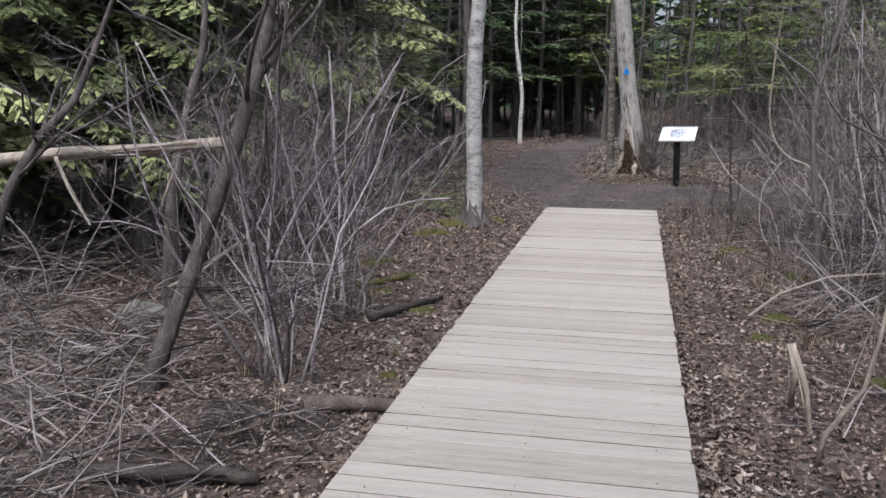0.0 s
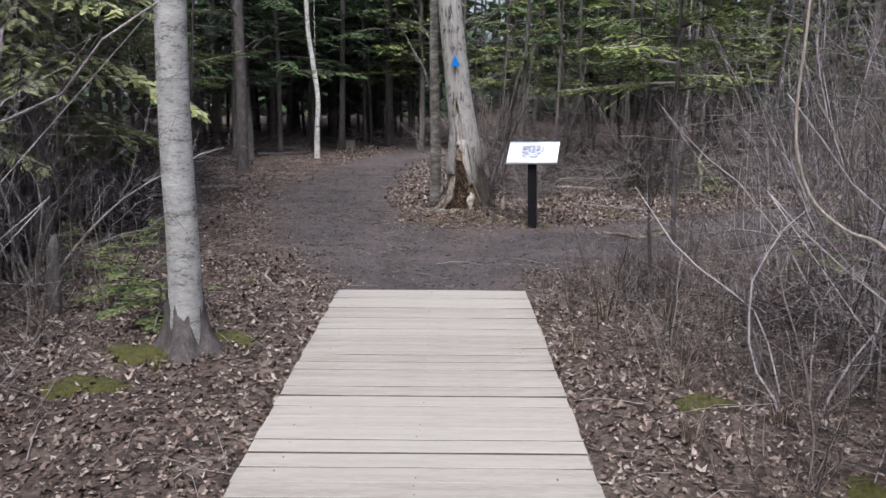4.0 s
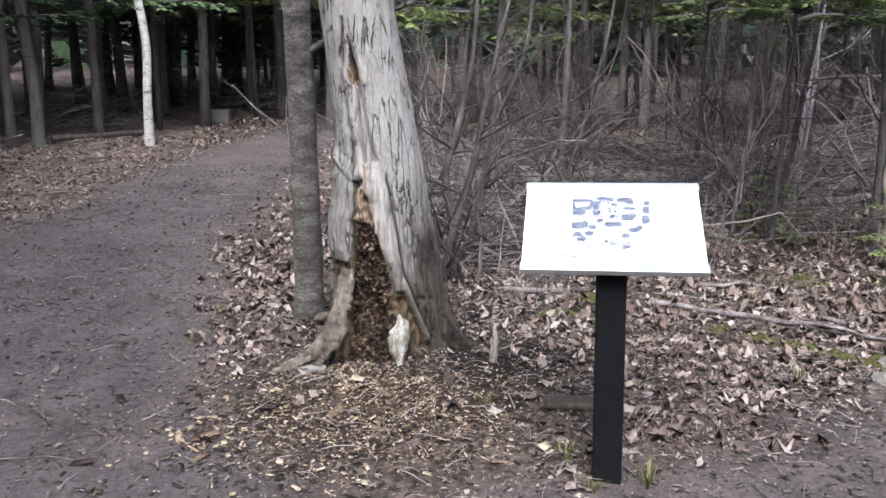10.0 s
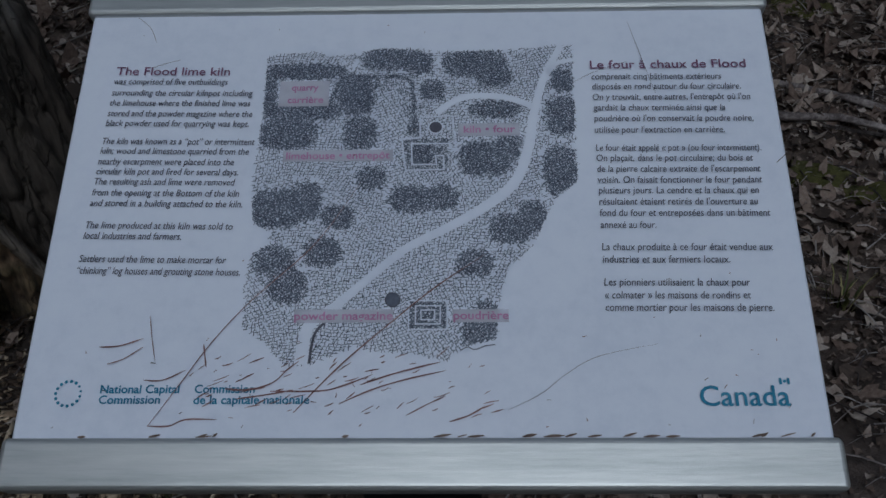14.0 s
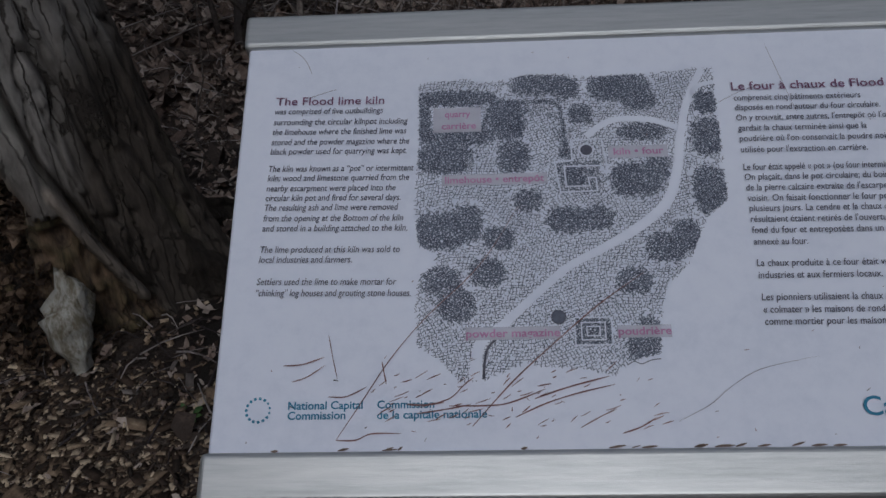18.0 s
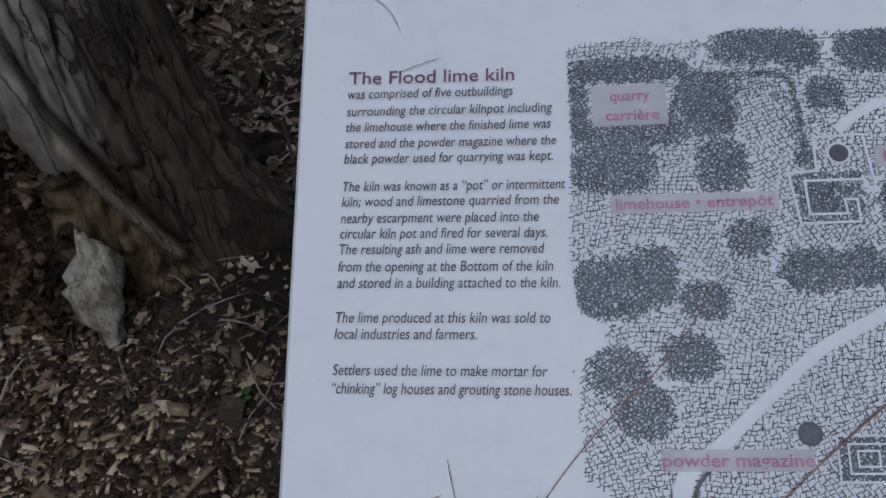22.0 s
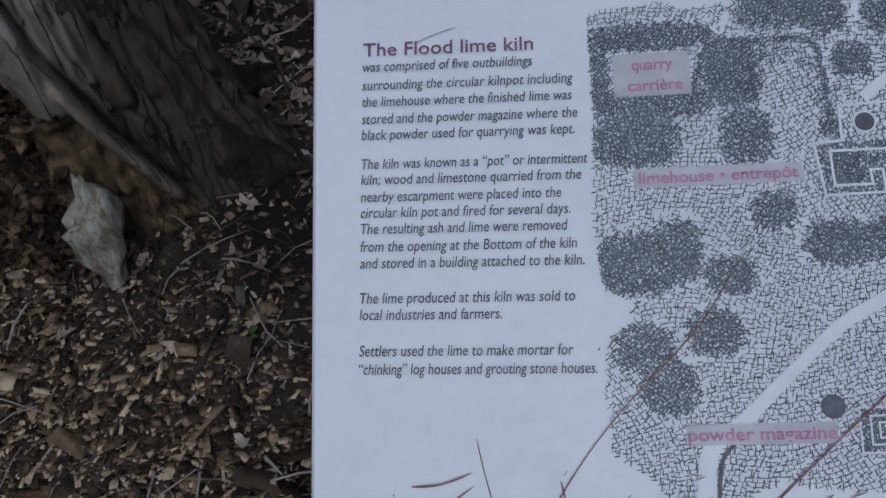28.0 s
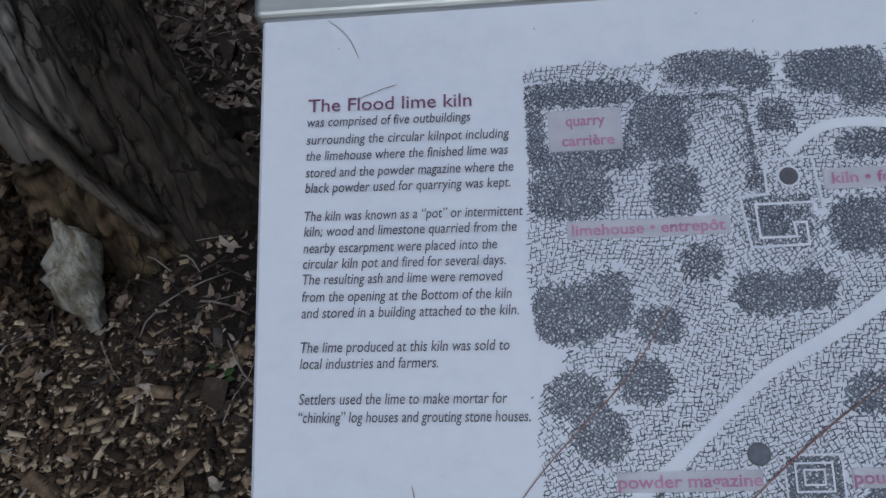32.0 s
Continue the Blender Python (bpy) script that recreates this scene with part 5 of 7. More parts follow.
    k2 = (k + 1) % sides
    faces = np.stack([j * sides + k, j * sides + k2, (j + 1) * sides + k2, (j + 1) * sides + k], -1).reshape(-1, 4)
    sh = Shape()
    sh.add(verts, faces)
    me = sh.mesh("trunk", BIG_BARK)
    weights = np.clip(np.array(weights, np.float32), 0, 1)
    for k, name in enumerate(names):
        me.attributes.new(name, "FLOAT", "POINT").data.foreach_set("value", np.ascontiguousarray(weights[:, k]))
    return me


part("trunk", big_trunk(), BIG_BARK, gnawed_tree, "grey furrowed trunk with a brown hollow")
ROOTS = [([(-0.2, -0.13, 0.47), (-0.225, -0.165, 0.37), (-0.245, -0.18, 0.28), (-0.275, -0.188, 0.2), (-0.315, -0.19, 0.13), (-0.365, -0.185, 0.075), (-0.44, -0.17, 0.035), (-0.56, -0.14, -0.005)], [0.03, 0.036, 0.046, 0.054, 0.054, 0.048, 0.036, 0.012], ROOT_BARK),
         ([(0.2, -0.1, 0.2), (0.28, -0.12, 0.11), (0.36, -0.14, 0.05), (0.44, -0.14, 0.0)], [0.06, 0.05, 0.035, 0.012], DAMP_SHADE_BARK),
         ([(0.2, 0.06, 0.22), (0.31, 0.12, 0.1), (0.42, 0.2, 0.03), (0.5, 0.25, 0.0)], [0.06, 0.045, 0.03, 0.012], DAMP_SHADE_BARK),
         ([(-0.1, 0.18, 0.24), (-0.18, 0.34, 0.1), (-0.3, 0.55, 0.02)], [0.07, 0.05, 0.015], ROOT_BARK)]
for n, (line, radii, mat) in enumerate(ROOTS):
    r = np.random.default_rng(50 + n)
    p = np.array(line)
    s = np.linspace(0, len(p) - 1, len(p) * 8)
    q = np.stack([np.interp(s, np.arange(len(p)), p[:, j]) for j in range(3)], -1)
    for j in range(3):
        q = np.concatenate([q[:1], (q[:-2] + q[1:-1] + q[2:]) / 3, q[-1:]])
    sh = Shape()
    sh.tube(q, np.interp(s, np.arange(len(p)), radii), 24)
    rings = sh.v[0].reshape(len(q), 24, 3)
    for k in range(24):
        for j in range(len(q)):
            rings[j, k] = q[j] + (rings[j, k] - q[j]) * (1 + 0.3 * math.sin(k * 1.05 + 2.5 * noise.noise((k * 0.2, j * 0.12, n))) + 0.15 * noise.noise((k * 0.9, j * 0.5, n))) * (1, 1, 0.8)
    for v in sh.v[0]:
        v += 0.016 * np.array(noise.noise_vector(Vector(v * 14))) + 0.011 * np.array(noise.noise_vector(Vector(v * 45)))
    part("root", sh, mat, gnawed_tree)
crumbs = Shape()
rq = np.random.default_rng(9)
for k in range(3200):
    z = 0.02 + 0.66 * rq.uniform(0, 1) ** 1.5
    lo, hi = hollow_edges(z)
    x = rq.uniform(lo - 0.01, hi + 0.01 + 0.12 * max(0, 0.36 - z))
    y = -math.sqrt(max(0.2 ** 2 - x * x, 0.004)) + rq.uniform(-0.01, 0.08) - 0.22 * max(0, 0.3 - z)
    d = rq.normal(0, 1, 3)
    d /= np.linalg.norm(d)
    e = np.cross(d, rq.normal(0, 1, 3))
    e /= np.linalg.norm(e)
    ln, w = rq.uniform(0.008, 0.045), rq.uniform(0.003, 0.012)
    c = np.array([x, y, z])
    f = np.cross(d, e) * w * 0.6
    crumbs.add([c - d * ln / 2, c + e * w, c + d * ln / 2, c - e * w, c + f], [(0, 1, 4), (1, 2, 4), (2, 3, 4), (3, 0, 4)])
tagged(part("rotten_crumb", crumbs, ROT, gnawed_tree, "crumbling brown rotten wood", smooth=False), kind="stuff")
marker = thing("trail_marker", (3.335, 16.84, 2.06), "blue plastic triangle nailed to the grey trunk", "trail marker")
bm = bmesh.new()
tri_front = [bm.verts.new(v) for v in ((-0.062, 0, 0), (0.062, 0, 0), (0.0, 0, 0.155))]
face = bm.faces.new(tri_front)
ext = bmesh.ops.extrude_face_region(bm, geom=[face])
bmesh.ops.translate(bm, verts=[v for v in ext["geom"] if isinstance(v, bmesh.types.BMVert)], vec=(0, 0.008, 0))
bmesh.ops.recalc_face_normals(bm, faces=bm.faces[:])
part("plate", bm, BLUE, marker, m=pose(0, -0.006, 0, 4, -6, -10))
nail = Shape()
nail.tube([(0, -0.02, 0.06), (0, 0.08, 0.06)], 0.006, 8)
part("nail", nail, NAIL, marker)

STUB_AT = resting(3.525, 16.75, 0.0)
stub = Shape()
stub_t = np.linspace(0, 1, 15)
stub_line = np.stack([np.interp(stub_t, (0, 0.3, 0.6, 1), (0.0, 0.006, 0.02, 0.04)), np.interp(stub_t, (0, 1), (0, 0.05)), -0.05 + 0.27 * stub_t], -1)
stub.tube(stub_line, np.interp(stub_t, (0, 0.2, 0.45, 0.6, 0.78, 0.9, 1.0), (0.018, 0.022, 0.036, 0.044, 0.04, 0.022, 0.006)), 15)
for v in stub.v[0]:
    groove = noise.noise((v[0] * 70, v[1] * 70, v[2] * 7)) + 0.5 * noise.noise((v[0] * 130, v[1] * 130, v[2] * 16))
    v[:2] *= 1 + 0.3 * groove
    v += 0.024 * np.array(noise.noise_vector(Vector(v * 20 + 3))) + 0.009 * np.array(noise.noise_vector(Vector(v * 60)))
    v[2] += 0.035 * max(0, (v[2] - 0.1) / 0.1) * groove
solid("gnawed_stub", stub, material("pale_gnawed_wood", [(0.3, (0.09, 0.075, 0.05)), (0.68, (0.56, 0.57, 0.57)), (0.43, (0.19, 0.168, 0.125)), (0.52, (0.38, 0.37, 0.34))], 14, bump=1.0, bump_scale=40, stretch=(2.2, 2.2, 0.8), dist=0.012), "pale gnawed root stub standing before the hollow", "stub", at=STUB_AT, smooth=False)
shard = Shape()
shard.tube([(0, 0, -0.04), (0.004, 0, 0.05), (0.012, 0.004, 0.12), (0.01, 0.01, 0.19)], [0.018, 0.02, 0.017, 0.004], 6)
for v in shard.v[0]:
    v += 0.008 * np.array(noise.noise_vector(Vector(v * 30)))
solid("wood_shard", shard, BARE, "upright grey splinter of wood in the leaves", "wood splinter", at=resting(3.98, 16.72, 0), smooth=False)

# ---- single trees beside the trail ----
rt = np.random.default_rng(21)
trail_birch = bare_tree("birch", resting(0.345, 10.82, -0.1), [(0.345, 10.82, -0.12), (0.35, 10.8, 0.25), (0.35, 10.8, 0.75), (0.335, 10.8, 1.5), (0.345, 10.8, 2.3), (0.4, 10.82, 3.2), (0.42, 10.85, 6.0), (0.5, 10.9, 9.0)], [0.135, 0.108, 0.1, 0.097, 0.094, 0.088, 0.06, 0.02], BIRCH, "straight silvery birch with dark bark marks", rt, 7, 20, start=0.6, relief=0.008)
foot = Shape()
foot_ring = np.linspace(0, 2 * np.pi, 28, endpoint=False)
for k, (z, rad) in enumerate(((-0.12, 0.26), (0.0, 0.2), (0.06, 0.165), (0.12, 0.142), (0.2, 0.126), (0.3, 0.116), (0.36, 0.112))):
    lobed = rad * (1 + (0.22 - 0.6 * max(z, 0)) * np.cos(4 * foot_ring + 0.6) * (z < 0.3) + 0.05 * np.sin(9 * foot_ring + 3 * z))
    foot.v.append(np.stack([lobed * np.cos(foot_ring), lobed * np.sin(foot_ring), np.full(28, 0.1 + z + 0.03 * np.sin(5 * foot_ring) * (k > 4))], -1))
    if k:
        a, b = (k - 1) * 28 + np.arange(28), (k - 1) * 28 + (np.arange(28) + 1) % 28
        foot.f.append(np.stack([a, b, b + 28, a + 28], -1))
foot.n = 28 * 7
part("root_flare", foot, DARK_STEM, trail_birch, "dark rough root flare")
bare_tree("ringed_tree", resting(3.22, 17.74, -0.1), [(3.225, 17.74, -0.1), (3.235, 17.72, 0.3), (3.225, 17.7, 1.2), (3.21, 17.7, 2.0), (3.2, 17.75, 4.5), (3.2, 17.8, 8.0)], [0.1, 0.082, 0.072, 0.07, 0.05, 0.02], RINGED_BARK, "slim grey tree with ringed bark behind the gnawed tree", rt, 10, 16, start=0.5, relief=0.02)
bare_tree("white_birch", resting(1.96, 25.8, -0.1), [(1.96, 25.8, 0.1), (1.97, 25.8, 0.8), (2.0, 25.8, 1.6), (1.9, 25.8, 2.4), (1.81, 25.8, 3.1), (1.8, 25.8, 4.2), (1.95, 25.8, 7.5)], [0.075, 0.06, 0.056, 0.055, 0.05, 0.045, 0.015], WHITE_BIRCH, "thin crooked white birch at the edge of dark woods", rt, 5, 14, start=0.75)
bare_tree("grey_tree", resting(0.345, 23.4, -0.1), [(0.345, 23.4, 0), (0.35, 23.39, 0.5), (0.37, 23.39, 1.25), (0.37, 23.39, 2.25), (0.36, 23.4, 4.5), (0.4, 23.5, 9)], [0.145, 0.115, 0.105, 0.1, 0.08, 0.02], DARK_STEM, "upright dark grey tree at the trail's edge", rt, 6, 16, start=0.6)
bare_tree("slim_grey_tree", resting(0.33, 27.3, -0.1), [(0.31, 27.3, 0.1), (0.36, 27.3, 0.9), (0.4, 27.3, 1.6), (0.38, 27.3, 2.6), (0.3, 27.3, 5), (0.3, 27.4, 9)], [0.085, 0.07, 0.065, 0.06, 0.04, 0.015], GREY_BARK, "slim pale grey tree in the woods", rt, 4, 12, start=0.7)
bare_tree("pale_tree", resting(-1.4, 29.6, -0.1), [(-1.4, 29.6, 0.1), (-1.42, 29.6, 1.0), (-1.45, 29.6, 2.2), (-1.5, 29.6, 4), (-1.5, 29.7, 9)], [0.15, 0.12, 0.11, 0.09, 0.03], GREY_BARK, "pale brown tree trunk in the woods", rt, 4, 12, start=0.7)
bare_tree("pale_tree", resting(-1.05, 28.1, -0.1), [(-1.05, 28.1, 0), (-1.04, 28.1, 0.8), (-1.0, 28.1, 2.0), (-1.03, 28.1, 4.0), (-1.0, 28.1, 9.0)], [0.15, 0.125, 0.115, 0.1, 0.02], GREY_BARK, "straight pale grey tree standing in the woods", rt, 5, 12, start=0.6)
bare_tree("pale_tree", resting(0.42, 26.5, -0.1), [(0.42, 26.5, 0), (0.44, 26.5, 0.8), (0.37, 26.5, 2.0), (0.3, 26.5, 3.6), (0.35, 26.5, 8.0)], [0.1, 0.083, 0.075, 0.065, 0.015], GREY_BARK, "slim pale grey tree beside a white birch", rt, 5, 12, start=0.6)
bare_tree("leaning_stem", resting(-1.86, 5.15, -0.05), [(-1.88, 5.15, -0.2), (-1.72, 5.2, 0.25), (-1.56, 5.25, 0.65), (-1.34, 5.31, 1.26), (-1.18, 5.35, 1.73), (-1.08, 5.37, 2.11), (-0.98, 5.4, 2.8), (-0.9, 5.5, 4.2)], [0.075, 0.06, 0.056, 0.052, 0.048, 0.045, 0.038, 0.012], DARK_STEM, "leaning dark grey stem among leafless shrubs", rt, 9, 12, start=0.35, relief=0.03)
bare_tree("upright_stem", resting(-2.4, 7.3, -0.05), [(-2.42, 7.28, -0.2), (-2.4, 7.35, 0.4), (-2.37, 7.43, 0.92), (-2.25, 7.6, 1.66), (-2.14, 7.76, 2.25), (-2.1, 7.9, 3.5)], [0.075, 0.066, 0.06, 0.04, 0.03, 0.012], DARK_STEM, "upright dark stem among leafless shrubs", rt, 8, 12, start=0.35, relief=0.03)
bare_tree("curved_stem", resting(-3.3, 5.8, -0.05), [(-3.3, 5.8, -0.2), (-3.15, 5.88, 0.8), (-2.9, 6.01, 1.36), (-2.72, 6.09, 1.59), (-2.6, 6.15, 1.78), (-2.3, 6.3, 2.6)], [0.05, 0.042, 0.035, 0.03, 0.026, 0.01], DARK_STEM, "curved dark branch rising from brush", rt, 7, 10, start=0.3, relief=0.03)
bare_tree("pale_vine", resting(3.95, 8.7, -0.05), [(4.0, 8.65, -0.2), (3.92, 8.7, 0.7), (3.73, 8.81, 1.0), (3.6, 8.91, 1.07), (3.47, 9.0, 1.2), (3.4, 9.05, 1.41), (3.38, 9.06, 1.63), (3.39, 9.05, 1.94), (3.41, 9.04, 2.3), (3.5, 9.0, 3.2)], [0.01, 0.009, 0.009, 0.0085, 0.008, 0.0075, 0.007, 0.007, 0.006, 0.003], PALE_WOOD, "pale curving leafless stem", rt, 3, 9, start=0.3, reach=0.3)
bare_tree("dark_leaning_branch", resting(4.05, 6.9, -0.05), [(4.05, 6.9, -0.1), (3.95, 6.9, 0.35), (3.8, 6.9, 0.7), (3.72, 6.9, 0.95), (3.62, 6.9, 1.2), (3.5, 6.9, 1.42), (3.38, 6.95, 1.6)], [0.04, 0.034, 0.03, 0.032, 0.026, 0.024, 0.01], DARK_STEM, "dark knobbly leaning branch among shrubs", rt, 6, 10, start=0.2, reach=0.45, relief=0.07)
for n, (line, rr, lab) in enumerate((([(7.66, 18.55, 0), (7.63, 18.55, 1.0), (7.59, 18.59, 2.0), (7.6, 18.6, 5)], 0.032, "slim brown sapling in leaf litter"), ([(7.68, 19.8, 0), (7.78, 19.73, 1.1), (7.86, 19.67, 2.04), (7.95, 19.6, 4.5)], 0.03, "slim brown sapling in leaf litter"), ([(3.83, 11.52, -0.05), (3.77, 11.54, 0.73), (3.76, 11.55, 1.28), (3.71, 11.59, 1.69), (3.66, 11.62, 2.4)], 0.017, "thin leafless sapling beside the boardwalk"), ([(-0.26, 17.82, 0), (-0.22, 17.8, 0.9), (-0.12, 17.8, 1.9), (0, 17.8, 4)], 0.035, "dark sapling at the trail's edge"),
                                     ([(-2.43, 28.0, 0), (-2.2, 28, 1.0), (-1.95, 28, 2.2), (-1.6, 28, 4)], 0.05, "leaning pale pole in the woods"))):
    bare_tree("sapling", resting(line[0][0], line[0][1], -0.05), line, np.linspace(rr, rr * 0.3, len(line)), DARK_STEM, lab, rt, 8, 8, start=0.25, reach=0.8, group="saplings")

bare_tree("slim_sapling", resting(3.58, 7.95, -0.05), [(3.58, 7.95, -0.2), (3.5, 7.95, 0.6), (3.41, 7.97, 1.5), (3.5, 8.0, 2.0), (3.62, 8.0, 2.5), (3.75, 8.05, 4.0)], [0.034, 0.028, 0.024, 0.022, 0.02, 0.008], GREY_BARK, "slim upright grey sapling beside the boardwalk", rt, 5, 10, start=0.5, reach=0.7)
for line, rr, bark, lab, twig_count in (
        ([(4.36, 18.94, 0.0), (4.4, 18.95, 0.35), (4.36, 19.0, 0.7), (4.48, 19.1, 1.05), (4.62, 19.2, 1.6), (4.7, 19.3, 2.8)], 0.04, DARK_STEM, "crooked dark stem with crossing branches behind the sign", 9),
        ([(4.2, 18.45, 0.0), (4.26, 18.45, 0.4), (4.42, 18.5, 0.85), (4.5, 18.5, 1.3), (4.75, 18.6, 2.2)], 0.032, DARK_STEM, "crooked dark stem with crossing branches behind the sign", 9),
        ([(4.47, 19.0, 0.0), (4.62, 19.0, 0.5), (4.7, 19.0, 1.0), (4.98, 19.1, 1.6), (5.1, 19.2, 2.6)], 0.03, DARK_STEM, "crooked dark stem with crossing branches behind the sign", 8),
        ([(6.19, 21.27, 0.05), (6.2, 21.3, 0.6), (6.26, 21.4, 1.2), (6.36, 21.6, 2.1), (6.4, 21.6, 4.0)], 0.055, DARK_STEM, "dark upright stem among brush", 10),
        ([(6.35, 21.4, 0.05), (6.45, 21.4, 0.7), (6.7, 21.5, 1.5), (6.95, 21.6, 2.6)], 0.035, DARK_STEM, "dark leaning stem among brush", 10),
        ([(8.12, 20.21, 0.05), (8.24, 20.3, 0.7), (8.35, 20.4, 1.2), (8.55, 20.54, 2.07), (8.75, 20.7, 3.4)], 0.03, SHRUB, "slim pale brown sapling in open woods", 6),
        ([(8.2, 20.25, 0.05), (8.3, 20.3, 0.8), (8.42, 20.4, 1.4), (8.44, 20.5, 2.2), (8.5, 20.6, 3.6)], 0.024, SHRUB, "slim pale brown sapling in open woods", 5),
        ([(7.77, 18.68, 0.05), (7.86, 18.78, 0.55), (7.95, 18.88, 1.1), (8.05, 19.03, 2.0), (8.12, 19.1, 4.0)], 0.05, GREY_BARK, "grey brown young tree beside the moss", 7),
        ([(6.29, 18.39, 0.03), (6.34, 18.42, 0.5), (6.46, 18.5, 1.0), (6.5, 18.55, 1.7)], 0.018, DARK_STEM, "thin dark upright stem in leaf litter", 6),
        ([(5.75, 19.6, 0.03), (5.5, 19.5, 0.5), (5.2, 19.4, 0.95), (5.0, 19.4, 1.5)], 0.016, SHRUB_BROWN, "thin leaning stem crossing the brush", 5)):
    bare_tree("understorey_stem", resting(line[0][0], line[0][1], -0.05), line, np.linspace(rr, rr * 0.3, len(line)), bark, lab, rt, twig_count, 9, start=0.12, reach=1.0, group="understorey stems", relief=0.03)
bare_tree("dead_branch", resting(7.82, 18.66, -0.02), [(7.84, 18.62, 0.0), (7.86, 18.64, 0.35), (7.84, 18.7, 0.62), (7.98, 18.75, 0.95)], [0.022, 0.026, 0.02, 0.008], PALE_WOOD, "pale peeling dead branch leaning on the young tree", rt, 2, 8, reach=0.3)
shoot = thing("thin_shoot", resting(3.975, 17.13, 0), "thin crooked leafless shoot beside the gnawed tree", "shoot")
for n, line in enumerate(([(3.975, 17.13, 0.03), (3.97, 17.13, 0.12), (3.961, 17.131, 0.28), (3.928, 17.125, 0.331), (3.905, 17.121, 0.385), (3.886, 17.118, 0.44), (3.9, 17.12, 0.5), (3.93, 17.13, 0.58), (3.95, 17.14, 0.78)], [(3.908, 17.121, 0.38), (3.86, 17.1, 0.42), (3.8, 17.1, 0.5), (3.74, 17.06, 0.53)], [(3.94, 17.127, 0.31), (3.97, 17.13, 0.325), (4.01, 17.14, 0.32), (4.06, 17.12, 0.36)])):
    sh = Shape()
    sh.tube(np.array(line) - np.array(resting(3.975, 17.13, 0)), np.linspace(0.0045 if n == 0 else 0.0028, 0.0012, len(line)), 5)
    part("stem" if n == 0 else "twig", sh, SHRUB_BROWN, shoot)

for n, (x, y, rr, lean_x, bark) in enumerate(((5.9, 22.6, 0.055, 0.1, DARK_BARK), (8.1, 24.9, 0.08, -0.15, DARK_BARK), (9.7, 26.3, 0.1, 0.05, GREY_BARK), (6.9, 27.6, 0.09, 0.1, DARK_BARK), (10.9, 23.9, 0.11, -0.1, DARK_BARK), (12.1, 20.6, 0.1, 0.2, GREY_BARK), (8.9, 22.0, 0.04, 0.35, DARK_STEM), (7.2, 23.2, 0.035, -0.3, DARK_STEM), (5.2, 25.6, 0.05, 0.15, DARK_STEM), (9.2, 18.9, 0.045, 0.25, DARK_STEM), (10.6, 19.9, 0.06, -0.2, DARK_BARK), (-1.7, 21.3, 0.06, 0.1, DARK_BARK), (-2.6, 20.2, 0.05, 0.0, DARK_BARK), (-1.2, 24.0, 0.05, 0.1, DARK_BARK), (-2.0, 15.6, 0.06, 0.1, DARK_BARK), (-1.3, 14.4, 0.05, -0.1, GREY_BARK), (6.8, 14.2, 0.03, 0.2, DARK_STEM), (13.0, 25.0, 0.12, 0.0, DARK_BARK))):
    bare_tree("woodland_tree", resting(x, y, -0.1), [(x, y, g1(x, y) - 0.15), (x + lean_x * 0.3, y, g1(x, y) + 0.8), (x + lean_x * 0.8, y + 0.05, 2.2), (x + lean_x * 1.3, y, 4.0), (x + lean_x * 1.6, y, 8.0)], [rr * 0.95, rr * 0.68, rr * 0.62, rr * 0.55, rr * 0.15], bark, "dark leaning tree trunk in open leafless woods", rt, 8, 10, start=0.25, reach=1.1, group="woodland trees", relief=0.03)

# ---- leafless shrubs ----
GREY_LABEL, BROWN_LABEL = "grey leafless multi-stemmed shrub with fine twigs", "low brown leafless shrub over leaf litter"
S_BIG = [shrub(60 + k, (0, 0, -50 - k), 8, 2.9, 0.014, (8, 4, 2), SHRUB, GREY_LABEL, lean=0.4, foot=0.3, wander=0.2) for k in range(3)]
S_CLUMP = [shrub(64 + k, (0, 0, -55 - k), 13, 3.1, 0.016, (6, 4, 2), SHRUB, "dense clump of crooked grey leafless stems", lean=0.26, foot=0.28, wander=0.18) for k in range(2)]
S_TALL = [shrub(74 + k, (0, 0, -58 - k), 10, 3.5, 0.010, (9, 4, 2), SHRUB if k == 0 else SHRUB_BROWN, "tall thin leafless stems crowding beside the trail", lean=0.16, foot=0.4, wander=0.13) for k in range(4)]
S_MID = [shrub(70 + k, (0, 0, -60 - k), 8, 2.0, 0.010, (7, 4, 2), SHRUB, GREY_LABEL, lean=0.5, wander=0.22) for k in range(3)]
S_BROWN = [shrub(80 + k, (0, 0, -70 - k), 5, 2.5, 0.015, (8, 4, 2), SHRUB_BROWN, "brown leafless shrub with crooked branching stems", lean=0.4, foot=0.35, wander=0.27) for k in range(3)]
S_LOW = [shrub(90 + k, (0, 0, -80 - k), 10, 0.95, 0.006, (6, 3), SHRUB_BROWN, BROWN_LABEL, lean=0.45, foot=0.35) for k in range(3)]
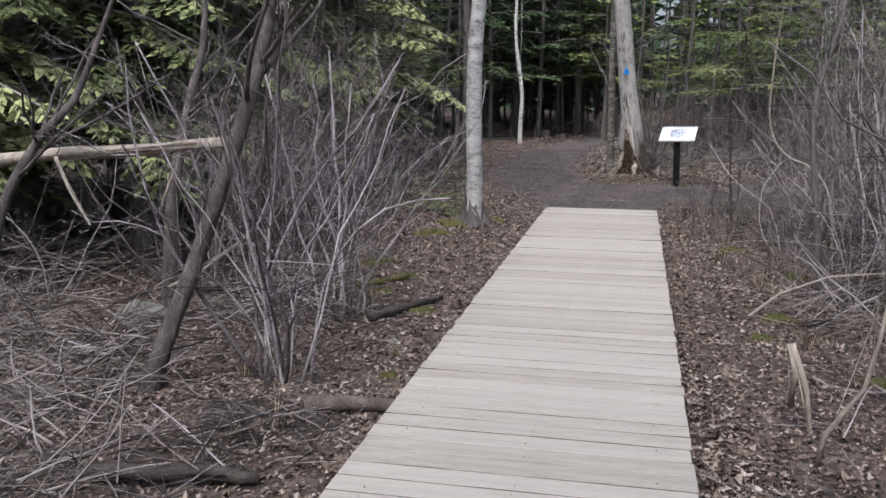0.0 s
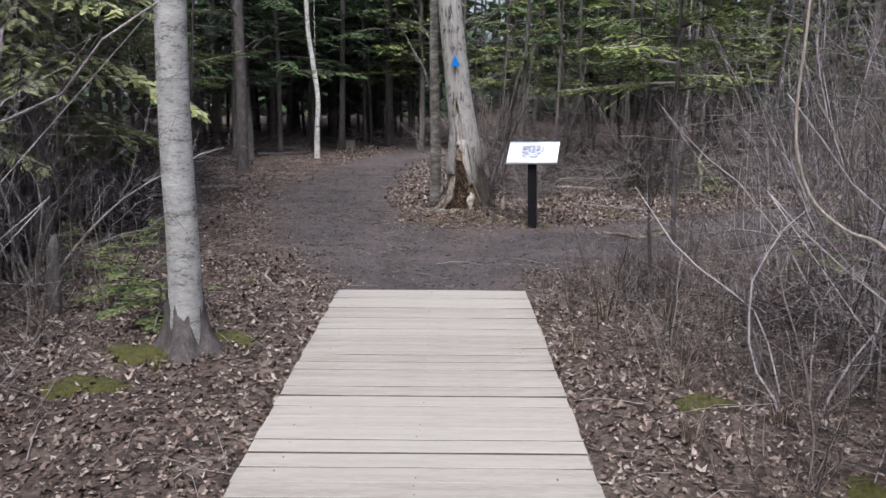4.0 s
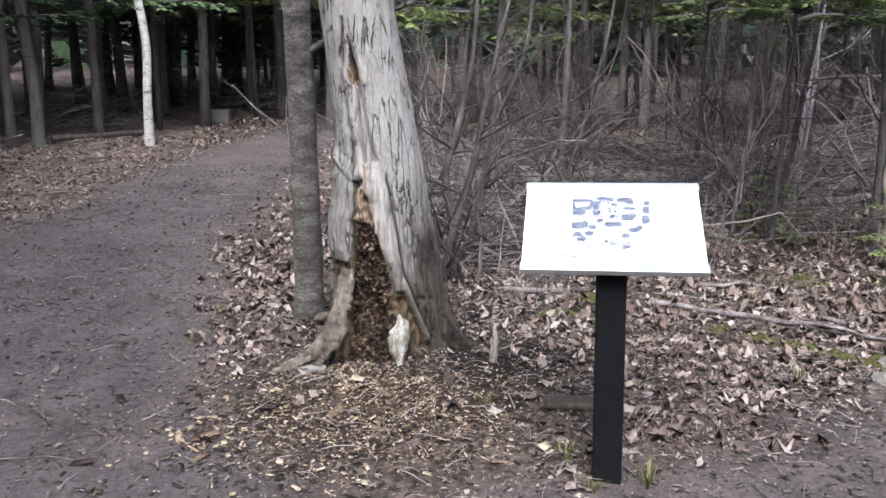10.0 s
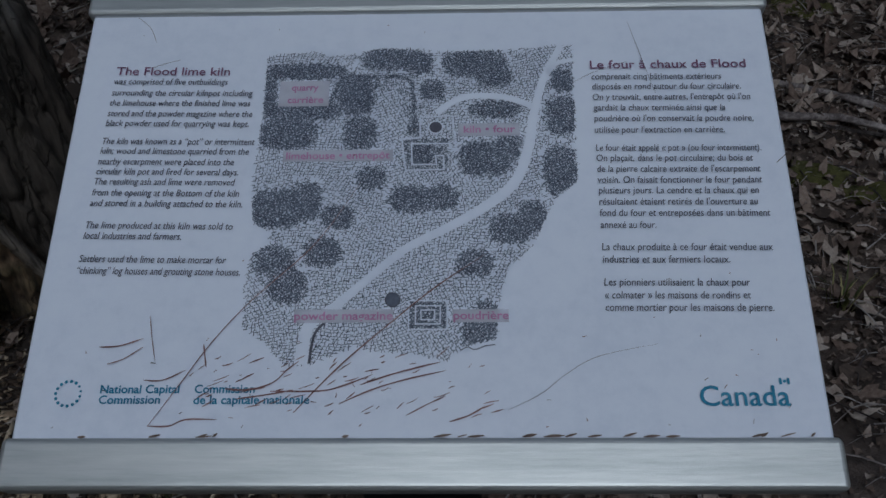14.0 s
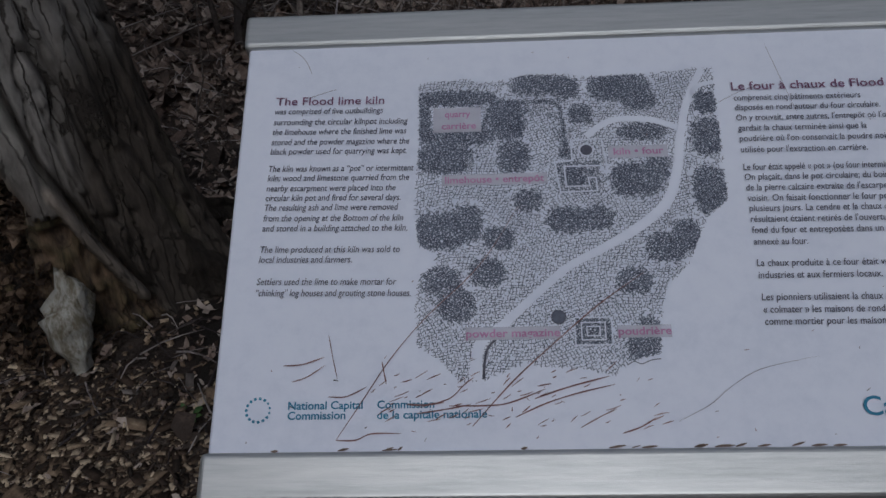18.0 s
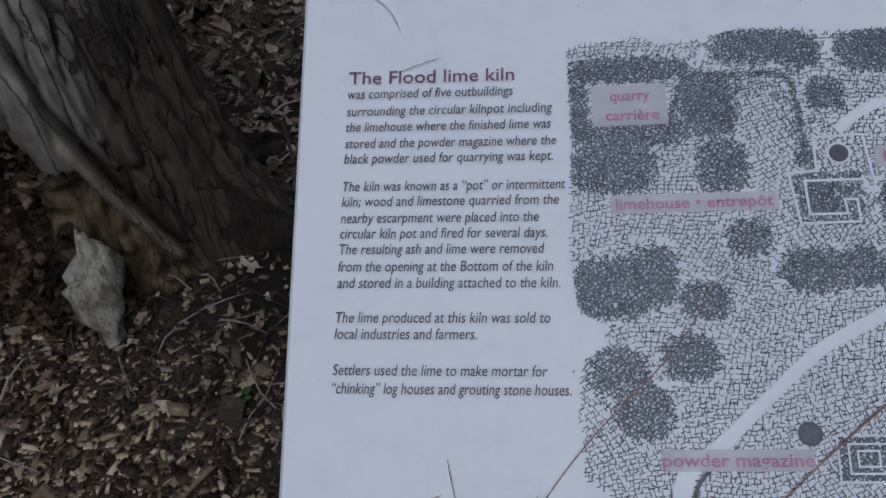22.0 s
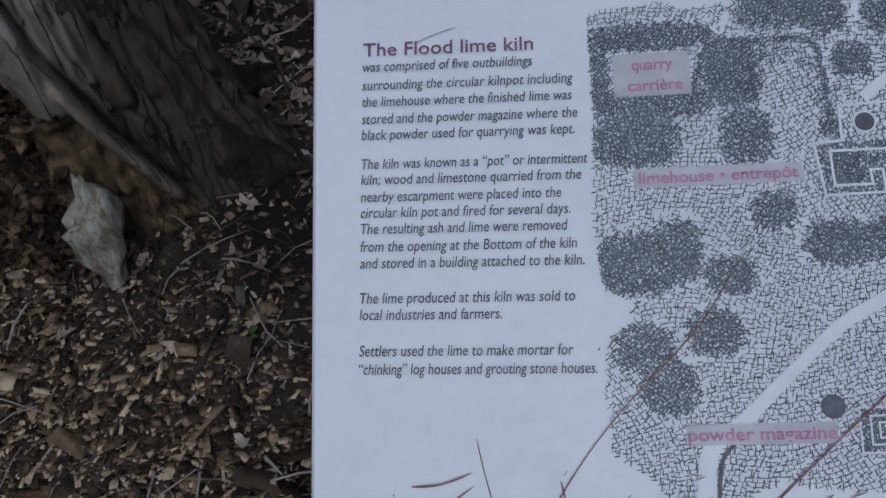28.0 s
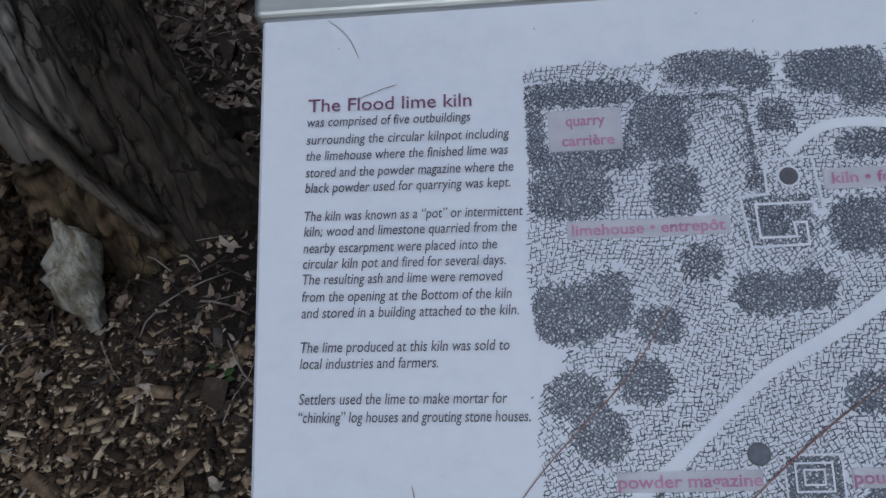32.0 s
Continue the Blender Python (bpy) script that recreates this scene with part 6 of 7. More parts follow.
PLACES = {
    "big": [(-1.5, 8.3, 0.85), (-2.9, 9.3, 1.0), (3.95, 4.5, 1.05), (4.4, 6.9, 1.1), (5.2, 9.6, 1.05), (3.7, 3.0, 1.0), (5.6, 5.2, 1.1), (-4.2, 11.5, 1.0), (-1.1, 13.2, 1.1), (-1.9, 11.2, 1.15)],
    "clump": [(-1.02, 5.3, 0.92), (-0.85, 7.1, 0.8), (-2.2, 7.9, 1.0), (4.2, 5.2, 1.0), (4.75, 8.6, 1.0)],
    "mid": [(-1.7, 9.6, 0.9), (-1.0, 9.4, 0.7), (3.6, 7.2, 0.8), (3.9, 9.6, 0.9), (4.9, 11.3, 0.9), (-2.4, 11.3, 0.95), (5.8, 7.8, 1.0), (-3.7, 7.6, 1.0), (3.5, 5.9, 0.75), (-5.2, 9.2, 1.1), (6.4, 11.6, 1.0), (-0.9, 15.5, 0.8), (-1.6, 13.6, 0.9)],
    "brown": [(4.5, 8.1, 1.0), (4.9, 9.2, 1.05), (5.1, 10.6, 1.0), (4.3, 6.0, 0.95), (4.35, 18.3, 0.95), (4.9, 18.9, 0.9), (5.0, 22.2, 1.0), (6.5, 22.3, 1.1), (6.4, 19.0, 0.8), (5.6, 20.6, 0.95), (7.9, 21.2, 1.0), (9.3, 20.6, 1.0), (8.4, 23.5, 1.1), (6.8, 24.6, 1.1), (10.2, 18.4, 1.0), (11, 21.5, 1.1), (-0.9, 18.6, 0.8), (-1.5, 20.4, 0.9), (-2.4, 17.5, 1.0), (-1.0, 12.6, 0.8), (7.6, 13.0, 0.9), (8.6, 17.1, 0.8), (5.3, 24.8, 1.0), (-2.2, 22.5, 0.9), (4.2, 20.0, 0.75), (9.8, 24.8, 1.1), (12.5, 18.0, 1.1), (12.2, 24.0, 1.1), (6.1, 26.5, 1.1), (7.6, 9.7, 1.0)],
    "low": [(3.15, 7.4, 0.8), (3.2, 8.7, 0.9), (3.5, 10.6, 1.0), (4.2, 12.1, 1.0), (4.9, 12.6, 1.0), (3.2, 9.9, 0.7), (-0.6, 7.2, 0.8), (-0.4, 12.3, 0.9), (-0.8, 11.3, 1.0), (6.2, 13.0, 1.0), (3.1, 4.2, 0.9), (6.9, 17.4, 0.7), (5.9, 18.1, 0.8), (3.0, 5.3, 0.7), (-0.5, 20.8, 0.9), (4.6, 17.6, 0.6), (7.3, 20.4, 1.0), (3.6, 11.9, 0.9), (4.1, 10.9, 0.9), (-0.35, 19.0, 0.7)],
    "tall": [(4.0, 7.9, 0.95), (4.5, 9.5, 1.0), (4.8, 8.7, 1.0), (4.2, 9.9, 0.85), (4.9, 10.6, 1.0), (5.4, 8.2, 1.1), (4.1, 6.5, 0.95), (5.6, 10.2, 1.0), (6.0, 9.2, 1.1), (4.6, 7.2, 1.0), (5.0, 6.2, 1.05), (6.3, 11.4, 1.0), (5.3, 11.9, 0.85), (7.0, 12.2, 1.0), (-1.7, 9.7, 0.95), (-2.3, 10.5, 1.0), (-1.6, 11.6, 0.95), (-1.2, 14.1, 0.9), (-2.7, 12.7, 1.0), (-1.6, 7.2, 0.9)],
}
# the open woods past the sign and the rough edge of the boardwalk
rp = np.random.default_rng(5)
for key, count, box, sizes in (("brown", 8, (4.9, 13.0, 18.8, 27.5), (0.8, 1.15)), ("tall", 5, (4.6, 13.5, 19.5, 27.0), (0.75, 1.05)), ("low", 30, (3.0, 4.9, 4.6, 12.3), (0.45, 0.8)), ("low", 14, (4.6, 9.5, 17.0, 21.5), (0.6, 1.0)), ("brown", 8, (-4.0, -1.2, 17.5, 27.0), (0.8, 1.1))):
    done = 0
    while done < count:
        x, y = rp.uniform(box[0], box[1]), rp.uniform(box[2], box[3])
        if float(trail_mask(x, y)) < 0.05 and math.hypot(x - 4.1, y - 15.7) > 1.9:
            PLACES[key].append((x, y, rp.uniform(*sizes)))
            done += 1
for key, kinds in (("tall", S_TALL), ("clump", S_CLUMP), ("big", S_BIG), ("mid", S_MID), ("brown", S_BROWN), ("low", S_LOW)):
    for n, (x, y, s) in enumerate(PLACES[key]):
        source = kinds[n % len(kinds)]
        m = pose(x, y, g1(x, y), 0, 0, rp.uniform(0, 360))
        if n < len(kinds):
            source.matrix_basis = m
            ob = source
        else:
            ob = copy_thing(source, m)
        ob.scale = (s, s, s * rp.uniform(0.92, 1.08))

# ---- conifers ----
FIR_L, CEDAR_L = "dark green fir with bare lower trunk", "olive green cedar with hanging flat sprays"
FIRS = [conifer("fir", 200 + k, 11 + k, 1.75 + 0.22 * k, 2.0, 42, 0.12, 0.17, FIR, DARK_BARK, FIR_L, trunk=0.065 + 0.012 * k, high=4.0, spread=0.4, fat=0.2, droop=0.22, dead=30) for k in range(4)]
FAR_FIRS = [conifer("fir", 210 + k, 11 + k, 0.9 + 0.4 * k, 2.1, 32, 0.28, 0.34, FIR, DARK_BARK, FIR_L, trunk=0.11, high=5.0, spread=0.42, fat=0.27, dead=8) for k in range(2)]
LIGHT_FIRS = [conifer("green_fir", 216 + k, 8, 1.7, 1.8, 40, 0.13, 0.18, FIR_LIGHT, DARK_BARK, "mid-green fir in open leafless woods", trunk=0.07, high=3.8, spread=0.42, fat=0.26, dead=12) for k in range(2)]
CEDARS = [conifer("cedar", 220 + k, 9.5, 1.25, 1.9, 70, 0.12, 0.15, CEDAR, GREY_BARK, CEDAR_L, trunk=0.13, droop=0.4, dead=14, fat=0.22, high=4.2, group="cedars", spread=0.45) for k in range(2)]
YOUNG = [conifer("young_fir", 230 + k, 5.4, 1.75, 1.9, 30, 0.06, 0.07, FIR_LIGHT, DARK_STEM, "young bright green fir with spreading boughs", trunk=0.018, droop=0.12, dead=8, fat=0.17, spread=0.4, group="young firs", high=3.6) for k in range(2)]
NEAR_FIR = conifer("young_fir", 236, 4.6, 1.72, 0.8, 34, 0.034, 0.045, FIR_LIGHT, DARK_STEM, "young bright green fir leaning over the end of the boardwalk", trunk=0.02, droop=0.12, dead=6, fat=0.2, spread=0.42, group="young firs", high=9)
NEAR_FIR.matrix_basis = pose(3.78, 11.05, g1(3.78, 11.05), 0, 0, 40)
SEEDLING = conifer("fir_seedling", 240, 0.8, 0.08, 0.45, 14, 0.04, 0.045, FIR_LIGHT, SHRUB_BROWN, "small green fir seedling in the leaf litter", trunk=0.012, droop=0.1, dead=0, group="fir seedlings", high=9)


def placed(source, spots, sizes=(0.9, 1.15), seed=0):
    r = np.random.default_rng(seed)
    for n, (x, y) in enumerate(spots):
        m = pose(x, y, g1(x, y), 0, 0, r.uniform(0, 360))
        k = n % len(source)
        ob = copy_thing(source[k], m) if n >= len(source) else source[k]
        ob.matrix_basis = m
        s = r.uniform(*sizes)
        ob.scale = (s, s, s)


placed(CEDARS, [(-4.2, 10.9), (-3.0, 12.2), (-5.6, 9.3), (-6.3, 11.2), (-2.6, 14.2), (-7.5, 14.0), (-5.4, 15.2), (-1.9, 16.2), (-9.5, 10.0), (-1.5, 15.0), (-3.6, 13.4), (-4.4, 8.9), (-3.7, 17.2), (-3.3, 9.2), (-5.2, 7.9)], seed=1)
placed(YOUNG, [(6.9, 18.75), (-1.0, 18.9), (9.9, 22.6), (8.6, 13.0), (7.9, 21.6), (6.0, 24.2), (-1.9, 21.8)], (0.92, 1.05), seed=2)
placed([SEEDLING], [(-0.32, 12.45), (0.1, 11.6), (7.58, 17.99), (6.95, 18.9), (-0.9, 13.6), (5.9, 12.4)], (0.6, 1.2), seed=3)
wood_spots = []
rw = np.random.default_rng(11)
wood_spots += [(1.15, 27.4), (0.1, 26.4), (-0.9, 25.4), (2.0, 29.9), (-2.3, 25.6), (-3.4, 22.6), (-0.9, 30.2), (5.4, 29.6), (7.3, 28.2), (9.2, 27.4), (12.4, 27.2), (2.2, 32.0), (0.2, 33.2), (4.2, 33.0), (14.6, 22.0), (15.2, 18.6), (11.2, 13.0), (10.2, 10.0), (-4.6, 20.4)]
wood_spots += [q for q in ((1.0, 29.4), (-0.4, 28.6), (3.6, 30.8), (2.9, 33.6), (1.2, 31.4), (5.2, 32.2), (6.6, 30.8), (-1.8, 31.8), (-3.4, 29.6), (0.3, 35.0), (4.4, 35.2)) if float(trail_mask(*q)) < 0.01]
while len(wood_spots) < 148:
    x, y = rw.uniform(-19, 23), rw.uniform(-9, 45)
    front = y > 27.0 + 0.3 * abs(x - 3) and y < 42
    left = x < -4.3 - 0.15 * max(0, 22 - y) and y > 14
    right = x > 14.5 and y > 8
    sides_near = (x < -9 or x > 10.5) and y < 16
    # unseen firs behind the camera's start, added to close the woods in
    behind = y < -5
    clear = float(trail_mask(x, y)) < 0.01 and all(math.hypot(x - a, y - b) > 1.35 for a, b in wood_spots) and math.hypot(x - 2, y - 26) > 1.2
    if (front or left or right or sides_near or behind) and clear and (len(wood_spots) < 132 or (front and 0 < x < 5.5)):
        wood_spots.append((x, y))
seen_well = [q for q in wood_spots if q[1] > 15 and q[1] < 36 and abs(q[0] - 3) < 13]
open_side = [q for q in seen_well if q[0] > 4.5 and q[1] < 33]
placed(LIGHT_FIRS, [(9.4, 26.6), (4.7, 27.6), (12.2, 24.6), (-1.6, 17.3), (13.2, 21.4), (7.6, 27.4)] + open_side[::2], seed=9)
placed(FIRS, [q for q in seen_well if q not in open_side[::2]], (0.8, 1.25), seed=4)
placed(FAR_FIRS, [q for q in wood_spots if q not in seen_well], (0.8, 1.25), seed=5)
POLES = []
for k in range(3):
    r = np.random.default_rng(250 + k)
    ob = thing("dead_pole", (0, 0, 0), "thin dark dead conifer pole in the woods", "tree", "dead poles")
    sh, tw = Shape(), Shape()
    sh.tube(bent((0, 0, -0.2), (r.normal(0, 0.03), r.normal(0, 0.03), 1), 7.5, 9, 0.015, 0, r), np.linspace(0.05, 0.012, 10), 8)
    for j in range(18):
        a = r.uniform(0, 2 * np.pi)
        branching(tw, (0, 0, r.uniform(0.3, 4.0)), (math.cos(a), math.sin(a), r.uniform(-0.35, 0.2)), r.uniform(0.2, 0.9), 0.005, r, 1, (0, 3), lift=-0.02)
    part("trunk", sh, DARK_BARK, ob)
    tagged(part("deadwood", tw, TWIG, ob), kind="stuff")
    POLES.append(ob)
pole_spots = []
while len(pole_spots) < 90:
    x, y = rw.uniform(-12, 17), rw.uniform(16, 40)
    ok = (y > 26.5 + 0.1 * abs(x - 3) or x < -1.8 - 0.06 * max(0, 26 - y) or (x > 9.5 and y > 20)) and float(trail_mask(x, y)) < 0.01
    if ok and all(math.hypot(x - a, y - b) > 0.55 for a, b in pole_spots):
        pole_spots.append((x, y))
placed(POLES, pole_spots, (0.8, 1.3), seed=6)

# far woods beyond the trees that can be told apart
far = Shape()
far_leaf = Shape()
rf = np.random.default_rng(31)
for n in range(900):
    a = rf.uniform(0, 2 * np.pi)
    d = rf.uniform(34, 66)
    x, y = 3 + d * math.cos(a), 16 + d * math.sin(a)
    z = g1(x, y)
    far.tube([(x, y, z - 0.5), (x, y, z + 6), (x, y, z + 13)], [0.2, 0.13, 0.03], 5)
    k = 70
    h = rf.uniform(0.2, 13, k)
    b = rf.uniform(0, 2 * np.pi, k)
    w = 2.4 * (1 - h / 14) * rf.uniform(0.2, 1, k)
    p = np.stack([x + w * np.cos(b), y + w * np.sin(b), z + h], -1)
    dd = np.stack([np.cos(b), np.sin(b), rf.normal(-0.3, 0.3, k)], -1)
    diamonds(far_leaf, p, dd / np.linalg.norm(dd, axis=1)[:, None], rf.normal(0, 0.5, (k, 3)) + (0, 0, 1), rf.uniform(0.6, 1.5, k), rf.uniform(0.25, 0.55, k))
far_woods = solid("far_woods", far, DARK_BARK, "dense dark conifer woods in the distance", "woods", kind="stuff")
part("far_foliage", far_leaf, FIR, far_woods, smooth=False)

# ---- logs, stones and branches on the ground ----
log("fallen_log", (-3.4, 6.4, 1.22), (-1.47, 6.0, 1.40), 0.05, PALE_WOOD, "barkless grey pole hung up in the shrubs", 1)
log("fallen_log", resting(-5.3, 9.1, 0.06), resting(-3.4, 9.9, 0.06), 0.075, PALE_WOOD, "pale barkless log lying on leaf litter", 2)
log("fallen_log", resting(-5.4, 8.75, 0.05), resting(-3.3, 9.45, 0.05), 0.065, PALE_WOOD, "pale barkless log lying on leaf litter", 3)
log("fallen_log", resting(-6.2, 10.0, 0.1), resting(-4.2, 10.9, 0.1), 0.13, SHRUB_BROWN, "reddish brown rotting log", 4)
log("fallen_log", resting(-0.78, 4.72, 0.04), resting(-0.22, 4.8, 0.04), 0.055, SHRUB_BROWN, "short dark rotting log beside the boardwalk", 5)
log("fallen_log", resting(-1.75, 3.75, 0.05), resting(-0.85, 3.8, 0.05), 0.04, SHRUB_BROWN, "dark rotting log under brush", 6)
log("fallen_log", resting(-1.1, 7.6, 0.05), resting(-0.35, 8.3, 0.05), 0.035, MOSS, "mossy rotten log in leaf litter", 7)
log("fallen_log", resting(-0.6, 6.9, 0.04), resting(0.0, 7.55, 0.04), 0.035, SHRUB_BROWN, "dark rotten log in leaf litter", 8)
log("fallen_log", resting(8.2, 23.6, 0.12), resting(10.3, 22.5, 0.12), 0.12, PALE_WOOD, "long pale barkless log in the woods", 9)
log("fallen_log", resting(5.8, 21.3, 0.08), resting(9.4, 20.9, 0.1), 0.07, TWIG, "grey fallen log among brush", 10)
log("fallen_log", resting(9.0, 24.5, 0.1), resting(13.5, 22.6, 0.15), 0.11, TWIG, "grey fallen log among brush", 12)
log("fallen_log", resting(4.7, 20.9, 0.07), resting(7.3, 20.2, 0.07), 0.05, TWIG, "grey fallen log among brush", 13)
log("fallen_log", resting(9.0, 19.3, 0.06), resting(10.6, 18.7, 0.06), 0.07, DARK_STEM, "brown rotting log in leaf litter", 14)
log("fallen_log", resting(0.6, 26.6, 0.07), resting(1.9, 27.6, 0.07), 0.045, DARK_STEM, "grey log at the edge of the woods", 16)
for n, (a, b, rr) in enumerate((((4.6, 21.6), (6.8, 21.9), 0.05), ((6.9, 22.4), (9.4, 23.0), 0.07), ((7.8, 19.9), (9.9, 20.3), 0.045), ((5.2, 19.6), (6.5, 19.2), 0.035), ((9.6, 20.9), (11.4, 20.2), 0.06), ((-2.0, 21.0), (-0.6, 22.4), 0.04), ((-2.3, 18.9), (-0.7, 19.6), 0.035))):
    log("fallen_log", resting(*a, rr * 0.9), resting(*b, rr * 0.9), rr, PALE_WOOD if n % 2 else TWIG, "weathered grey fallen log among dead leaves", 80 + n, sides=9, category="fallen log")
log("fallen_log", resting(7.4, 21.0, 0.07), resting(10.6, 20.5, 0.09), 0.085, DARK_STEM, "dark grey fallen log across the brush", 21)
log("fallen_log", resting(9.3, 21.9, 0.1), resting(11.8, 20.5, 0.13), 0.14, SHRUB_BROWN, "thick brown rotting log in the woods", 22)
log("fallen_log", resting(8.9, 19.35, 0.08), resting(10.0, 19.1, 0.08), 0.11, SHRUB_BROWN, "short rusty brown rotting log in leaf litter", 23)
log("fallen_log", resting(8.3, 23.0, 0.13), resting(10.0, 22.2, 0.13), 0.09, PALE_WOOD, "bright barkless log lying in the brush", 24)
STICKS = [((-0.5, 20.3), (1.16, 21.35), 0.028), ((-0.1, 20.65), (0.55, 20.6), 0.02), ((0.4, 18.3), (0.62, 19.6), 0.022), ((4.45, 18.05), (6.2, 17.75), 0.022), ((5.2, 17.6), (6.25, 16.75), 0.018), ((6.2, 17.0), (5.1, 17.9), 0.014), ((1.75, 4.9), (1.95, 3.75), 0.014), ((2.55, 5.5), (3.5, 5.0), 0.016), ((6.3, 16.6), (6.9, 17.3), 0.02), ((4.75, 15.25), (5.2, 14.75), 0.016)]
for n, (a, b, rr) in enumerate(STICKS):
    log("stick", resting(*a, rr * 0.6), resting(*b, rr * 0.6), rr, TWIG, "bent grey fallen stick on the ground", 40 + n, sides=7, taper=0.45, wander=0.03, category="stick")
PALE = [([(2.06, 4.58, -0.02), (2.05, 4.53, 0.21), (2.01, 4.55, 0.36)], 0.02), ([(2.03, 4.55, 0.36), (2.11, 4.51, 0.12), (2.13, 4.5, 0.0), (2.15, 4.49, -0.18)], 0.022), ([(2.38, 6.33, 0.06), (2.65, 6.45, 0.21), (3.05, 6.5, 0.34), (3.6, 6.4, 0.4)], 0.013), ([(2.0, 4.03, -0.15), (2.02, 4.0, 0.04), (2.17, 3.94, 0.31), (2.21, 3.91, 0.58), (2.25, 3.9, 0.95)], 0.016), ([(0.86, 13.57, 0.06), (0.82, 13.31, 0.04), (0.9, 12.95, 0.04), (0.98, 12.72, 0.03)], 0.02)]
PALE += [([(7.77, 19.75, 1.31), (8.1, 19.62, 1.35), (8.72, 19.39, 1.36), (8.98, 19.3, 1.5)], 0.014)]
PALE += [([(-2.75, 6.0, 1.28), (-2.62, 5.9, 1.05), (-2.45, 5.8, 0.82)], 0.016), ([(-1.85, 5.6, 0.42), (-1.6, 5.5, 0.55), (-1.3, 5.4, 0.78)], 0.017), ([(-1.95, 6.2, 0.5), (-2.05, 6.1, 0.9), (-1.9, 6.0, 1.2)], 0.013), ([(-0.7, 6.2, 1.1), (-0.55, 6.1, 1.35), (-0.5, 6.0, 1.5)], 0.013)]
for line, rr in PALE:
    sh = Shape()
    p = np.array(line)
    sh.tube(p - p[0], np.linspace(rr, rr * 0.5, len(p)), 8)
    solid("pale_branch", sh, PALE_WOOD, "pale barkless crooked dead branch", "branch", at=tuple(p[0]))
roots = [((4.82, 15.22), (5.12, 14.77)), ((5.12, 14.8), (5.62, 15.39)), ((5.35, 14.65), (5.65, 14.52)), ((5.3, 14.9), (5.6, 15.1)), ((5.24, 14.16), (4.37, 12.79)), ((5.6, 15.3), (6.2, 14.9))]
for n, (a, b) in enumerate(roots):
    log("surface_root", resting(*a, 0.012), resting(*b, 0.006), (0.024, 0.036, 0.022, 0.028, 0.013, 0.03)[n], ROOT_BARK, "grey tree root crossing the trodden earth", 60 + n, sides=8, taper=0.6, wander=0.05, category="root")


def rock(at, size, seed, mat, label, name="stone", category="stone"):
    r = np.random.default_rng(seed)
    bm = bmesh.new()
    bmesh.ops.create_icosphere(bm, subdivisions=3, radius=1)
    off = Vector(r.uniform(0, 50, 3))
    for v in bm.verts:
        q = v.co.copy()
        v.co = Vector((q.x * size[0], q.y * size[1], q.z * size[2])) * (1 + 0.28 * noise.noise(q * 1.4 + off) + 0.08 * noise.noise(q * 4 + off))
    me = bpy.data.meshes.new(name)
    bm.to_mesh(me)
    bm.free()
    me.materials.append(mat)
    ob = new(name, me)
    ob.matrix_basis = pose(*at, 0, 0, r.uniform(0, 360))
    return tagged(ob, label, category)


rock(resting(3.14, 16.86, 0.01), (0.075, 0.05, 0.03), 1, ROCK, "flat pale stone at the edge of the trail")
rock(resting(5.83, 16.29, 0.01), (0.07, 0.06, 0.04), 2, ROCK, "pale grey stone in leaf litter")
rock(resting(6.03, 16.52, 0.01), (0.05, 0.04, 0.03), 3, ROCK, "pale grey stone in leaf litter")
rock(resting(-2.55, 7.0, 0.03), (0.22, 0.17, 0.13), 4, ROCK, "grey lichen-covered boulder among shrubs", category="boulder")
rock(resting(-0.35, 6.35, 0.0), (0.05, 0.04, 0.03), 5, ROCK, "small pale stone in leaf litter")
block = thing("stone_block", resting(2.9, 28.9, 0), "squared pale stone block beside the trail in dark woods", "stone block")
bm = bevelled_box((-0.24, -0.14, -0.08), (0.24, 0.14, 0.24), 0.02, 2)
for v in bm.verts:
    v.co += 0.012 * noise.noise_vector(v.co * 9)
part("body", bm, STONE_BLOCK, block, m=pose(0, 0, 0, 0, 2, -12))
board = thing("wood_offcut", resting(4.2, 16.235, 0.0), "weathered dark board end lying behind the post", "board")
part("body", bevelled_box((-0.14, -0.045, 0.0), (0.14, 0.045, 0.034), 0.014, 3), JOIST, board, m=pose(0, 0, 0.002, 3, 2, -14))
stump = thing("cut_stump", resting(-4.9, 10.6, 0), "short stump with a pale cut top among brush", "stump")
sh = Shape()
sh.tube([(0, 0, -0.1), (0, 0, 0.1), (0.02, 0, 0.5)], [0.15, 0.12, 0.11], 14)
part("stem", sh, GREY_BARK, stump)
part("cut_face", disc(0.02, 0, 0.105, 0.505, 14), PALE_WOOD, stump)
snag = thing("broken_snag", resting(-0.75, 12.2, 0), "broken grey snag standing in the leaf litter", "snag")
sh = Shape()
sh.tube([(0, 0, -0.1), (0, 0, 0.25), (0.01, 0, 0.5), (0.03, 0, 0.62)], [0.055, 0.05, 0.045, 0.02], 10)
part("stem", sh, GREY_BARK, snag)

# ---- brush heaps: tangles of dead sticks ----


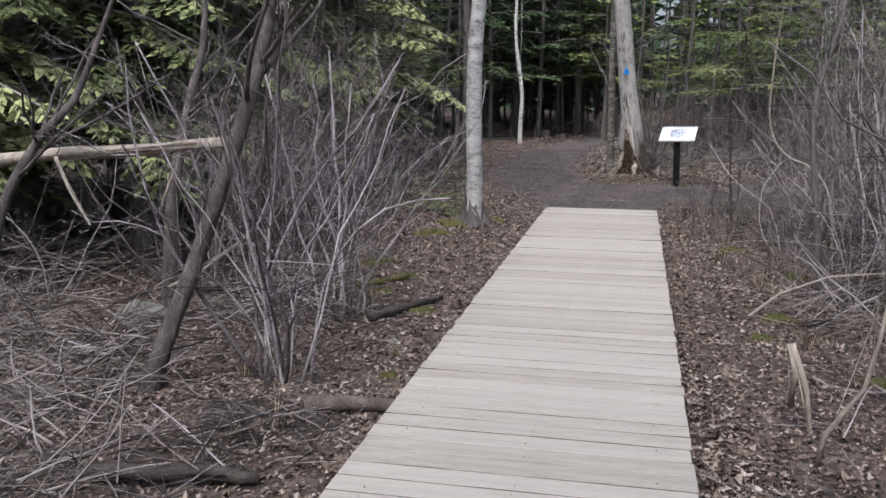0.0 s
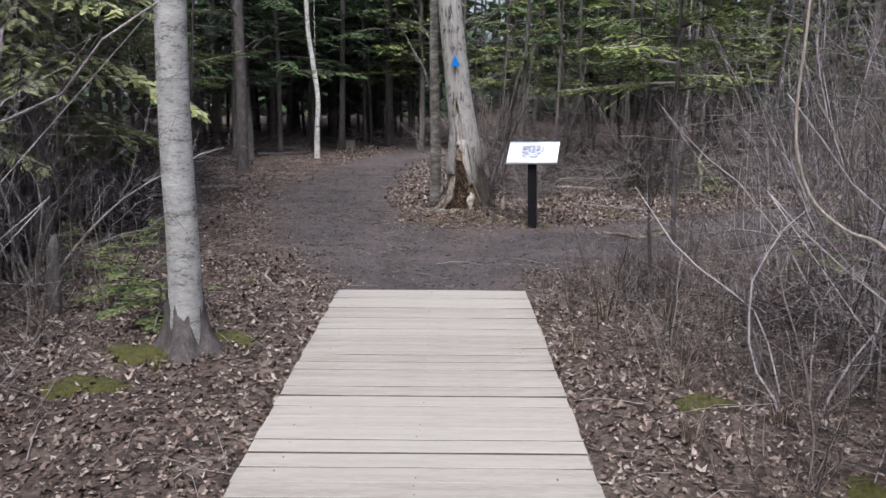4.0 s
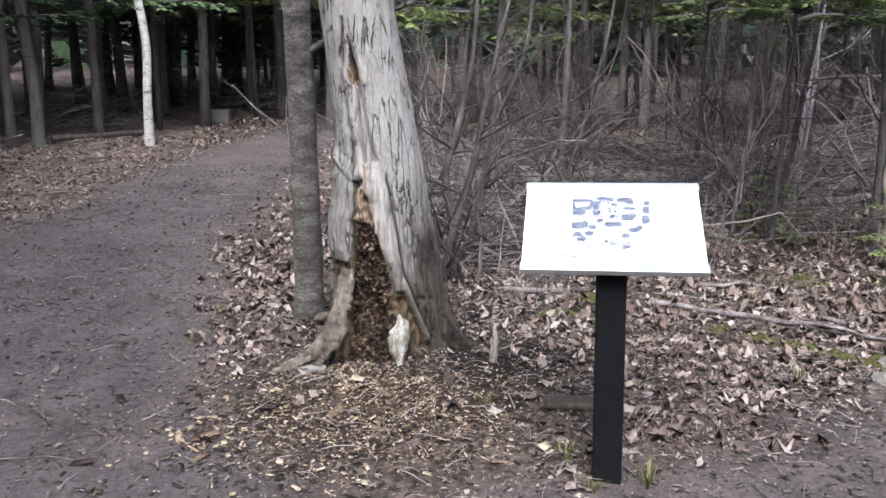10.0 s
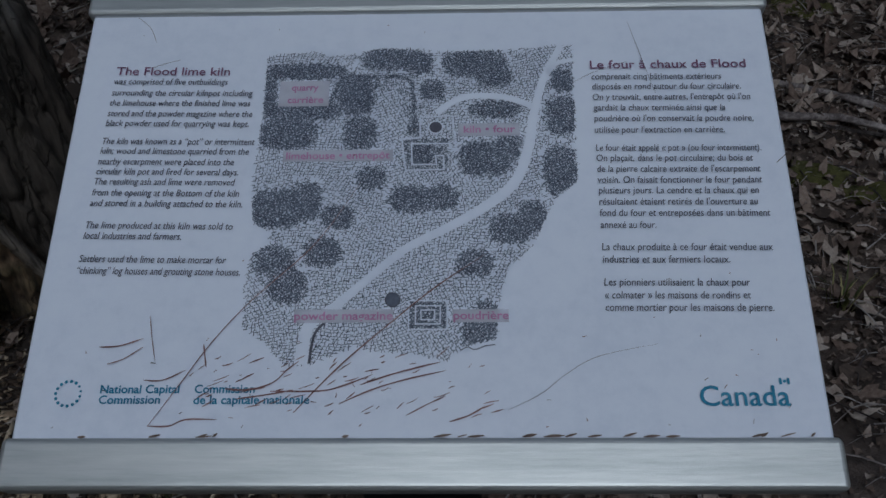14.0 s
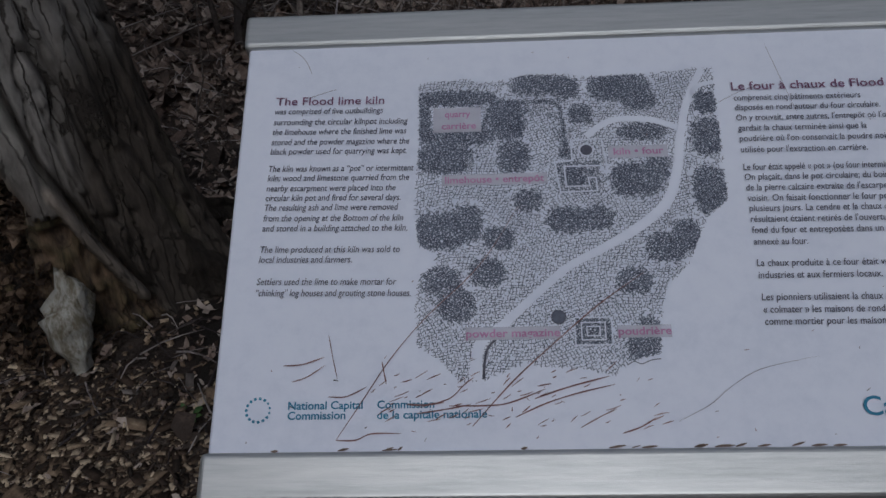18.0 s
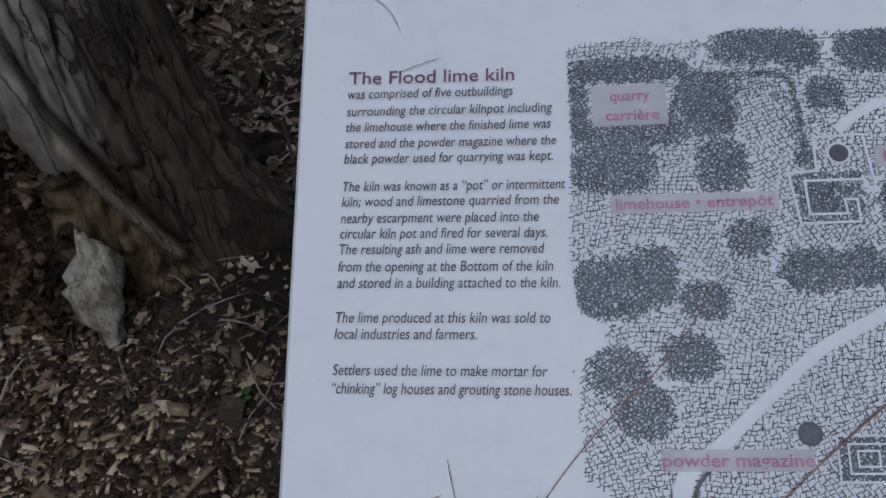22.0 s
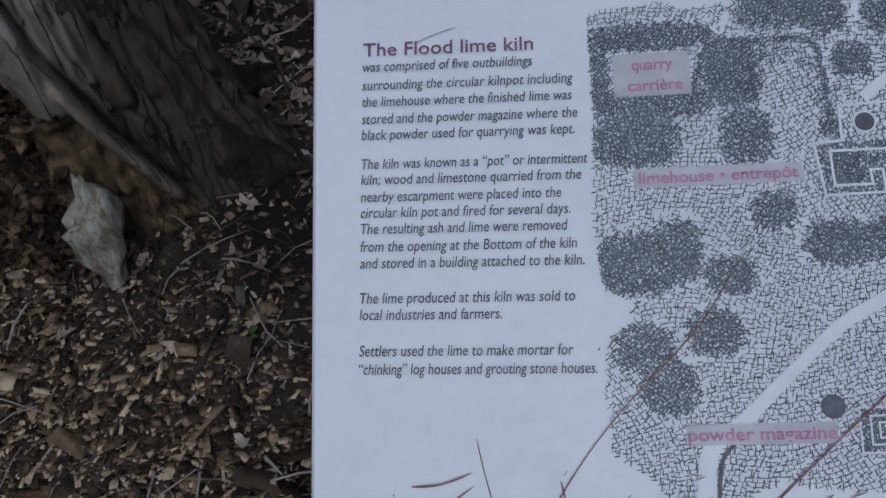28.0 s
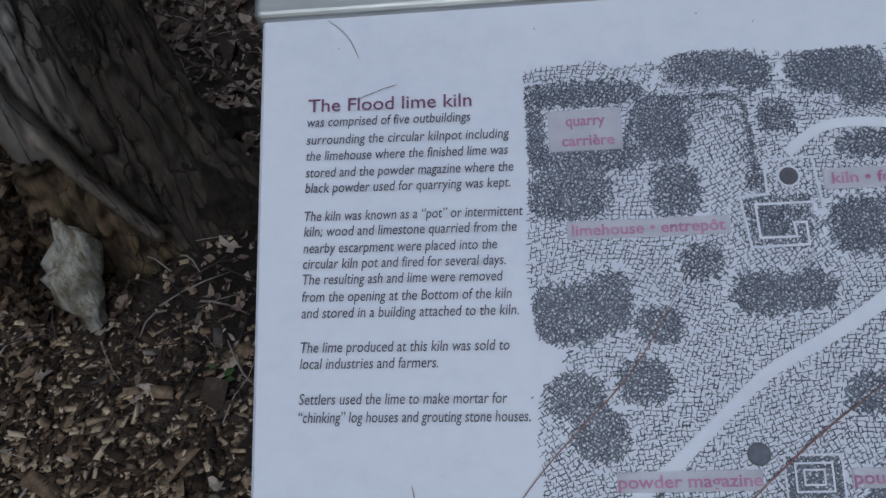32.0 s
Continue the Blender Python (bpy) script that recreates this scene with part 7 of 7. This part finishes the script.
def brush(seed, at, width, height, count, label, mats=(SHRUB_BROWN, TWIG, SHRUB)):
    r = np.random.default_rng(seed)
    ob = thing("brush_heap", at, label, "brush heap", "brush heaps")
    for mat, share in zip(mats, (0.55, 0.33, 0.12)):
        sh = Shape()
        for k in range(int(count * share)):
            a = r.uniform(0, np.pi)
            length = r.uniform(0.25, 1.3) * width * 0.8
            q = np.array([r.normal(0, width * 0.36), r.normal(0, width * 0.36), 0])
            z = abs(r.normal(0, height * 0.45)) * math.exp(-(q @ q) / width ** 2) + 0.015
            d = np.array([math.cos(a), math.sin(a), r.normal(0, 0.28)])
            start = q - d * length / 2 + (0, 0, z + max(0.0, length / 2 * d[2] - z * 0.5))
            pts = bent(start, d, length, 5, 0.09, 0, r)
            for w in pts:
                w[2] = max(w[2], g1(at[0] + w[0], at[1] + w[1]) - at[2] + 0.004)
            rad = r.uniform(0.0018, 0.0065) * (1.8 if r.random() < 0.1 else 1)
            sh.tube(pts, np.linspace(rad, rad * 0.5, 6), 4 if rad > 0.006 else 3)
        tagged(part("tangle", sh, mat, ob), kind="stuff")
    return ob


for n, (x, y, w, h, c) in enumerate([(-2.3, 4.9, 1.0, 0.5, 150), (-3.6, 5.0, 1.2, 0.6, 150), (-4.3, 7.2, 1.3, 0.6, 150), (-1.6, 7.6, 1.0, 0.35, 120), (4.0, 7.4, 1.0, 0.4, 110), (-1.75, 3.5, 1.0, 0.3, 150), (-2.9, 4.1, 1.1, 0.35, 150), (-1.1, 4.3, 0.8, 0.25, 120), (-3.4, 6.0, 1.2, 0.6, 200), (-2.1, 5.8, 1.0, 0.4, 160), (-1.2, 6.9, 0.9, 0.3, 110), (-3.9, 8.2, 1.3, 0.5, 180), (-2.2, 8.6, 1.1, 0.4, 130), (-2.4, 12.6, 1.3, 0.5, 130), (3.3, 5.0, 0.9, 0.3, 120), (3.2, 6.9, 0.8, 0.3, 100), (4.3, 8.4, 1.0, 0.4, 130), (4.6, 10.6, 1.0, 0.35, 120), (6.2, 21.0, 1.4, 0.35, 180), (8.1, 20.6, 1.4, 0.4, 180), (9.6, 22.4, 1.6, 0.5, 180), (7.2, 22.8, 1.4, 0.4, 160), (5.0, 19.4, 1.0, 0.2, 110), (-0.9, 21.8, 1.1, 0.35, 160), (-1.7, 19.3, 1.1, 0.35, 140), (-0.6, 24.6, 1.2, 0.35, 150), (-2.6, 24.0, 1.4, 0.45, 160), (1.2, 28.4, 1.2, 0.3, 130), (11.5, 20.0, 1.5, 0.4, 150), (5.0, 23.4, 1.3, 0.3, 130), (-0.9, 16.4, 0.9, 0.25, 110), (-3.9, 16.6, 1.4, 0.5, 120), (-1.2, 28.2, 1.6, 0.5, 150), (-3.2, 27.0, 1.6, 0.5, 150), (0.6, 30.4, 1.7, 0.5, 150), (3.6, 31.4, 1.7, 0.5, 150), (5.6, 30.2, 1.7, 0.5, 140), (-2.2, 30.4, 1.7, 0.5, 140), (-3.6, 24.0, 1.5, 0.5, 140), (7.9, 28.9, 1.7, 0.5, 140), (5.6, 20.4, 1.5, 0.12, 210), (7.0, 21.3, 1.7, 0.12, 230), (8.6, 21.4, 1.7, 0.14, 230), (9.9, 20.7, 1.6, 0.14, 200), (6.6, 19.9, 1.4, 0.08, 170), (8.2, 22.6, 1.8, 0.16, 200), (5.3, 22.0, 1.5, 0.12, 170), (4.9, 18.8, 0.9, 0.1, 110)]):
    brush(400 + n, (x, y, g1(x, y)), w, h, c, "tangle of grey and brown dead branches on the ground")

# ---- leaf litter, chips, twigs, moss and grass ----


def scattered(r, n, box, weight):
    x, y = r.uniform(box[0], box[1], n), r.uniform(box[2], box[3], n)
    keep = r.random(n) < weight(x, y)
    return x[keep], y[keep]


def off_board(x, y):
    across = (x - BOARD_END[0]) * 0.980 - (y - BOARD_END[1]) * 0.1977
    along = (x - BOARD_END[0]) * 0.1977 + (y - BOARD_END[1]) * 0.980
    return (np.abs(across) > 0.80) | (along > 0.03)


def litter_weight(x, y):
    return np.where(off_board(x, y), np.clip(1 - 1.02 * trail_mask(x, y), 0, 1) ** 1.6 * np.where(np.hypot(x - 3.35, y - 16.45) < 0.8, 0.1, 1) * (1 - 0.75 * mould_shade_mask(x, y)), 0)


def leaves(name, seed, n, box, size, label, curl=0.4, plain=False):
    """Dead leaves lying loose: two folded halves each, with pointed tips, turned and curled at random."""
    r = np.random.default_rng(seed)
    x, y = scattered(r, n, box, litter_weight)
    n = len(x)
    s = size * r.uniform(0.55, 1.25, n)
    yaw = r.uniform(0, 2 * np.pi, n)
    tilt_x, tilt_y = r.normal(0, 0.45, n), r.normal(0, 0.45, n)
    fold, bend = r.uniform(0.0, curl * 1.6, n), r.normal(0.12, curl, n)
    w = r.uniform(0.32, 0.5, n)
    u = np.repeat(np.array([-0.5, -0.2, 0.15, 0.5]), 3)
    v = np.array([0.12, 0, -0.12, 1, 0, -1, 0.85, 0, -0.85, 0.06, 0, -0.06])
    lx = s[:, None] * u * (1 + r.normal(0, 0.07, (n, 12)))
    ly = s[:, None] * w[:, None] * v * (1 + r.normal(0, 0.16, (n, 12)))
    roll = r.normal(0, 1.1, n)
    lz = s[:, None] * (np.where(r.random(n) < 0.7, 1, -1)[:, None] * fold[:, None] * np.abs(v) * 0.6 + bend[:, None] * ((u + 0.1) ** 2) * 2.4 + 0.12 * roll[:, None] * u * v + r.normal(0, 0.05, (n, 12)))
    lz = lz + lx * tilt_x[:, None] + ly * tilt_y[:, None]
    c, sn = np.cos(yaw)[:, None], np.sin(yaw)[:, None]
    wx, wy = x[:, None] + lx * c - ly * sn, y[:, None] + lx * sn + ly * c
    lift = r.uniform(0.001, 0.016, n)
    wz = ground_z(x, y)[:, None] + lz - np.minimum(lz.min(1), 0)[:, None] * 0.75 + lift[:, None]
    sh = Shape()
    k = np.arange(n)[:, None] * 12
    sh.add(np.stack([wx, wy, wz], -1).reshape(-1, 3), np.concatenate([k + [1, 3, 6, 10], k + [1, 10, 8, 5]] if plain else [k + [a, a + 3, a + 4, a + 1] for a in (0, 1, 3, 4, 6, 7)]))
    return solid(name, sh, LEAF, label, "leaf litter", kind="stuff")


def crumpled_leaves(name, seed, n, box, size, label, weight=None, thin=1.0, detail=11):
    """Broad dead leaves with lobed ragged rims, rolled and crumpled: a fan of small folds each."""
    r = np.random.default_rng(seed)
    x, y = scattered(r, n, box, weight or litter_weight)
    n, m = len(x), detail
    s = size * np.clip(r.lognormal(-0.1, 0.38, n), 0.35, 1.7)
    th = np.arange(m) * 2 * np.pi / m + r.uniform(0, 6.28, n)[:, None]
    lobes = 0.7 + 0.3 * np.cos(r.integers(2, 5, n)[:, None] * th + r.uniform(0, 6.28, n)[:, None]) + r.normal(0, 0.12, (n, m))
    lobes = np.clip(lobes, 0.25, 1.2)
    wide = r.uniform(0.45, 0.95, n)[:, None] * thin
    lx, ly = s[:, None] * 0.55 * lobes * np.cos(th), s[:, None] * 0.55 * lobes * np.sin(th) * wide
    roll, way = r.normal(0, 0.9, n)[:, None], r.uniform(0, np.pi, n)[:, None]
    across = (lx * np.cos(way) + ly * np.sin(way)) / s[:, None]
    lz = s[:, None] * (np.abs(roll) * across ** 2 * 1.6 + r.normal(0, 0.09, (n, m)))
    lz = lz + lx * r.normal(0, 0.2, n)[:, None] + ly * r.normal(0, 0.2, n)[:, None]
    lz -= lz.min(1)[:, None] * 0.85
    mid = np.maximum(lz.mean(1) - s * r.uniform(0.02, 0.2, n), 0)
    yaw = r.uniform(0, 2 * np.pi, n)[:, None]
    wx = x[:, None] + lx * np.cos(yaw) - ly * np.sin(yaw)
    wy = y[:, None] + lx * np.sin(yaw) + ly * np.cos(yaw)
    base = ground_z(x, y) + r.uniform(0.0005, 0.009, n)
    rim = np.stack([wx, wy, base[:, None] + lz], -1)
    centre = np.stack([x, y, base + mid], -1)[:, None]
    sh = Shape()
    k = (np.arange(n) * (m + 1))[:, None, None]
    fan = np.array([(0, j + 1, (j + 1) % m + 1) for j in range(m)])
    sh.add(np.concatenate([centre, rim], 1).reshape(-1, 3), (k + fan).reshape(-1, 3))
    return solid(name, sh, LEAF, label, "leaf litter", kind="stuff", smooth=False)


def sign_litter(x, y):
    """Leaves lie thick off the trail, thin out on its edge and round the chips, the bare mould and the painted shade.
    """
    edge = np.clip((y - 15.3 - 0.12 * np.sin(x * 3)) / 0.6, 0.2, 1)
    return litter_weight(x, y) * edge


crumpled_leaves("leaf_litter", 1, 17500, (2.6, 8.6, 15.4, 19.6), 0.049, "curled brown and grey dead leaves round the sign", sign_litter)
crumpled_leaves("leaf_crumbs", 11, 26000, (2.6, 6.6, 15.4, 18.2), 0.019, "broken bits of dead leaves round the sign", detail=6, weight=lambda x, y: np.clip(litter_weight(x, y) + 0.35 * mould_shade_mask(x, y) + 0.25, 0, 1) * np.clip(1.3 - 1.2 * trail_mask(x, y), 0, 1))
crumpled_leaves("leaf_litter", 2, 76000, (-4.6, 1.8, 2.8, 14.5), 0.039, "brown and grey dead leaves beside the boardwalk", detail=6)
crumpled_leaves("leaf_litter", 3, 60000, (1.2, 6.3, 2.8, 13.6), 0.037, "brown and grey dead leaves beside the boardwalk", detail=6)
crumpled_leaves("leaf_litter", 4, 36000, (-3.0, 3.0, 13.5, 27.0), 0.041, "brown dead leaves along the trail", detail=6)
leaves("leaf_litter", 5, 30000, (2.5, 12.5, 16.5, 29.0), 0.048, "brown dead leaves across the woodland floor", plain=True)


def chips(name, seed, spots, size, mat, label):
    """Flat splinters of wood with thickness."""
    r = np.random.default_rng(seed)
    x, y = spots
    n = len(x)
    grade = np.clip(r.lognormal(-0.15, 0.5, n), 0.3, 2.6)
    length, width, thick = size * grade, size * r.uniform(0.26, 0.75, n) * np.sqrt(grade), size * r.uniform(0.06, 0.16, n)
    yaw, tx, ty = r.uniform(0, 2 * np.pi, n), r.normal(0, 0.22, n), r.normal(0, 0.22, n)
    cx = np.array([-0.5, 0.5, 0.42, -0.46] * 2)
    cy = np.array([-0.5, -0.4, 0.5, 0.42] * 2)
    cz = np.array([0.0] * 4 + [1.0] * 4)
    lx, ly = length[:, None] * cx * (1 + r.normal(0, 0.15, (n, 8))), width[:, None] * cy
    lz = thick[:, None] * cz + lx * tx[:, None] + ly * ty[:, None]
    c, s = np.cos(yaw)[:, None], np.sin(yaw)[:, None]
    z = ground_z(x, y)[:, None] + lz - np.minimum(lz.min(1), 0)[:, None] * 0.8 + r.uniform(-0.001, 0.008, n)[:, None]
    sh = Shape()
    k = np.arange(n)[:, None] * 8
    sh.add(np.stack([x[:, None] + lx * c - ly * s, y[:, None] + lx * s + ly * c, z], -1).reshape(-1, 3),
           np.concatenate([k + f for f in ([4, 5, 6, 7], [0, 1, 5, 4], [1, 2, 6, 5], [2, 3, 7, 6], [3, 0, 4, 7])]))
    return solid(name, sh, mat, label, "wood chips", kind="stuff", smooth=False)


DEBRIS = material("trail_crumbs", [(0.2, (0.02, 0.016, 0.015)), (0.9, (0.21, 0.185, 0.17)), (0.5, (0.07, 0.06, 0.056)), (0.7, (0.11, 0.095, 0.088))], 30, island=0.8, bump=0.2)
rc = np.random.default_rng(77)
cx, cy = 3.4 + rc.normal(0, 0.36, 16000), 16.46 + rc.normal(0, 0.27, 16000)
keep = (np.hypot(cx - BIG_AT[0], cy - BIG_AT[1]) > 0.22) & (rc.random(len(cx)) > 0.8 * mould_shade_mask(cx, cy))
chips("wood_chips", 5, (cx[keep], cy[keep]), 0.014, CHIP, "pale gnawed wood chips heaped at the tree's foot")
cx, cy = 3.4 + rc.normal(0, 0.42, 420), 16.42 + rc.normal(0, 0.27, 420)
keep = np.hypot(cx - BIG_AT[0], cy - BIG_AT[1]) > 0.3
chips("large_wood_chips", 8, (cx[keep], cy[keep]), 0.036, CHIP, "larger torn splinters of wood among the chips")
cx, cy = scattered(rc, 42000, (0.3, 7.5, 12.4, 24.0), lambda x, y: trail_mask(x, y) * 0.75 + 0.1)
chips("trail_debris", 6, (cx, cy), 0.02, DEBRIS, "small bits of wood and bark on the earth trail")


def twigs(name, seed, n, box, weight, length, label, pile=0.0):
    r = np.random.default_rng(seed)
    x, y = scattered(r, n, box, weight)
    sh = Shape()
    for px, py in zip(x, y):
        ln = length * r.uniform(0.3, 1.6)
        a = r.uniform(0, 2 * np.pi)
        pts = bent((px, py, 0), (math.cos(a), math.sin(a), 0), ln, 3, 0.16, 0, r)
        pts[:, 2] = ground_z(pts[:, 0], pts[:, 1]) + r.uniform(0.004, 0.02) + pile * r.uniform(0, 1) ** 2 + np.array([0, 1, 1, 0]) * r.uniform(0, 0.02)
        rad = r.uniform(0.0016, 0.0045) * (0.6 + ln)
        sh.tube(pts, np.linspace(rad, rad * 0.5, 4), 3)
    return solid(name, sh, TWIG, label, "twigs", kind="stuff")


twigs("fallen_twigs", 1, 2600, (-5, 8.5, 2.2, 14.5), lambda x, y: np.where(off_board(x, y), 1 - 0.9 * trail_mask(x, y), 0), 0.3, "fallen grey twigs beside the boardwalk")
twigs("fallen_twigs", 2, 2300, (-3, 12, 14.5, 28), lambda x, y: (1 - 0.85 * trail_mask(x, y)) * (np.hypot(x - 4.2, y - 16.2) > 1.2), 0.32, "fallen grey twigs on the woodland floor")
twigs("fallen_twigs", 3, 650, (0.4, 7, 12.4, 20), lambda x, y: trail_mask(x, y), 0.11, "small twigs on the earth trail")


twigs("fallen_twigs", 4, 2600, (2.8, 6.8, 15.5, 18.4), lambda x, y: np.clip(1.1 - trail_mask(x, y), 0, 1), 0.11, "small twigs and leaf stalks round the sign")
twigs("brushwood", 5, 520, (4.7, 11.5, 18.7, 23.5), lambda x, y: (1 - trail_mask(x, y)) * (y > 18.7 + 0.12 * (x - 4.7)), 0.85, "long grey dead branches strewn over the woodland floor", pile=0.22)


def moss_patch(x, y, w, seed):
    r = np.random.default_rng(seed)
    n, m = 14, 6
    sh = Shape()
    verts, faces = [], []
    ph = r.uniform(0, 6, 4)
    for j in range(m + 1):
        for k in range(n):
            a = 2 * np.pi * k / n
            rad = w * j / m * (1 + 0.25 * math.sin(2 * a + ph[0]) + 0.15 * math.sin(3 * a + ph[1]) + 0.1 * math.sin(5 * a + ph[2]))
            px, py = rad * math.cos(a), rad * math.sin(a) * 0.7
            verts.append((px, py, g1(x + px, y + py) - g1(x, y) + 0.03 * (1 - (j / m) ** 2) - 0.008 * (j == m) + 0.006 * r.normal()))
    for j in range(m):
        for k in range(n):
            faces.append((j * n + k, j * n + (k + 1) % n, (j + 1) * n + (k + 1) % n, (j + 1) * n + k))
    sh.add(verts, faces)
    return solid("moss_patch", sh, MOSS, "low olive green moss cushion among dead leaves", "moss", "moss patches", at=(x, y, g1(x, y)))


for n, (x, y, w) in enumerate([(0.05, 10.75, 0.25), (0.6, 11.0, 0.2), (-0.2, 10.3, 0.22), (-0.75, 9.3, 0.2), (5.45, 17.12, 0.12), (5.6, 17.0, 0.13), (5.75, 16.82, 0.14), (5.86, 16.66, 0.12), (6.0, 16.55, 0.13), (6.16, 16.47, 0.1), (7.7, 19.6, 0.2), (4.65, 17.5, 0.16), (5.0, 17.75, 0.15), (6.6, 17.9, 0.2), (2.6, 6.6, 0.14), (2.9, 7.1, 0.16), (3.0, 5.4, 0.15), (-0.35, 5.5, 0.1), (-0.55, 7.8, 0.15), (-0.2, 7.25, 0.13), (3.3, 9.6, 0.2), (3.6, 8.6, 0.15), (7.1, 18.9, 0.25), (-0.4, 8.6, 0.18), (7.9, 18.2, 0.2)]):
    moss_patch(x, y, w, n)


def tuft(x, y, seed, blades, height, label="small tuft of green and straw grass", mat=GRASS):
    r = np.random.default_rng(seed)
    sh = Shape()
    for k in range(blades):
        a = r.uniform(0, 2 * np.pi)
        out = np.array([math.cos(a), math.sin(a), 0])
        h = height * r.uniform(0.5, 1.2)
        base = out * r.uniform(0, height * 0.35)
        side = np.array([-out[1], out[0], 0]) * 0.0022
        tip = base + out * h * r.uniform(0.2, 0.9) + (0, 0, h * 0.8)
        mid = base + out * h * 0.15 + (0, 0, h * 0.5)
        sh.add([base - side, base + side, mid + side * 0.8, mid - side * 0.8, tip], [(0, 1, 2, 3)])
        sh.f.append(np.array([[3, 2, 4]]) + sh.n - 5)
    return solid("grass_tuft", sh, mat, label, "grass", "grass tufts", at=(x, y, g1(x, y)), smooth=False)


rg = np.random.default_rng(8)
for n, (x, y) in enumerate([(3.82, 16.32), (4.22, 15.62), (4.0, 15.62), (3.97, 15.8), (4.5, 16.6), (4.75, 17.2), (5.9, 17.5), (2.6, 17.5), (2.75, 18.0), (0.2, 10.5), (0.55, 11.3), (3.0, 6.9), (2.7, 7.3), (3.3, 10.2), (5.35, 16.3), (4.4, 12.3), (3.7, 10.9), (-0.3, 5.9), (3.4, 12.3), (6.9, 17.6), (0.7, 13.1), (5.4, 16.8), (6.3, 17.9)]):
    tuft(x, y, n, 26, rg.uniform(0.05, 0.12))
for n, (x, y) in enumerate([(3.0, 9.2), (3.3, 9.9), (3.6, 9.3), (3.1, 8.2), (2.9, 10.7), (3.9, 11.4), (3.4, 11.4), (-0.9, 4.5), (-1.3, 5.4), (4.6, 12.0), (2.8, 6.2), (3.1, 7.8)]):
    tuft(x, y, 100 + n, 34, rg.uniform(0.18, 0.35), "dry straw-coloured grass clump", CHIP)
for n, (x, y) in enumerate([(3.72, 16.55), (5.6, 17.6)]):
    r = np.random.default_rng(n)
    sh = Shape()
    for k in range(7):
        a = r.uniform(0, 6.28)
        p = np.array([[0.012 * math.cos(a), 0.012 * math.sin(a), 0.012]])
        diamonds(sh, p, np.array([[math.cos(a), math.sin(a), 0.3]]), np.array([[0, 0, 1.0]]), np.array([0.022]), np.array([0.007]))
    solid("green_sprout", sh, GREEN_LEAF, "tiny green sprout in the dead leaves", "sprout", "sprouts", at=(x, y, g1(x, y)), smooth=False)

# thin scatter over the trail: dark bark bits and single leaf scraps
crumpled_leaves("leaf_scraps", 21, 9000, (-0.5, 8.0, 12.3, 22.0), 0.017, "scraps of dead leaves trodden into the earth trail", weight=lambda x, y: np.where(off_board(x, y), 0.25 + 0.5 * (np.abs(trail_mask(x, y) - 0.5) < 0.45), 0), detail=6)
